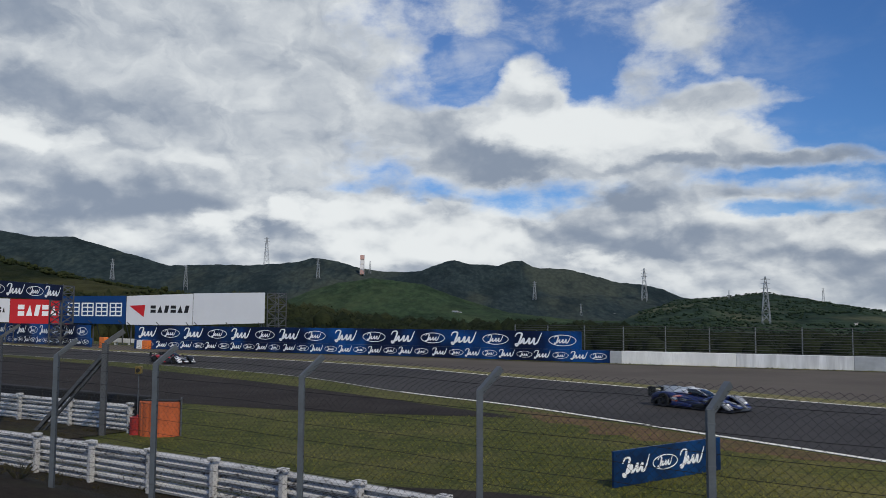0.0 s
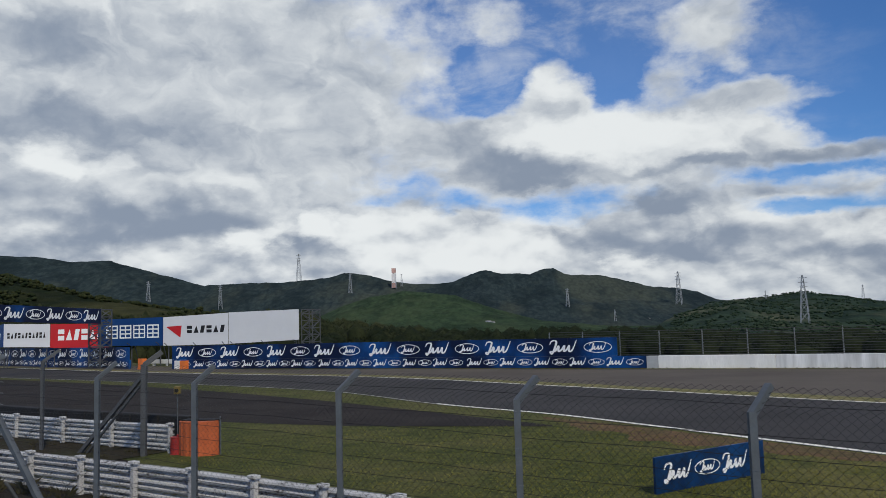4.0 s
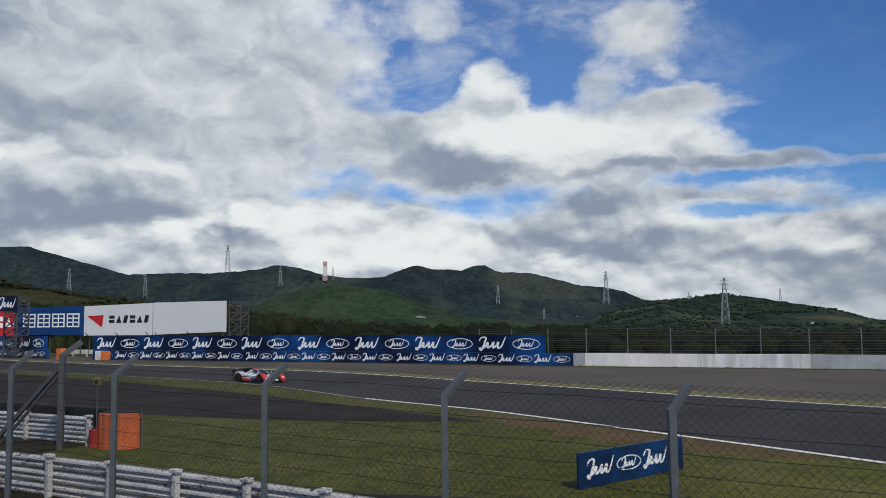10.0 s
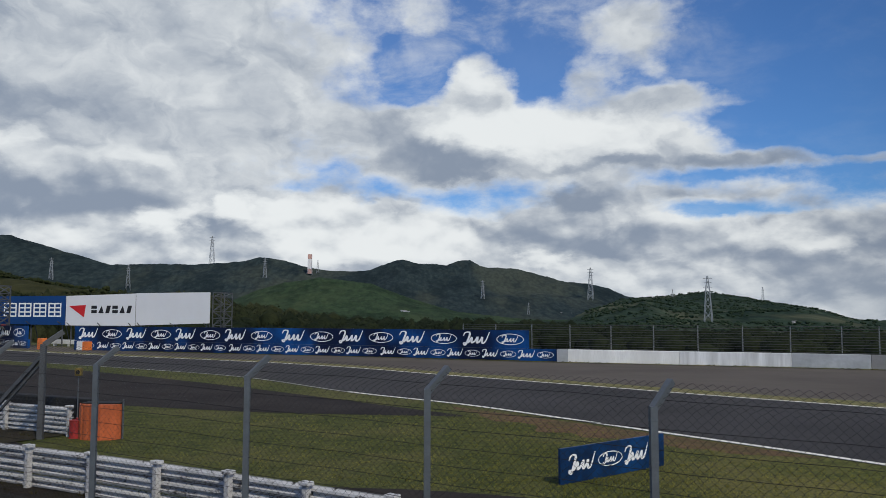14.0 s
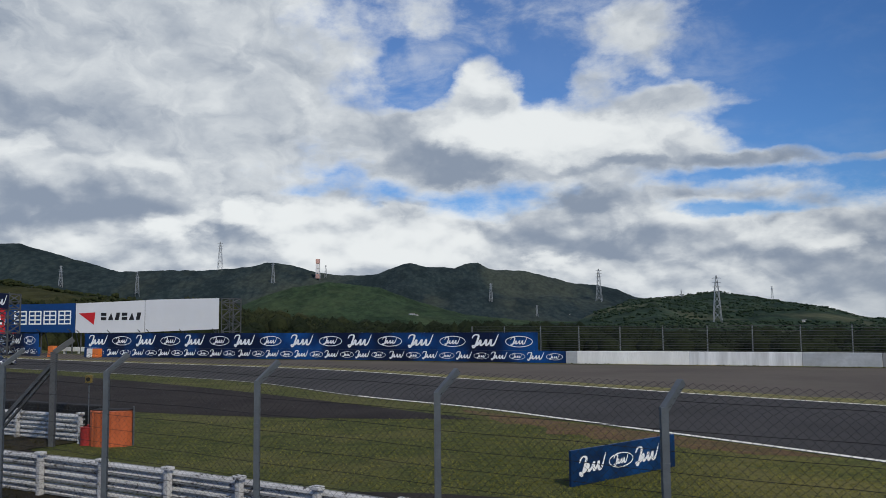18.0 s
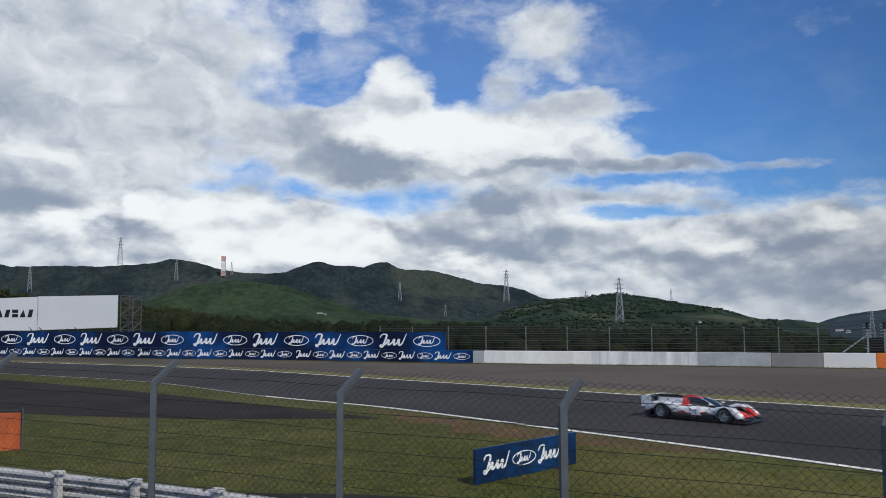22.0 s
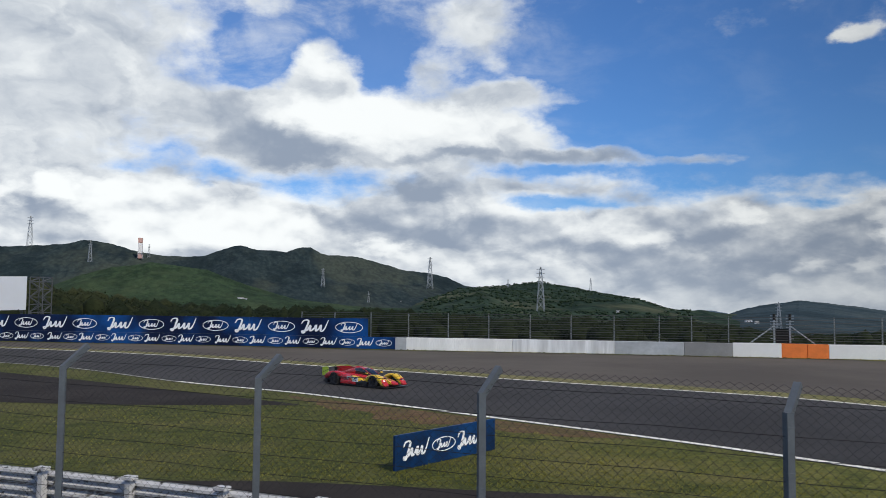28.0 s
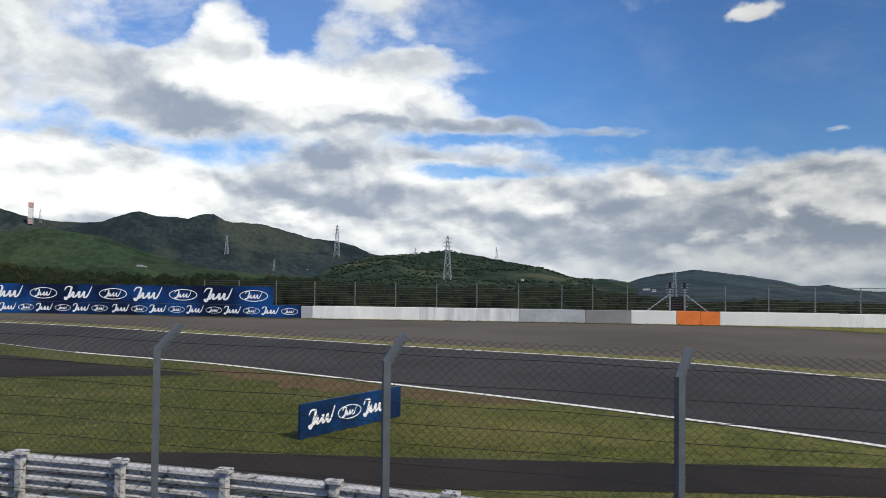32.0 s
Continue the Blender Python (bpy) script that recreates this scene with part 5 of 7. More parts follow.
def gantry():
    """A bridge of lattice steel over the track, hung with a navy banner."""
    a, b = polar(36.0, 92.0), polar(24.5, 116.0)
    m, n = straight(a, b)
    root = tagged(new("gantry"), "lattice steel gantry over the track hung with a navy banner", "gantry")
    root.matrix_basis = m
    bm = bmesh.new()
    # the banner rises slightly towards the near end
    plate(bm, [(0.2, 6.2), (n - 0.1, 5.75), (n - 0.1, 7.62), (0.2, 8.05)], -0.1, 0.06)
    banner = part("banner", bm, NAVY, root)
    big, ov = flourish_mesh(1.45), oval_mesh(1.5)
    s, odd = n - 2.0, False
    while s > 1.2:
        z = 6.68 + 0.44 * (1 - s / n)
        shared("oval_emblem" if odd else "emblem", ov if odd else big, banner, pose(s, -0.165, z + 0.0, 0, 1.0, 0))
        s, odd = s - 3.35, not odd
    bm = bmesh.new()
    for z in (6.0, 7.7):
        for y in (0.05, 1.6):
            bar(bm, (-0.6, y, z + 0.25), (n + 1.8, y, z - 0.1), 0.07)
    x, f = 0.0, False
    while x < n:
        for y in (0.05, 1.6):
            bar(bm, (x, y, 6.1 if f else 7.8), (x + 1.6, y, 7.8 if f else 6.1), 0.045)
        x, f = x + 1.6, not f
    part("beam", bm, TRUSS, root)
    bm = bmesh.new()
    truss_tower(bm, 2.3, 1.7, 0.0, 7.65, 0.95, 0.075)
    part("leg", bm, TRUSS, root).matrix_basis = pose(n + 0.1, 0.0, 0)
    bm = bmesh.new()
    truss_tower(bm, 1.8, 1.7, 0.0, 8.1, 1.0, 0.075)
    part("leg", bm, TRUSS, root).matrix_basis = pose(-2.2, 0.0, 0)
    bm = bmesh.new()
    box(bm, -0.75, -0.1, 6.2, 0.15, 0.3, 8.05, bevel=0.03)
    part("end_box", bm, WHITE_SIGN, root)


billboard_main()
billboard_west()
gantry()


# ------------------------------------------------------------------ pylons on the mountains
def pylon_parts(h, w, arms):
    bm = bmesh.new()
    waist = 0.22
    lv = [0, 0.2, 0.38, 0.54, 0.68, 0.8, 0.9, 1.0]
    half = lambda f: w * 0.5 * (1 - f * (1 - waist)) if f < 0.72 else w * 0.5 * (0.44 - (f - 0.72) * 1.15)
    r = max(0.2, h * 0.0058)
    for f0, f1 in zip(lv, lv[1:]):
        a, b = max(0.3, half(f0)), max(0.3, half(f1))
        for sx in (-1, 1):
            for sy in (-1, 1):
                bar(bm, (sx * a, sy * a, h * f0 - (12 if f0 == 0 else 0)), (sx * b, sy * b, h * f1), r)
        for sx in (-1, 1):
            bar(bm, (sx * a, -a, h * f0), (sx * b, b, h * f1), r * 0.7)
            bar(bm, (-a, sx * a, h * f0), (b, sx * b, h * f1), r * 0.7)
            bar(bm, (a, sx * a, h * f0), (-b, sx * b, h * f1), r * 0.7)
        bar(bm, (-b, -b, h * f1), (b, -b, h * f1), r * 0.7)
    body = to_mesh("lattice", bm, PYLON)
    bm = bmesh.new()
    bar(bm, (-arms, 0, 0), (0, 0, h * 0.02), r * 0.8)
    bar(bm, (arms, 0, 0), (0, 0, h * 0.02), r * 0.8)
    bar(bm, (-arms, 0, 0), (arms, 0, 0), r * 0.8)
    return body, to_mesh("cross_arm", bm, PYLON)


def pylons():
    rows = [(21.62, 3.55, 2.05, 1500), (17.12, 3.23, 1.7, 1700), (11.96, 5.24, 3.4, 3500), (8.51, 3.85, 2.2, 2600), (5.53, 4.12, 2.7, 1850), (5.0, 3.75, 2.75, 2300), (-6.27, 2.41, 0.85, 2900), (-9.38, 0.88, -0.1, 2200), (-13.56, 3.26, 1.05, 2600), (-21.12, 2.63, -0.25, 1800), (-24.48, 1.88, 0.95, 2500), (-18.9, 1.77, 1.25, 2800), (-36.32, 0.33, -1.7, 1500), (32.34, 5.0, 4.5, 3300)]
    for i, (az, top, foot, d) in enumerate(rows):
        d, z0 = hillside(az, foot)
        p = polar(az, d)
        h = 4 + d * math.tan(radians(top)) - z0
        white = i == 4
        root = tagged(new("pylon"), "white and pale red painted transmission tower on the hilltop" if white else "tall pale steel lattice transmission pylon on the hillside", "pylon", "transmission pylons")
        root.matrix_basis = Matrix.Translation((p.x, p.y, z0)) @ pose(0, 0, 0, 0, 0, az + (8 if i % 2 else -12))
        body, arm = pylon_parts(h, h * (0.26 if white else 0.18), h * 0.10)
        shared("lattice", body, root)
        for f in (0.74, 0.84, 0.94):
            shared("cross_arm", arm, root, pose(0, 0, h * f))
        if white:
            for f, tint in ((0.02, PYLON_PINK), (0.27, PYLON_WHITE), (0.52, PYLON_WHITE), (0.78, PYLON_PINK)):
                bm = bmesh.new()
                box(bm, -h * 0.095, -h * 0.095, h * f, h * 0.095, h * 0.095, h * (f + 0.23), bevel=0.3)
                part("cladding", bm, tint, root)


pylons()


# ------------------------------------------------------------------ woods
def crown_template(seed, n=6, leaves=620):
    """One crown about 1 wide and 1 high: lumpy inner masses with hundreds of leaf clumps standing off them."""
    rnd = random.Random(seed)
    V, F = [], []
    for c in range(n):
        bm = bmesh.new()
        bmesh.ops.create_icosphere(bm, subdivisions=1, radius=1)
        r = rnd.uniform(0.20, 0.30)
        o = Vector((rnd.uniform(-0.32, 0.32), rnd.uniform(-0.32, 0.32), rnd.uniform(0.25, 0.78))) if c else Vector((0, 0, 0.6))
        base = len(V)
        for v in bm.verts:
            V.append(v.co * r * (0.9 + 0.4 * noise.noise(v.co * 2.7 + Vector((seed * 3.1 + c, 0, 0)))) + o)
        for f in bm.faces:
            F.append([base + v.index for v in f.verts])
        bm.free()
        for i in range(leaves // n):
            d = Vector((rnd.gauss(0, 1), rnd.gauss(0, 1), rnd.gauss(0.35, 1))).normalized()
            q = o + d * r * rnd.uniform(0.90, 1.04)
            t = (d + Vector((rnd.uniform(-.4, .4), rnd.uniform(-.4, .4), rnd.uniform(-.1, .5)))).normalized()
            e = t.orthogonal().normalized() * rnd.uniform(0.010, 0.024)
            g = t.cross(e).normalized() * rnd.uniform(0.009, 0.020)
            base = len(V)
            V += [q - e, q - g * 0.8, q + e * 0.9 + t * 0.012, q + g]
            F += [[base, base + 1, base + 2], [base, base + 2, base + 3]]
    return np.array([tuple(v) for v in V]), np.array(F)


CROWNS = [crown_template(i) for i in range(6)]
FAR_CROWNS = [crown_template(20 + i, leaves=0) for i in range(6)]


def wood(name, spots, mat, label, crowns=CROWNS):
    """A wood of many crowns on short trunks, as one mass."""
    verts, faces, base = [], [], 0
    rnd = random.Random(len(spots))
    for x, y, z, w, h in spots:
        V, F = crowns[rnd.randrange(6)]
        a = rnd.uniform(0, 6.28)
        c, s = math.cos(a), math.sin(a)
        P = np.stack([(V[:, 0] * c - V[:, 1] * s) * w + x, (V[:, 0] * s + V[:, 1] * c) * w + y, V[:, 2] * h + z], -1)
        verts.append(P)
        faces.append(F + base)
        base += len(V)
    V, F = np.concatenate(verts).astype(np.float32), np.concatenate(faces).astype(np.int32)
    me = bpy.data.meshes.new(name)
    me.vertices.add(len(V))
    me.vertices.foreach_set("co", V.ravel())
    me.loops.add(len(F) * 3)
    me.loops.foreach_set("vertex_index", F.ravel())
    me.polygons.add(len(F))
    me.polygons.foreach_set("loop_start", np.arange(0, len(F) * 3, 3, dtype=np.int32))
    me.polygons.foreach_set("use_smooth", [True] * len(F))
    me.update(calc_edges=True)
    me.materials.append(mat)
    ob = new(name, me)
    return tagged(ob, label, "woodland", kind="stuff")


def leaf_material(name, a, b, c):
    m = bpy.data.materials.new(name)
    m.use_nodes = True
    g = Nodes(m.node_tree)
    co = g.add("ShaderNodeTexCoord").outputs["Object"]
    r = g.add("ShaderNodeNewGeometry").outputs["Random Per Island"]
    n = g.noise(co, 1.3, 5, 0.7)
    col = g.mix(g.math("ADD", g.math("MULTIPLY", r, 0.5), g.range(g.noise(co, 0.16, 4, 0.6), 0.35, 0.65, 0.0, 0.6)), a, b)
    col = g.mix(g.range(n, 0.45, 0.7), col, c)
    s = g.add("ShaderNodeBsdfPrincipled", Base_Color=col, Roughness=0.9)
    s.inputs["Specular IOR Level"].default_value = 0.1
    # leaves let part of the light through
    thin = g.add("ShaderNodeBsdfTranslucent", Color=col)
    both = g.add("ShaderNodeMixShader", Fac=0.4, i1=s.outputs[0], i2=thin.outputs[0])
    g.add("ShaderNodeOutputMaterial", Surface=both.outputs[0])
    return m


DARK_LEAF = leaf_material("dark wood foliage", (0.019, 0.029, 0.016), (0.040, 0.052, 0.025), (0.016, 0.023, 0.013))
MIX_LEAF = leaf_material("mixed wood foliage", (0.028, 0.040, 0.019), (0.070, 0.078, 0.034), (0.024, 0.030, 0.016))


def woods():
    rnd = random.Random(5)
    top = lambda az: float(np.interp(az, [-52, -46, -42, -38, -34, -31, -27, -20, -12, -4, 3, 11, 16, 24, 40], [-1.35, -1.3, -1.25, -1.3, -1.1, -0.75, -0.62, -0.75, -0.22, 0.0, 0.12, 0.45, 0.75, 1.0, 1.0]))
    spots = []
    for i in range(900):
        az = rnd.uniform(-52, 14)
        d = rnd.uniform(150, 330)
        p = polar(az, d)
        z = ground_z(p.x, p.y)
        e = top(az) + rnd.uniform(-0.42, 0.0) * (1.0 if d < 280 else 0.35)
        h = 4 + d * math.tan(radians(e)) - z
        if h > 1.5:
            spots.append((p.x, p.y, z - 0.3, rnd.uniform(9, 17) * d / 220, h))
    wood("dark_wood", spots, DARK_LEAF, "dense dark green woodland beyond the circuit wall")
    spots = []
    for i in range(780):
        az = rnd.uniform(2, 46)
        d = rnd.uniform(190, 420)
        p = polar(az, d)
        z = ground_z(p.x, p.y)
        e = float(np.interp(az, [2, 5, 8.5, 11, 14, 18, 21, 24, 28, 46], [0.08, 0.30, 1.0, 1.45, 1.6, 1.65, 1.55, 1.9, 2.2, 2.4])) + rnd.uniform(-0.8, 0.0)
        h = 4 + d * math.tan(radians(e)) - z
        if az > 28.5 and d < 275 or az > 31 and e < 0.7:
            continue
        if h > 2:
            spots.append((p.x, p.y, z - 0.3, rnd.uniform(9, 17) * d / 260, h))
    wood("mixed_wood", spots, MIX_LEAF, "mixed green woodland rising behind the billboards")


woods()


def hill_trees(name, ctrl, dist, depth, rough, seed, count, spread, size, mat, label):
    """Single crowns that stand out of a wooded slope, thicker in stands and along the crest."""
    rnd = random.Random(seed)
    spots = []
    while len(spots) < count:
        a = rnd.uniform(*spread)
        d = dist - depth * rnd.random() ** 1.2 * 0.94
        z, f, v = slope_z(ctrl, dist, depth, -13, 0.6, a, d)
        p = polar(a, d)
        if z is None or noise.noise(Vector((p.x, p.y, 9.0)) / 140.0) < -0.12 and d < dist - 60:
            continue
        k = size * rnd.uniform(0.6, 1.3)
        spots.append((p.x, p.y, z + relief(a, d, p.x, p.y, dist, f, v, rough, seed) - 0.25 * k, 1.25 * k, 0.85 * k))
    wood(name, spots, mat, label, FAR_CROWNS)


EAST_LEAF = leaf_material("far hill trees", (0.034, 0.062, 0.040), (0.070, 0.100, 0.060), (0.030, 0.054, 0.036))
WEST_LEAF = leaf_material("near hill trees", (0.022, 0.038, 0.018), (0.074, 0.082, 0.032), (0.018, 0.030, 0.014))
hill_trees("east_hill_trees", CREST_EAST, 2300, 1700, 0.045, 8, 2600, (-31, -13), 5.0, EAST_LEAF, "scattered trees on the green east hill")
hill_trees("west_hill_trees", CREST_LEFT, 900, 330, 0.04, 21, 1100, (14, 45), 7.0, WEST_LEAF, "dense dark trees on the west hillside")


def farmhouses():
    """Small white houses at the foot of the hills."""
    for az, el, w, h in FARMS:
        d, z = hillside(az, el)
        p = polar(az, d)
        root = tagged(new("farmhouse"), "small white house with a grey roof on the hillside", "house", "hillside houses")
        root.matrix_basis = Matrix.Translation((p.x, p.y, z)) @ pose(0, 0, 0, 0, 0, az + 20)
        bm = bmesh.new()
        box(bm, -w / 2, -w * 0.3, -4, w / 2, w * 0.3, h, bevel=0.1)
        part("wall", bm, WHITE_SIGN, root)
        bm = bmesh.new()
        lo = [(-w * 0.55, -w * 0.36, h), (w * 0.55, -w * 0.36, h), (w * 0.55, w * 0.36, h), (-w * 0.55, w * 0.36, h), (-w * 0.5, 0, h * 1.5), (w * 0.5, 0, h * 1.5)]
        v = [bm.verts.new(q) for q in lo]
        for f in ((0, 1, 5, 4), (2, 3, 4, 5), (0, 4, 3), (1, 2, 5), (3, 2, 1, 0)):
            bm.faces.new([v[i] for i in f])
        part("roof", bm, CONCRETE_DARK, root)
        for x in (-w * 0.25, w * 0.2):
            bm = bmesh.new()
            box(bm, x - w * 0.07, -w * 0.3 - 0.06, h * 0.4, x + w * 0.07, -w * 0.3 + 0.02, h * 0.75)
            part("window", bm, RUBBER, root)


FARMS = [(-10.2, 0.12, 7, 2.6), (-10.6, 0.2, 6, 2.4), (-10.9, 0.08, 7, 2.6), (-11.3, 0.24, 6, 2.4), (-11.6, 0.1, 7, 2.6), (-12.0, 0.18, 6, 2.4), (-12.3, 0.05, 6, 2.4), (-9.8, 0.22, 5, 2.2), (-13.0, 0.12, 6, 2.4), (-8.9, 0.1, 5, 2.2), (-0.85, 0.16, 11, 3.5), (-1.15, 0.12, 7, 3), (-26.3, -0.52, 5, 2.2), (-34.5, -1.0, 15, 5), (-35.0, -1.05, 9, 4), (12.4, 2.1, 22, 3), (10.9, 1.82, 8, 3), (10.4, 1.76, 8, 3)]
farmhouses()


def west_bank():
    """The brown earth bank beyond the track, with a van and banners on it."""
    verts, faces = [], []
    n = 40
    for i in range(n + 1):
        az = 29.5 + 20 * i / n
        for d, z in ((196, 0.0), (206, 2.6), (216, 4.4), (240, 4.9), (262, -6.0)):
            p = polar(az, d + 3 * math.sin(i * 0.9))
            verts.append((p.x, p.y, z + 0.25 * math.sin(i * 1.7 + d) - max(0, (32 - az)) * 1.6))
    for i in range(n):
        for j in range(4):
            k = i * 5 + j
            faces.append((k, k + 5, k + 6, k + 1))
    tagged(mesh_object("earth_bank", verts, faces, BANK), "brown grassy earth bank beyond the track", "bank", kind="structure")
    for az, d, l, col in ((33.3, 238, 3.4, CONCRETE_GREY), (35.7, 236, 3.8, CONCRETE_DARK)):
        p = polar(az, d)
        root = tagged(new("van"), "small dark grey parked van on the earth bank" if l > 3.5 else "small pale grey parked van on the earth bank", "van", "parked vans")
        root.matrix_basis = Matrix.Translation((p.x, p.y, 4.75)) @ pose(0, 0, 0, 0, 0, az)
        bm = bmesh.new()
        box(bm, -l / 2, -0.8, 0.3, l / 2, 0.8, 1.0, bevel=0.12)
        box(bm, -l / 2 + 0.2, -0.75, 0.98, l / 2 - 0.9, 0.75, 1.75, bevel=0.15)
        part("body", bm, col, root)
        bm = bmesh.new()
        box(bm, -l / 2 + 0.5, -0.77, 1.12, l / 2 - 1.1, -0.745, 1.55)
        part("window", bm, RUBBER, root)
        for x in (-l * 0.3, l * 0.3):
            bm = bmesh.new()
            bar(bm, (x, -0.82, 0.32), (x, -0.6, 0.32), 0.32, 14)
            part("wheel", bm, RUBBER, root)
    for az in (33.85, 35.2):
        p = polar(az, 222)
        root = tagged(new("banner_flag"), "tall pale yellow banner on a pole", "flag", "banner flags")
        root.matrix_basis = Matrix.Translation((p.x, p.y, 4.6)) @ pose(0, 0, 0, 0, 0, az)
        bm = bmesh.new()
        bar(bm, (0, 0, 0), (0, 0, 5.2), 0.05, 8)
        part("pole", bm, GALV, root)
        bm = bmesh.new()
        box(bm, 0.05, -0.01, 2.4, 0.75, 0.01, 5.1)
        part("cloth", bm, FLAG, root)


west_bank()


def bank_weeds():
    """Tufts of weeds along the foot of the guardrails and on the bank."""
    rnd = random.Random(9)
    verts, faces = [], []
    spots = []
    for i in range(170):
        k = rnd.uniform(-3.4, 13)
        q = rail_at(k)
        o = rnd.uniform(-0.1, 1.6) ** 1.0
        spots.append((q.x - 0.602 * o, q.y - 0.798 * o, rnd.uniform(0.05, 0.17)))
    for i in range(90):
        q, _ = at_length(RAIL2, rnd.uniform(8, line_length(RAIL2)))
        o = rnd.uniform(0.1, 2.4)
        spots.append((q.x - 0.56 * o, q.y - 0.83 * o, rnd.uniform(0.06, 0.18)))
    for i in range(28):
        u = rnd.gauss(0, 1.2)
        spots.append((-6.9 + u * 0.8, 12.0 - u * 0.45 + rnd.uniform(-0.6, 0.3), rnd.uniform(0.08, 0.26)))
    for line, n in ((BOARD_LINE, 260), (WALL_LINE[:4], 240)):
        for i in range(n):
            q, yaw = at_length(line, rnd.uniform(0, line_length(line)))
            o = rnd.uniform(0.05, 0.6)
            spots.append((q.x + o * math.sin(radians(yaw)), q.y - o * math.cos(radians(yaw)), rnd.uniform(0.03, 0.10)))
    for x, y, h in spots:
        z = ground_z(x, y)
        for b in range(22):
            a = rnd.uniform(0, 6.28)
            l = rnd.uniform(0.3, 0.9) * h
            dx, dy = math.cos(a) * l, math.sin(a) * l
            w = 0.0028
            k = len(verts)
            hh = h * rnd.uniform(0.5, 1.0)
            verts += [(x - dy * w / l, y + dx * w / l, z - 0.02), (x + dy * w / l, y - dx * w / l, z - 0.02), (x + dx * 0.6, y + dy * 0.6, z + hh * 0.8), (x + dx, y + dy, z + hh * 0.95)]
            faces += [(k, k + 1, k + 2), (k, k + 2, k + 3)]
    ob = mesh_object("weeds", verts, faces, WEED_BLADE)
    tagged(ob, "scrubby green and brown weeds at the foot of guardrails and wall", "weeds", kind="stuff")


WEED_BLADE = leaf_material("weed blades", (0.06, 0.062, 0.030), (0.13, 0.11, 0.065), (0.045, 0.045, 0.024))
bank_weeds()


def grass_tufts():
    """Taller tufts standing out of the mown grass between the service road and the track."""
    rnd = random.Random(17)
    verts, faces = [], []
    near = [p for p in NEAR if -20 < p.x < 19 and p.y > 8]
    for i in range(16000):
        p = near[rnd.randrange(len(near))]
        a = rnd.random() ** 0.8
        foot = Vector((p.x * 0.45 - 1.5, 15.5 + (20 - p.x) * 0.12, 0))
        q = p.lerp(foot, min(0.97, 0.04 + a * 0.95)) + Vector((rnd.uniform(-1.6, 1.6), rnd.uniform(-1.0, 1.0), 0))
        d = q - RAIL_A
        if d.dot(Vector((0.602, 0.798, 0))) < 2.6 or on_paving(q):
            continue
        h = rnd.uniform(0.025, 0.07)
        for b in range(4):
            t = rnd.uniform(0, 6.28)
            dx, dy = math.cos(t) * h * 0.9, math.sin(t) * h * 0.9
            k = len(verts)
            w = 0.012
            verts += [(q.x - w * math.sin(t), q.y + w * math.cos(t), -0.01), (q.x + w * math.sin(t), q.y - w * math.cos(t), -0.01), (q.x + dx, q.y + dy, h * rnd.uniform(0.6, 1.0))]
            faces.append((k, k + 1, k + 2))
    tagged(mesh_object("grass_tufts", verts, faces, TUFT), "yellow green tufts in the mown grass", "grass", kind="stuff")


def on_paving(q):
    """Whether a place lies on the escape road, the service road or the bare earth."""
    u = (q - RAIL_A).dot(RAIL_D)
    d = (q - RAIL_A).dot(Vector((0.602, 0.798, 0)))
    if d < 3.8 + max(0.0, u) * 0.04:
        return True
    if q.y > 34.2 and q.x < 3:
        return True
    if min((p - q).length for p in SERVICE_MID) < 1.7:
        return True
    edge = min(NEAR, key=lambda p: (p - q).length_squared)
    return (edge - q).length < 1.1 or q.x > edge.x + 0.2


TUFT = leaf_material("grass tuft blades", (0.15, 0.165, 0.035), (0.36, 0.33, 0.09), (0.15, 0.145, 0.035))
grass_tufts()


# ------------------------------------------------------------------ race cars
def ring(x, hw, z0, z1, cy=0.0, soft=0.35, n=16):
    """One rounded cross-section."""
    out = []
    cz, hz = (z0 + z1) / 2, (z1 - z0) / 2
    e = 2.0 / (2.0 + 3.0 * (1 - soft))
    for i in range(n):
        a = 2 * math.pi * (i + 0.5) / n
        c, s = math.cos(a), math.sin(a)
        out.append((x, cy + hw * math.copysign(abs(c) ** e, c), cz + hz * math.copysign(abs(s) ** e, s)))
    return out


def smooth_stations(st, k=3):
    """More stations between those given, along a smooth curve."""
    pts = [np.array(s, float) for s in st]
    pts = [pts[0] * 2 - pts[1]] + pts + [pts[-1] * 2 - pts[-2]]
    out = []
    for i in range(1, len(pts) - 2):
        a, b, c, d = pts[i - 1:i + 3]
        for j in range(k):
            t = j / k
            out.append(0.5 * (2 * b + (c - a) * t + (2 * a - 5 * b + 4 * c - d) * t * t + (3 * b - a - 3 * c + d) * t ** 3))
    out.append(pts[-2])
    return out


def shell(name, stations, mat, parent, label="", cy=0.0, soft=0.35, n=16, grow=0.0):
    """A body panel lofted through stations of (x, half width, low, high)."""
    verts, faces = [], []
    st = smooth_stations(stations)
    for x, hw, z0, z1 in st:
        verts += ring(x, hw + grow, z0, max(z1 + grow, z0 + 0.01), cy, soft, n)
    for i in range(len(st) - 1):
        for j in range(n):
            a, b = i * n + j, i * n + (j + 1) % n
            faces.append((a, b, b + n, a + n))
    faces += [tuple(range(n - 1, -1, -1)), tuple(range((len(st) - 1) * n, len(st) * n))]
    ob = mesh_object(name, verts, faces, mat, parent, smooth=True)
    return tagged(ob, label)


def slab(name, x0, y0, z0, x1, y1, z1, mat, parent, label="", bevel=0.01, m=None):
    bm = bmesh.new()
    box(bm, x0, y0, z0, x1, y1, z1, m, bevel)
    return part(name, bm, mat, parent, label)


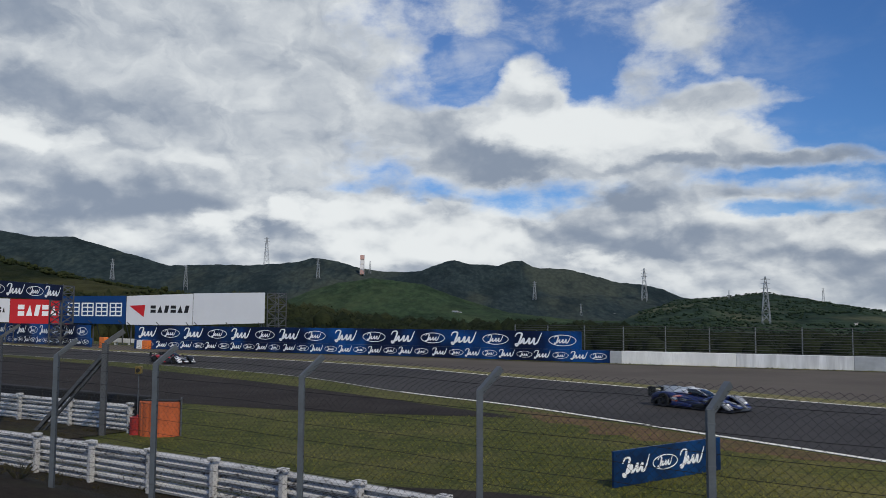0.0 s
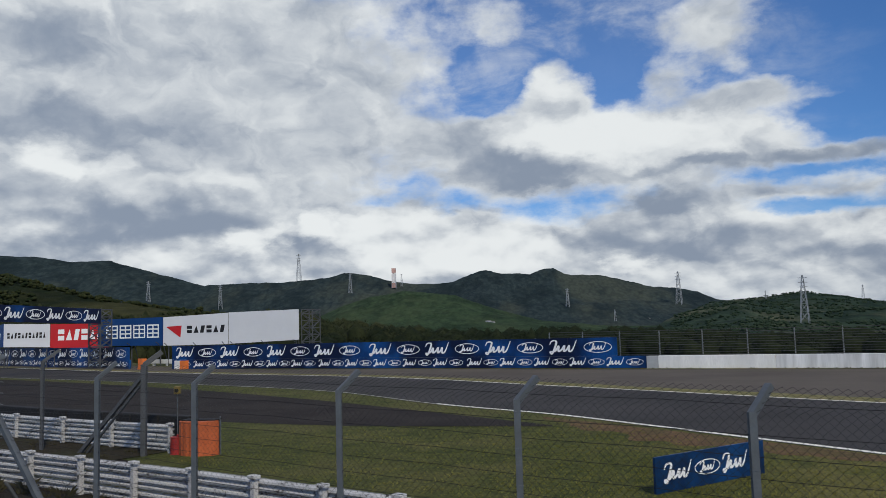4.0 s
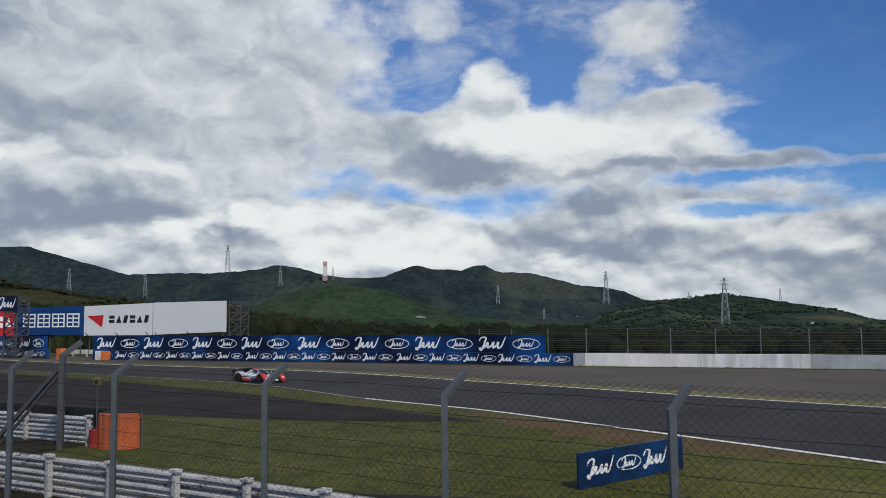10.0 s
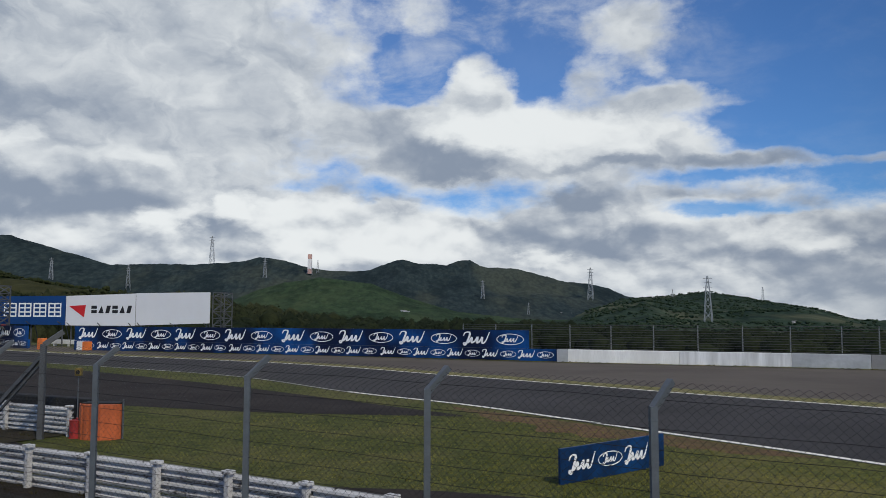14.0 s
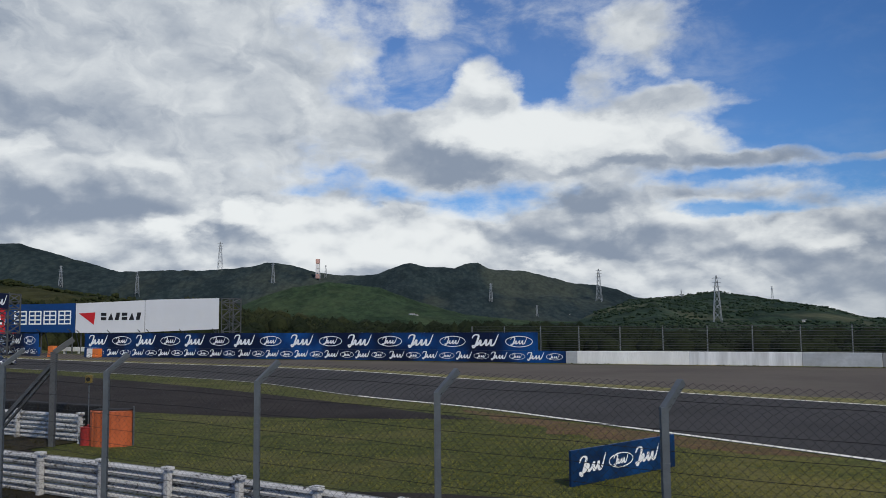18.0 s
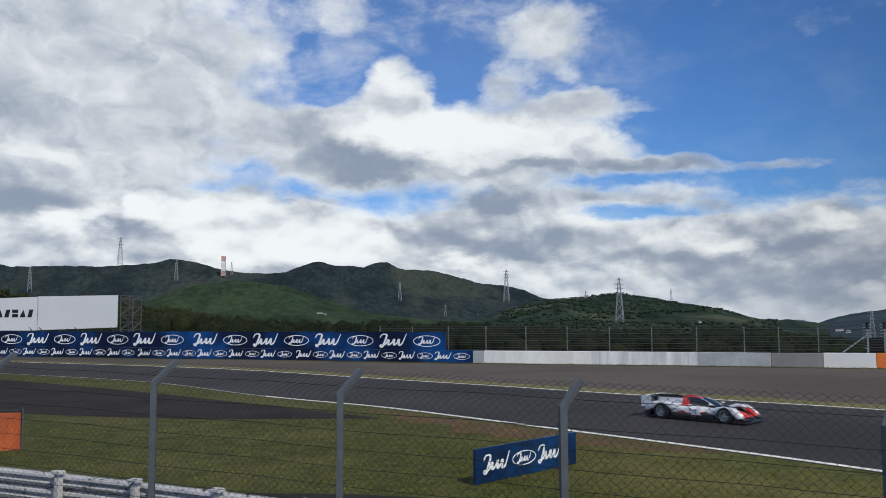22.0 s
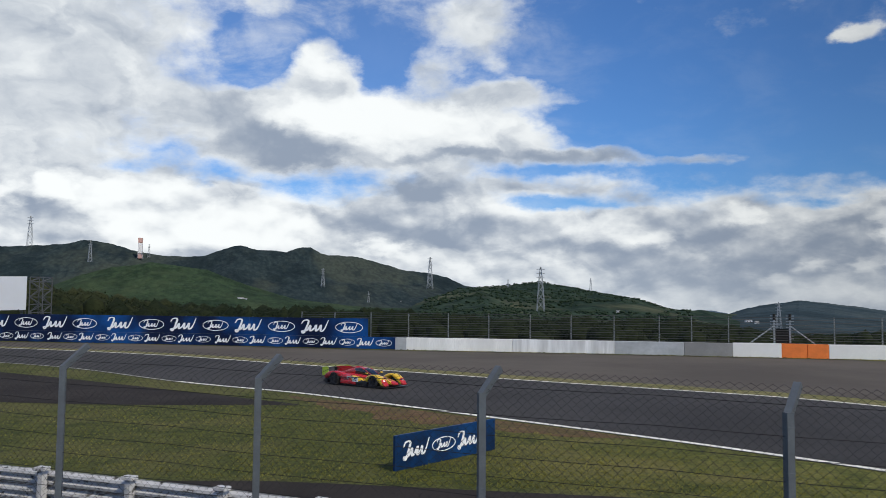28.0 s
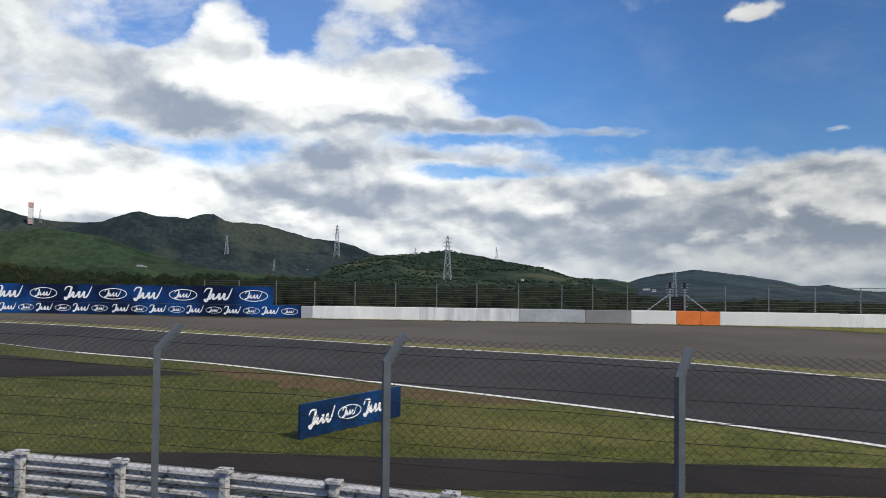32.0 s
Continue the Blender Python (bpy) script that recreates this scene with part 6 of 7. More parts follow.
def wheel(parent, x, y, r, w, rim):
    bm = bmesh.new()
    n = 26
    prof = [(-w / 2, r * 0.68), (-w / 2, r * 0.94), (-w / 2 + 0.03, r), (w / 2 - 0.03, r), (w / 2, r * 0.94), (w / 2, r * 0.68)]
    rows = []
    for yy, rr in prof:
        rows.append([bm.verts.new((rr * math.cos(2 * math.pi * i / n), yy, rr * math.sin(2 * math.pi * i / n))) for i in range(n)])
    for a, b in zip(rows, rows[1:]):
        for i in range(n):
            bm.faces.new((a[i], a[(i + 1) % n], b[(i + 1) % n], b[i]))
    hub = part("wheel", bm, RUBBER, parent, "slick black racing tyre")
    hub.matrix_basis = pose(x, y, r)
    s = -1 if y < 0 else 1
    bm = bmesh.new()
    hoop_xz(bm, r * 0.70, r * 0.60, s * w * 0.42)
    for i in range(10):
        a = 2 * math.pi * i / 10
        bar(bm, (0.05 * math.cos(a), s * w * 0.40, 0.05 * math.sin(a)), (r * 0.62 * math.cos(a + 0.1), s * w * 0.42, r * 0.62 * math.sin(a + 0.1)), 0.022, 4)
    bar(bm, (0, s * w * 0.3, 0), (0, s * w * 0.46, 0), 0.06, 12)
    part("rim", bm, rim, hub)
    bm = bmesh.new()
    bar(bm, (0, -w * 0.1, 0), (0, w * 0.1, 0), r * 0.58, 20)
    part("brake", bm, RUBBER, hub)
    return hub


def hoop_xz(bm, r0, r1, y, n=24):
    a = [bm.verts.new((r0 * math.cos(2 * math.pi * i / n), y, r0 * math.sin(2 * math.pi * i / n))) for i in range(n)]
    b = [bm.verts.new((r1 * math.cos(2 * math.pi * i / n), y - math.copysign(0.03, y), r1 * math.sin(2 * math.pi * i / n))) for i in range(n)]
    for i in range(n):
        bm.faces.new((a[i], a[(i + 1) % n], b[(i + 1) % n], b[i]))


def digits(text, size, mat, parent, m):
    """Race number in the built-in font, as a thin mesh."""
    cu = bpy.data.curves.new("race_number", "FONT")
    cu.body, cu.size, cu.extrude, cu.align_x, cu.align_y = text, size, 0.004, "CENTER", "CENTER"
    tmp = bpy.data.objects.new("race_number", cu)
    me = bpy.data.meshes.new_from_object(tmp)
    bpy.data.objects.remove(tmp)
    me.materials.clear()
    me.materials.append(mat)
    ob = new("race_number", me)
    ob.parent = parent
    ob.matrix_basis = m
    return ob


PAINTS = {}


def paint(rgb):
    """Glossy lacquer; a pair of colours gives a livery of sharp-edged patches."""
    if isinstance(rgb, bpy.types.Material):
        return rgb
    if rgb in PAINTS:
        return PAINTS[rgb]
    if len(rgb) == 3:
        PAINTS[rgb] = material("car paint", rgb, 0.28, 0.0, vary=0.06, scale=2.0, fine=14, bump=0.0, coat=0.5)
        return PAINTS[rgb]
    one, two, share, size = rgb
    m = bpy.data.materials.new("race livery")
    m.use_nodes = True
    g = Nodes(m.node_tree)
    co = g.add("ShaderNodeTexCoord").outputs["Object"]
    n = g.add("ShaderNodeTexVoronoi", Vector=g.vec("MULTIPLY", co, (0.7, 1.0, 1.5)), Scale=size).outputs["Color"]
    v = g.add("ShaderNodeSeparateXYZ", Vector=n).outputs[0]
    col = g.mix(g.range(v, share - 0.01, share + 0.01, 1.0, 0.0), one, two)
    s = g.add("ShaderNodeBsdfPrincipled", Base_Color=col, Roughness=0.28)
    s.inputs["Coat Weight"].default_value = 0.5
    g.add("ShaderNodeOutputMaterial", Surface=s.outputs[0])
    PAINTS[rgb] = m
    return m


def livery(base, bands):
    """A paint scheme of straight-edged colour fields: each band covers where ax*x + ay*|y| + az*z + off is above 0."""
    m = bpy.data.materials.new("race livery")
    m.use_nodes = True
    g = Nodes(m.node_tree)
    co = g.add("ShaderNodeSeparateXYZ", Vector=g.add("ShaderNodeTexCoord").outputs["Object"]).outputs
    col = g.mix(0.0, base, base)
    for ax, ay, az, off, rgb in bands:
        v = g.math("ADD", g.math("MULTIPLY", co[0], ax), g.math("ADD", g.math("MULTIPLY", g.math("ABSOLUTE", co[1]), ay), g.math("MULTIPLY", co[2], az)))
        col = g.mix(g.range(v, -off - 0.004, -off + 0.004), col, rgb)
    s = g.add("ShaderNodeBsdfPrincipled", Base_Color=col, Roughness=0.28)
    s.inputs["Coat Weight"].default_value = 0.5
    g.add("ShaderNodeOutputMaterial", Surface=s.outputs[0])
    return m


def stickers(root, rnd, colours, y, x0, x1, z0, z1, n=7):
    """Small plain sponsor plates on both flanks."""
    for i in range(n):
        x, z = rnd.uniform(x0, x1), rnd.uniform(z0, z1)
        w, h = rnd.uniform(0.06, 0.2), rnd.uniform(0.025, 0.06)
        for s in (-1, 1):
            slab("sticker", x - w, s * y - 0.004, z - h, x + w, s * y + 0.004, z + h, paint(colours[i % len(colours)]), root, bevel=0.0)


CARBON = material("black carbon fibre", (0.012, 0.012, 0.014), 0.4, vary=0.2, scale=6, fine=80, bump=0.03)
SCREEN = material("tinted race glass", (0.012, 0.016, 0.022), 0.06, vary=0.1, bump=0, coat=0.6)
RIM_DARK = material("dark grey wheel alloy", (0.06, 0.06, 0.065), 0.35, 0.8, vary=0.1, bump=0)
RIM_PALE = material("silver wheel alloy", (0.45, 0.46, 0.48), 0.35, 0.8, vary=0.1, bump=0)


def lamp_lens(rgb, power):
    m = bpy.data.materials.new("lit headlamp")
    m.use_nodes = True
    g = Nodes(m.node_tree)
    s = g.add("ShaderNodeBsdfPrincipled", Base_Color=(*rgb, 1), Roughness=0.15, Emission_Color=(*rgb, 1), Emission_Strength=power)
    g.add("ShaderNodeOutputMaterial", Surface=s.outputs[0])
    return m


LAMP_WHITE, LAMP_YELLOW = lamp_lens((1.0, 0.97, 0.9), 0.5), lamp_lens((0.95, 0.85, 0.1), 0.5)


def dark_car(c):
    if isinstance(c, bpy.types.Material):
        return True
    c = c[0] if len(c) == 4 else c
    return c[0] < 0.5 or c[1] < 0.5


def prototype(label, main, second, accent, wing, nose, number="", rim=RIM_DARK, lamp=LAMP_WHITE, fin=None, roof=None):
    """A closed-cockpit endurance prototype; x is ahead, z up, the origin on the ground under its middle."""
    root = tagged(new("prototype_race_car"), label, "race car", "race cars")
    rnd = random.Random(len(label) * 7 + len(number))
    P, S, A, W, N = (paint(c) for c in (main, second, accent, wing, nose))
    slab("floor", -2.2, -0.92, 0.05, 1.95, 0.92, 0.10, CARBON, root)
    slab("splitter", 1.70, -0.95, 0.05, 2.42, 0.95, 0.08, CARBON, root, bevel=0.012)
    shell("tub", [(2.22, 0.20, 0.15, 0.26), (1.95, 0.26, 0.15, 0.38), (1.2, 0.30, 0.15, 0.52), (0.6, 0.40, 0.13, 0.60), (0.0, 0.52, 0.13, 0.66), (-0.8, 0.56, 0.13, 0.68), (-1.6, 0.50, 0.16, 0.62), (-2.2, 0.44, 0.24, 0.50)], P, root)
    shell("nose", [(2.34, 0.17, 0.17, 0.24), (2.0, 0.25, 0.17, 0.38), (1.5, 0.31, 0.22, 0.49), (1.0, 0.34, 0.28, 0.57)], N, root, grow=0.012)
    for s in (-1, 1):
        shell("front_fender", [(2.30, 0.17, 0.13, 0.22), (2.08, 0.21, 0.15, 0.45), (1.78, 0.215, 0.38, 0.66), (1.45, 0.215, 0.60, 0.735), (1.12, 0.21, 0.40, 0.69), (0.80, 0.15, 0.22, 0.54)], N, root, cy=s * 0.735)
        slab("fender_louvre", 1.36, s * 0.735 - 0.12, 0.722, 1.60, s * 0.735 + 0.12, 0.742, CARBON, root, bevel=0.006)
        slab("fender_mouth", 2.12, s * 0.735 - 0.13, 0.14, 2.27, s * 0.735 + 0.13, 0.23, CARBON, root, bevel=0.02)
        shell("bargeboard", [(0.98, 0.03, 0.10, 0.42), (0.6, 0.05, 0.10, 0.34), (0.2, 0.05, 0.10, 0.28)], CARBON, root, cy=s * 0.86)
        shell("sidepod", [(0.60, 0.10, 0.13, 0.40), (0.30, 0.17, 0.12, 0.52), (-0.1, 0.21, 0.12, 0.58), (-0.6, 0.22, 0.12, 0.63), (-1.0, 0.20, 0.14, 0.66)], S, root, cy=s * 0.73)
        shell("side_stripe", [(0.15, 0.05, 0.12, 0.24), (-0.2, 0.06, 0.12, 0.32), (-0.6, 0.06, 0.12, 0.34), (-1.02, 0.05, 0.13, 0.34)], A, root, cy=s * 0.905)
        shell("rear_fender", [(-0.80, 0.15, 0.18, 0.64), (-1.12, 0.20, 0.46, 0.75), (-1.5, 0.21, 0.62, 0.78), (-1.88, 0.20, 0.44, 0.75), (-2.28, 0.17, 0.30, 0.62)], P, root, cy=s * 0.745)
        bm = bmesh.new()
        bmesh.ops.create_uvsphere(bm, u_segments=12, v_segments=8, radius=1, matrix=Matrix.LocRotScale((2.08, s * 0.75, 0.40), None, (0.10, 0.085, 0.06)))
        part("headlight", bm, lamp, root, "lit headlamp", smooth=True)
        slab("mirror", 0.62, s * 0.60 - 0.08, 0.70, 0.72, s * 0.60 + 0.08, 0.78, S, root, bevel=0.02)
        slab("wing_endplate", -2.50, s * 0.90 - 0.012, 0.48, -2.02, s * 0.90 + 0.012, 0.97, W, root, bevel=0.004)
        slab("wing_pylon", -2.28, s * 0.16 - 0.01, 0.5, -2.08, s * 0.16 + 0.01, 0.90, CARBON, root, bevel=0.003)
        wheel(root, 1.45, s * 0.81, 0.345, 0.33, rim)
        wheel(root, -1.5, s * 0.81, 0.355, 0.34, rim)
    shell("canopy", [(0.98, 0.22, 0.50, 0.55), (0.55, 0.34, 0.56, 0.80), (0.15, 0.39, 0.60, 0.95), (-0.25, 0.38, 0.60, 0.98), (-0.55, 0.34, 0.60, 0.95)], SCREEN, root, "tinted wraparound cockpit glass")
    shell("roof", [(0.10, 0.24, 0.92, 0.965), (-0.2, 0.27, 0.94, 1.0), (-0.6, 0.24, 0.9, 0.99)], paint(roof) if roof else P, root)
    shell("engine_cover", [(-0.42, 0.37, 0.58, 0.93), (-0.75, 0.33, 0.56, 0.93), (-1.2, 0.24, 0.55, 0.82), (-1.7, 0.15, 0.5, 0.68), (-2.15, 0.09, 0.45, 0.56)], P, root)
    for s in (-1, 1):
        bm = bmesh.new()
        bar(bm, (0.75, s * 0.33, 0.66), (0.12, s * 0.30, 0.95), 0.022, 6)
        part("windscreen_pillar", bm, P, root)
    shell("air_intake", [(-0.22, 0.10, 0.96, 1.03), (-0.45, 0.13, 0.95, 1.06), (-0.85, 0.10, 0.90, 1.00)], paint(roof) if roof else A, root)
    slab("intake_mouth", -0.235, -0.08, 0.965, -0.215, 0.08, 1.025, CARBON, root, bevel=0.0)
    if fin is not None:
        bm = bmesh.new()
        bm2 = [(-0.6, 0.92), (-2.1, 0.55), (-2.32, 0.97), (-1.2, 1.03)]
        lo = [bm.verts.new((x, -0.012, z)) for x, z in bm2]
        hi = [bm.verts.new((x, 0.012, z)) for x, z in bm2]
        bm.faces.new(lo)
        bm.faces.new(list(reversed(hi)))
        for i in range(4):
            bm.faces.new((lo[i], lo[(i + 1) % 4], hi[(i + 1) % 4], hi[i]))
        part("shark_fin", bm, paint(fin), root)
    slab("rear_wing", -2.46, -0.89, 0.90, -2.12, 0.89, 0.93, CARBON, root, bevel=0.008)
    slab("wing_flap", -2.52, -0.88, 0.95, -2.40, 0.88, 0.97, W, root, bevel=0.006)
    slab("diffuser", -2.40, -0.86, 0.10, -2.1, 0.86, 0.32, CARBON, root, bevel=0.03)
    slab("engine_bay", -2.2, -0.84, 0.30, -2.0, 0.84, 0.50, CARBON, root, bevel=0.03)
    for s in (-1, 1):
        slab("tail_light", -2.31, s * 0.72 - 0.09, 0.50, -2.27, s * 0.72 + 0.09, 0.57, TAIL_RED, root, bevel=0.005)
        bm = bmesh.new()
        bar(bm, (-0.1, s * 0.2, 0.98), (-0.1, s * 0.22, 1.12), 0.008, 5)
        part("aerial", bm, CARBON, root)
    dark = dark_car(second)
    stickers(root, rnd, (WHITE_P if dark else BLACK_P, accent if isinstance(accent, tuple) and len(accent) == 3 else RED_P, BLACK_P if not dark else SILVER_P), 0.952, -0.85, 0.1, 0.38, 0.54, 6)
    if number:
        slab("number_panel", -0.05, -0.962, 0.28, 0.36, -0.935, 0.54, paint(WHITE_P) if dark_car(main) else A, root, bevel=0.004)
        digits(number, 0.24, paint(BLACK_P) if dark_car(main) else paint(WHITE_P), root, pose(0.155, -0.966, 0.41, 90))
    return root


def grand_tourer(label, main, second, accent, roof, wing, number="", rim=RIM_DARK, lamp=LAMP_WHITE, low=1.2, stripe=None, plate_x=-0.17):
    """A racing coupe on wide arches with a tall rear wing."""
    root = tagged(new("gt_race_car"), label, "race car", "race cars")
    P, S, A, R, W = (paint(c) for c in (main, second, accent, roof, wing))
    k = low / 1.2
    slab("floor", -2.2, -0.94, 0.07, 2.1, 0.94, 0.13, CARBON, root)
    slab("splitter", 1.9, -0.98, 0.06, 2.44, 0.98, 0.095, CARBON, root, bevel=0.012)
    shell("nose", [(2.34, 0.66, 0.16, 0.44), (2.15, 0.82, 0.14, 0.56), (1.75, 0.90, 0.36, 0.68), (1.35, 0.93, 0.62, 0.76), (0.95, 0.93, 0.34, 0.80), (0.7, 0.92, 0.16, 0.82)], P, root, soft=0.25, n=20)
    shell("cabin_side", [(0.78, 0.93, 0.13, 0.81), (0.2, 0.94, 0.13, 0.84), (-0.4, 0.95, 0.13, 0.86), (-0.9, 0.95, 0.14, 0.88)], S, root, soft=0.2, n=20)
    shell("tail", [(-0.82, 0.95, 0.16, 0.88), (-1.1, 0.96, 0.44, 0.91), (-1.42, 0.97, 0.66, 0.92), (-1.8, 0.96, 0.45, 0.90), (-2.2, 0.92, 0.24, 0.86), (-2.36, 0.84, 0.34, 0.80)], A, root, soft=0.25, n=20)
    shell("glasshouse", [(1.05, 0.58, 0.76, 0.80), (0.6, 0.66, 0.78, 0.98 * k), (0.1, 0.64, 0.78, 1.16 * k), (-0.5, 0.60, 0.80, 1.18 * k), (-1.1, 0.54, 0.82, 1.06 * k), (-1.7, 0.46, 0.84, 0.93)], SCREEN, root, "tinted glasshouse", soft=0.3, n=20)
    shell("roof", [(0.2, 0.56, 1.06 * k, 1.15 * k), (-0.1, 0.60, 1.10 * k, 1.20 * k), (-0.55, 0.57, 1.12 * k, 1.21 * k), (-1.1, 0.50, 0.98 * k, 1.09 * k), (-1.75, 0.42, 0.85, 0.95)], R, root, soft=0.4)
    for s in (-1, 1):
        bm = bmesh.new()
        bar(bm, (1.0, s * 0.60, 0.80), (0.18, s * 0.60, 1.13 * k), 0.045, 6)
        part("windscreen_pillar", bm, R, root)
        bm = bmesh.new()
        bar(bm, (-0.62, s * 0.66, 0.86), (-0.75, s * 0.56, 1.14 * k), 0.07, 6)
        bar(bm, (-0.75, s * 0.56, 1.14 * k), (-1.7, s * 0.50, 0.9), 0.07, 6)
        part("rear_pillar", bm, A, root)
        shell("wheel_arch", [(1.85, 0.05, 0.30, 0.62), (1.6, 0.07, 0.60, 0.76), (1.35, 0.07, 0.70, 0.80), (1.1, 0.07, 0.60, 0.77), (0.85, 0.05, 0.28, 0.62)], P, root, cy=s * 0.93)
        shell("wheel_arch", [(-0.85, 0.05, 0.30, 0.70), (-1.1, 0.08, 0.62, 0.86), (-1.4, 0.08, 0.73, 0.89), (-1.7, 0.08, 0.62, 0.86), (-1.95, 0.05, 0.3, 0.70)], A, root, cy=s * 0.94)
        slab("side_skirt", -0.95, s * 0.99 - 0.03, 0.08, 0.9, s * 0.99 + 0.03, 0.2, CARBON, root, bevel=0.01)
        shell("door_panel", [(0.6, 0.012, 0.24, 0.76), (0.0, 0.014, 0.24, 0.8), (-0.5, 0.012, 0.24, 0.8)], S, root, cy=s * 0.953)
        bm = bmesh.new()
        bmesh.ops.create_uvsphere(bm, u_segments=12, v_segments=8, radius=1, matrix=Matrix.LocRotScale((2.04, s * 0.68, 0.565), None, (0.16, 0.10, 0.055)))
        part("headlight", bm, lamp, root, "lit headlamp", smooth=True)
        slab("mirror", 0.62, s * 0.92 - 0.1, 0.90, 0.74, s * 0.92 + 0.1, 1.0, A, root, bevel=0.025)
        slab("wing_endplate", -2.5, s * 0.92 - 0.012, 1.10, -2.10, s * 0.92 + 0.012, 1.26, W, root, bevel=0.004)
        slab("wing_pylon", -2.3, s * 0.36 - 0.012, 0.8, -2.1, s * 0.36 + 0.012, 1.18, CARBON, root, bevel=0.003)
        wheel(root, 1.35, s * 0.845, 0.345, 0.31, rim)
        wheel(root, -1.4, s * 0.845, 0.355, 0.33, rim)
    slab("rear_wing", -2.46, -0.91, 1.18, -2.1, 0.91, 1.215, W, root, bevel=0.008)
    slab("grille", 2.28, -0.62, 0.15, 2.37, 0.62, 0.31, CARBON, root, bevel=0.02)
    for s in (-1, 1):
        slab("bonnet_vent", 1.28, s * 0.45 - 0.16, 0.762, 1.52, s * 0.45 + 0.16, 0.775, CARBON, root, bevel=0.004)
        slab("side_intake", -0.82, s * 0.955 - 0.02, 0.50, -0.56, s * 0.955 + 0.02, 0.74, CARBON, root, bevel=0.012)
        slab("canard", 2.02, s * 0.90 - 0.1, 0.36, 2.24, s * 0.90 + 0.06, 0.375, CARBON, root, bevel=0.003)
    rnd = random.Random(len(label) * 5)
    stickers(root, rnd, (WHITE_P, BLACK_P, YELLOW_P, WHITE_P), 0.968, -0.5, 0.65, 0.24, 0.76, 8)
    shell("bonnet_stripe", [(2.2, 0.16, 0.44, 0.555), (1.75, 0.20, 0.58, 0.69), (1.35, 0.22, 0.66, 0.765), (1.0, 0.22, 0.7, 0.80)], paint(stripe) if stripe else S, root, grow=0.012)
    slab("diffuser", -2.42, -0.8, 0.12, -2.2, 0.8, 0.34, CARBON, root, bevel=0.03)
    slab("tail_light", -2.38, -0.8, 0.66, -2.34, -0.55, 0.74, TAIL_RED, root, bevel=0.005)
    if number:
        slab("number_panel", plate_x - 0.25, -0.978, 0.36, plate_x + 0.25, -0.955, 0.70, paint((0.72, 0.72, 0.72)), root, bevel=0.004)
        digits(number, 0.30, paint(BLACK_P), root, pose(plate_x, -0.984, 0.53, 90))
    return root


TAIL_RED = material("red lamp lens", (0.4, 0.01, 0.01), 0.2, vary=0.05, bump=0)
WHITE_P, BLACK_P, RED_P, NAVY_P = (0.78, 0.79, 0.80), (0.014, 0.014, 0.016), (0.54, 0.02, 0.025), (0.016, 0.028, 0.125)
YELLOW_P, LIME_P, SKY_P, SILVER_P, ORANGE_P = (0.80, 0.52, 0.03), (0.42, 0.55, 0.05), (0.20, 0.55, 0.68), (0.34, 0.35, 0.36), (0.70, 0.12, 0.03)
SCARLET_P = (0.72, 0.05, 0.03)
GREEN_P, STEEL_P, PINK_P = (0.02, 0.14, 0.06), (0.07, 0.075, 0.085), (0.45, 0.08, 0.10)
PATRIOT_SIDE = livery(NAVY_P, [(-0.42, 0, -1.0, 0.66, WHITE_P), (-0.42, 0, -1.0, 0.44, RED_P), (0.0, 0, -1.0, 0.22, WHITE_P), (-1.0, 0, 0.3, -0.62, RED_P)])
PATRIOT_NOSE = livery(NAVY_P, [(0.32, 0, -1.0, -0.16, WHITE_P), (0.2, 0, -1.0, -0.18, RED_P), (0, -1, 0, 0.62, NAVY_P), (0, -1, 0, 0.46, WHITE_P), (0, -1, 0, 0.34, NAVY_P)])
SCARLET = livery(RED_P, [(-0.35, 0, 1.0, -0.62, WHITE_P), (-0.35, 0, 1.0, -0.76, RED_P), (0.0, 0, -1.0, 0.22, BLACK_P)])
SCARLET_NOSE = livery(RED_P, [(0, -1, 0, 0.20, WHITE_P), (0, -1, 0, 0.09, RED_P), (0.3, 0, -1.0, -0.10, BLACK_P)])
PATCH_SIDE = livery(BLACK_P, [(0.5, 0, -1.0, 0.42, WHITE_P), (0.7, 0, -1.0, 0.10, (0.25, 0.42, 0.12)), (1.0, 0, 0.5, -0.72, SKY_P)])
PATCH_NOSE = livery(SKY_P, [(0.6, 0, -1.0, -0.55, BLACK_P), (1.0, 0, 0.0, -1.86, (0.05, 0.05, 0.055)), (1.0, 0, -1.0, -1.55, SKY_P), (1.0, 0, -1.0, -1.85, BLACK_P)])
PATCH_TAIL = livery(BLACK_P, [(0.4, 0, 1.0, -0.22, SILVER_P), (0.4, 0, 1.0, -0.36, BLACK_P), (-0.6, 0, -1.0, -0.45, SILVER_P)])
MOSS_SIDE = livery(STEEL_P, [(0.25, 0, -1.0, 0.52, LIME_P), (0.25, 0, -1.0, 0.34, GREEN_P)])
FIRE_SIDE = livery((0.012, 0.02, 0.08), [(-1.0, 0, 0.6, -0.85, ORANGE_P), (-1.0, 0, 0.6, -1.02, (0.5, 0.25, 0.2))])
GOLD_SIDE = livery(RED_P, [(1.0, 0, 0.5, -0.05, YELLOW_P), (0.2, 0, -1.0, 0.24, BLACK_P)])
GOLD_NOSE = livery(YELLOW_P, [(1.0, 0, 0.6, -2.32, RED_P), (0.0, -1.0, 0.0, 0.09, RED_P)])
TRICOLOUR = livery(GREEN_P, [(1.0, 0, 0, 1.75, WHITE_P), (1.0, 0, 0, 1.25, RED_P)])
RACER_SIDE = livery(WHITE_P, [(0.0, 0, -1.0, 0.42, RED_P), (0.6, 0, -1.0, 0.12, BLACK_P)])
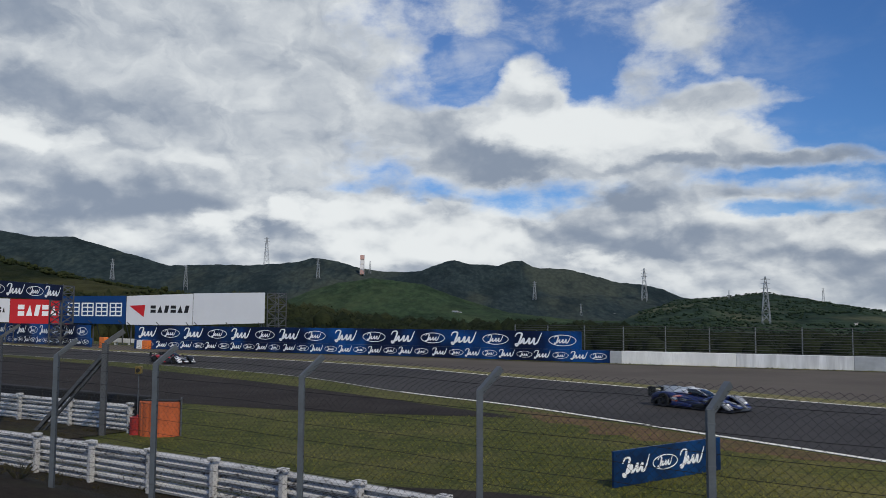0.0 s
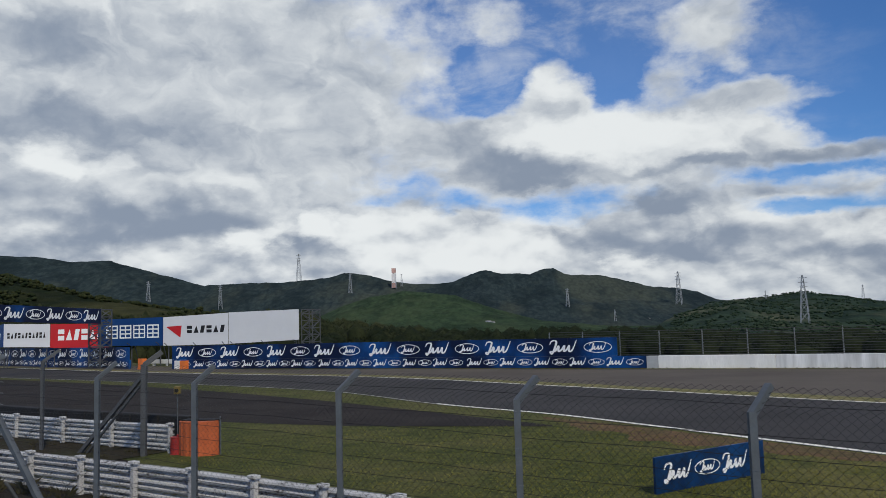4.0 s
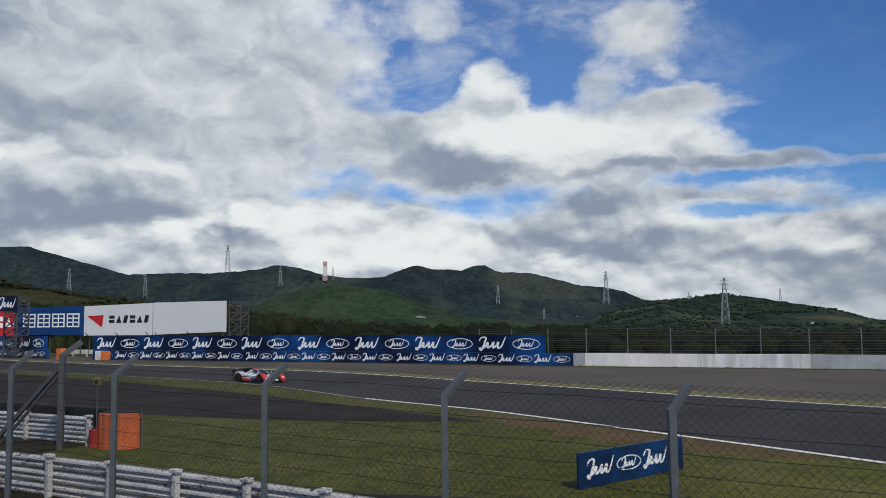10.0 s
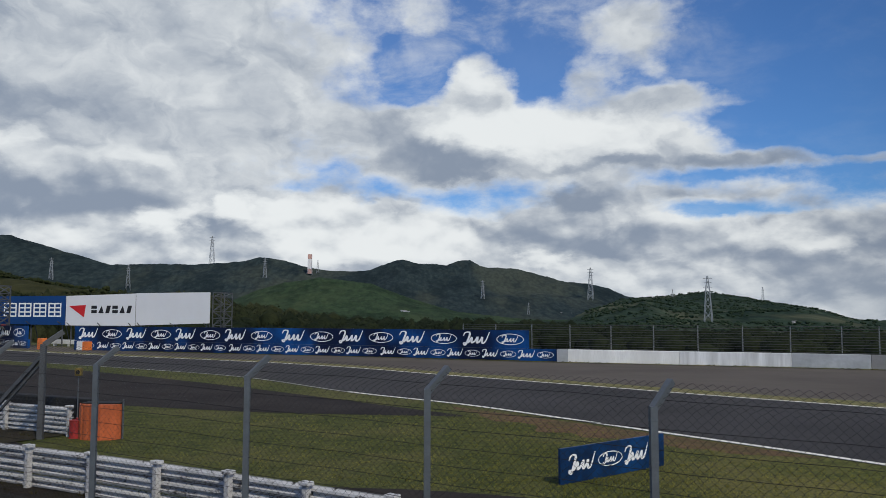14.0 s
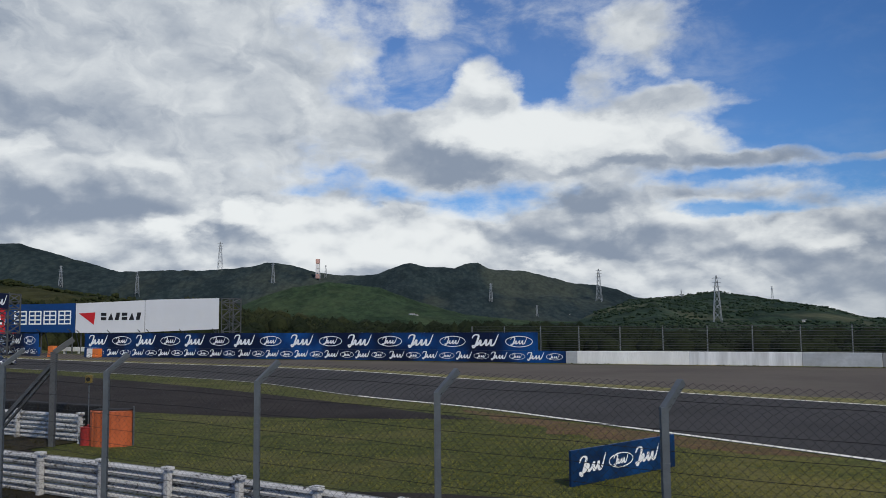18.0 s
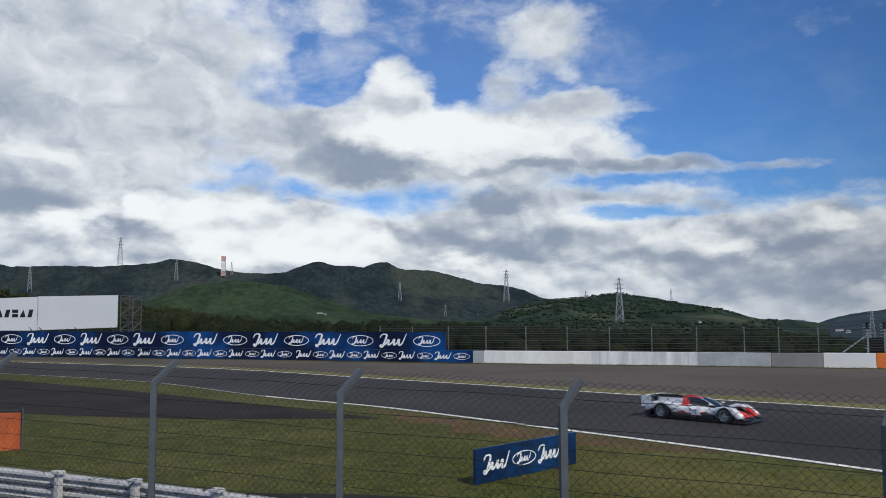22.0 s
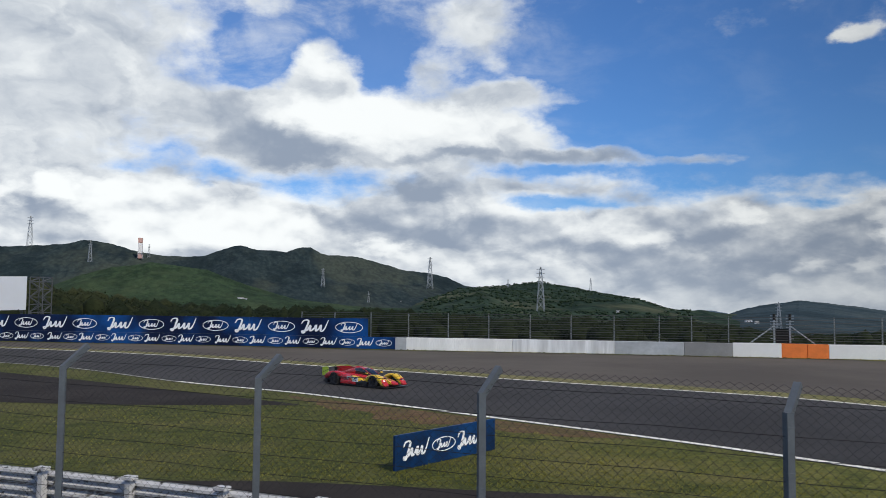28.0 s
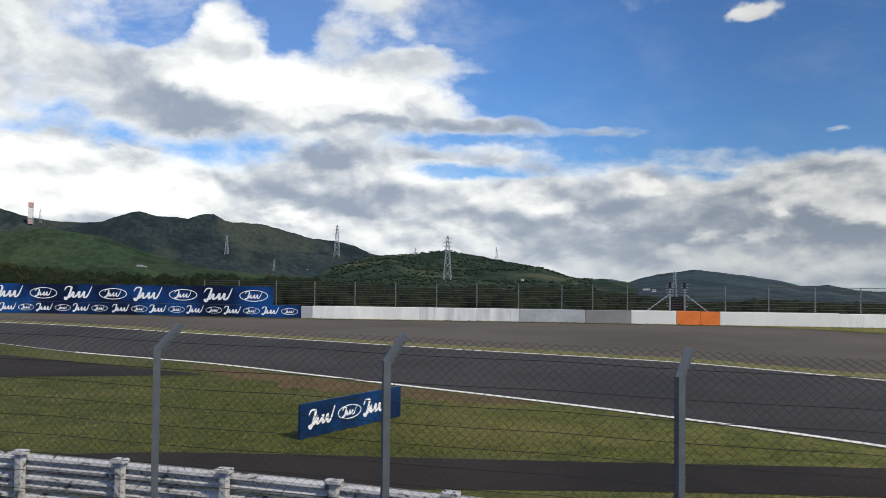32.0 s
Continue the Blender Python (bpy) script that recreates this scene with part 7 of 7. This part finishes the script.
RACER_TOP = livery(WHITE_P, [(1.0, 0, 0, 0.78, SCARLET_P), (1.0, 0, 0, 0.42, WHITE_P)])
RACER_NOSE = livery(WHITE_P, [(0.5, -1.0, 0, -0.35, SCARLET_P), (0.3, 0, -1.0, -0.38, BLACK_P)])
RACER_FIN = livery(WHITE_P, [(0.0, 0, 1.0, -0.88, BLACK_P)])
CHROME_TOP = livery(BLACK_P, [(0, -1.0, 0, 0.42, WHITE_P), (0, 0, -1.0, 0.74, BLACK_P), (1.0, 0, 0, 0.3, BLACK_P), (-1.0, 0, 0.4, -2.25, WHITE_P)])
CHROME_NOSE = livery(BLACK_P, [(0.6, 0, -1.0, -1.0, PINK_P), (0.5, -1.0, 0, -0.75, SILVER_P)])
IVORY_TOP = livery(WHITE_P, [(0, -1.0, 0, 0.62, BLACK_P), (0, 0, -1.0, 0.70, WHITE_P), (1.0, 0, 0, 0.35, WHITE_P)])
IVORY_NOSE = livery(WHITE_P, [(0.6, 0, -1.0, -0.92, BLACK_P), (0.5, 0, -1.0, -0.40, RED_P), (0.5, 0, -1.0, -0.43, WHITE_P), (0.6, 0, -1.0, -0.92, BLACK_P)])
TRIM_RED = livery(WHITE_P, [(-1.0, 0, 0.3, -2.0, SCARLET_P), (0, 0, -1.0, 0.22, BLACK_P)])
TRIM_SIDE = livery(WHITE_P, [(0.5, 0, -1.0, 0.30, (0.16, 0.20, 0.42)), (0, 0, -1.0, 0.20, BLACK_P)])
TRIM_NOSE = livery(SCARLET_P, [(0, -1.0, 0.0, 0.30, WHITE_P), (0.35, -1.0, 0.0, -0.30, WHITE_P)])
SILVER_TOP = livery((0.012, 0.02, 0.09), [(0, -1.0, 0, 0.42, WHITE_P), (0, 0, -1.0, 0.72, (0.012, 0.02, 0.09))])
NIGHT = ((0.010, 0.016, 0.06), SILVER_P, 0.2, 4.0)
EMBER = (BLACK_P, RED_P, 0.35, 3.0)


def racers():
    """Each car with its passing time, place on the lap, speed and line across the track."""
    return [
        (prototype("dark blue and white endurance prototype race car", SILVER_TOP, FIRE_SIDE, NAVY_P, BLACK_P, ((0.02, 0.04, 0.16), SILVER_P, 0.45, 3.0), fin=WHITE_P, roof=WHITE_P), 0.0, 212.3, 60.0, 0.30, 0.43),
        (prototype("black and red endurance prototype race car", EMBER, BLACK_P, RED_P, BLACK_P, (BLACK_P, WHITE_P, 0.22, 2.6), fin=BLACK_P), 0.0, 164.0, 64.0, 0.12, 0.30),
        (grand_tourer("red sports coupe race car with white stripes", SCARLET_NOSE, SCARLET, SCARLET, WHITE_P, BLACK_P, low=1.14), 2.0, 177.1, 52.5, 0.21, 0.33),
        (prototype("white prototype race car with a black engine cover", IVORY_TOP, WHITE_P, BLACK_P, BLACK_P, IVORY_NOSE, "1", fin=BLACK_P, roof=WHITE_P), 8.0, 178.2, 65.0, 0.05, 0.18),
        (prototype("red and white prototype race car", TRIM_RED, TRIM_SIDE, SCARLET_P, BLACK_P, TRIM_NOSE, fin=BLACK_P, roof=(0.70, 0.10, 0.16)), 10.0, 180.5, 59.2, 0.07, 0.24),
        (grand_tourer("grey and lime green coupe race car with yellow lamps", (0.035, 0.045, 0.045), MOSS_SIDE, (0.035, 0.045, 0.045), (0.10, 0.16, 0.05), BLACK_P, "97", lamp=LAMP_YELLOW, low=1.22), 10.8, 176.7, 53.6, 0.13, 0.22),
        (prototype("white prototype race car with red nose and tail", TRIM_RED, TRIM_SIDE, SCARLET_P, BLACK_P, TRIM_NOSE, fin=BLACK_P, roof=WHITE_P), 12.0, 185.8, 57.5, 0.14, 0.26),
        (prototype("dark blue prototype race car with silver nose", NIGHT, FIRE_SIDE, NAVY_P, BLACK_P, ((0.010, 0.016, 0.06), SILVER_P, 0.35, 3.0), fin=BLACK_P, roof=WHITE_P), 18.5, 172.45, 59.3, 0.22, 0.44),
        (prototype("black and white prototype race car with pink splitter", CHROME_TOP, (BLACK_P, WHITE_P, 0.3, 4.0), (0.10, 0.30, 0.10), BLACK_P, CHROME_NOSE, fin=WHITE_P, roof=BLACK_P), 20.5, 185.7, 56.8, 0.38, 0.47),
        (prototype("white prototype race car with red panels", RACER_TOP, RACER_SIDE, BLACK_P, WHITE_P, RACER_NOSE, "5", RIM_PALE, fin=RACER_FIN, roof=RED_P), 21.5, 190.3, 58.9, 0.32, 0.37),
        (prototype("red prototype race car with yellow nose", RED_P, GOLD_SIDE, RED_P, LIME_P, GOLD_NOSE, "30", fin=RED_P), 27.8, 194.8, 56.4, 0.31, 0.30),
        (grand_tourer("blue and white coupe race car with red tail", PATRIOT_NOSE, PATRIOT_SIDE, RED_P, RED_P, WHITE_P, "66", lamp=LAMP_YELLOW, low=1.1, stripe=WHITE_P, plate_x=-0.66), 29.5, 193.1, 53.3, 0.14, 0.14),
        (grand_tourer("light blue and black coupe race car", PATCH_NOSE, PATCH_SIDE, PATCH_TAIL, SKY_P, BLACK_P, "77", RIM_PALE, LAMP_YELLOW, low=1.24), 30.8, 204.3, 52.3, 0.10, 0.07),
        (prototype("red prototype race car with green and white fin", (RED_P, BLACK_P, 0.3, 3.0), BLACK_P, RED_P, BLACK_P, (RED_P, BLACK_P, 0.2, 3.0), fin=TRICOLOUR), 30.8, 199.4, 54.0, 0.48, 0.54),
    ]


CARS = racers()


def lane(s, f):
    """The place and heading at s metres along the road's middle, f of the way from its near to its far edge."""
    i = int(np.searchsorted(LAP, s, side="right")) - 1
    i = max(0, min(i, len(LAP) - 2))
    u = (s - LAP[i]) / (LAP[i + 1] - LAP[i])
    def at(j):
        return NEAR[j].lerp(FAR[j], f)
    p = at(i).lerp(at(i + 1), u)
    d0, d1 = at(i + 1) - at(max(i - 1, 0)), at(min(i + 2, len(LAP) - 1)) - at(i)
    d = d0.lerp(d1, u)
    return p, math.degrees(math.atan2(d.y, d.x))


MID = [a.lerp(b, 0.5) for a, b in zip(NEAR, FAR)]
LAP = np.concatenate([[0.0], np.cumsum([(b - a).length for a, b in zip(MID, MID[1:])])])


def passing(i, t0, s0, v, f0, f1):
    """Rows of a car's run: it waits up the road, passes at racing speed, and stops far down the road."""
    start, end = 18.0 + 9.0 * i, LAP[-1] - 14.0 - 7.5 * i
    def row(t, s):
        f = 0.07 + f0 + (f1 - f0) * min(1.0, max(0.0, (s - S180) / 35.0))
        p, yaw = lane(s, f)
        return (t, Matrix.Translation((p.x, p.y, 0.014)) @ pose(0, 0, 0, 0, 0, yaw))
    rows = []
    for k in range(321):
        t = k * 0.1
        s = min(end, max(start, s0 + v * (t - t0)))
        ahead, behind = s0 + v * (t + 0.1 - t0), s0 + v * (t - 0.1 - t0)
        if k in (0, 320) or (ahead > start and behind < end):
            rows.append(row(t, s))
    return rows


S180, SHIFT = 375.2, 195.2      # where the braking point and the timing line lie along the road


def motions():
    for i, (car, t0, s0, v, f0, f1) in enumerate(CARS):
        k = 0.88 if car.name.startswith("prototype") else 0.82
        car.scale = (k, k, k)
        rows = passing(i, t0, s0 + SHIFT, v, f0, f1)
        walk(car, rows)
        for hub in [c for c in car.children if c.name.startswith("wheel") and not c.name.startswith("wheel_")]:
            at = hub.matrix_basis.translation.copy()
            walk(hub, [(t, pose(*at, 0, 80.0 * k, 0)) for k, (t, _) in enumerate(rows)])


motions()
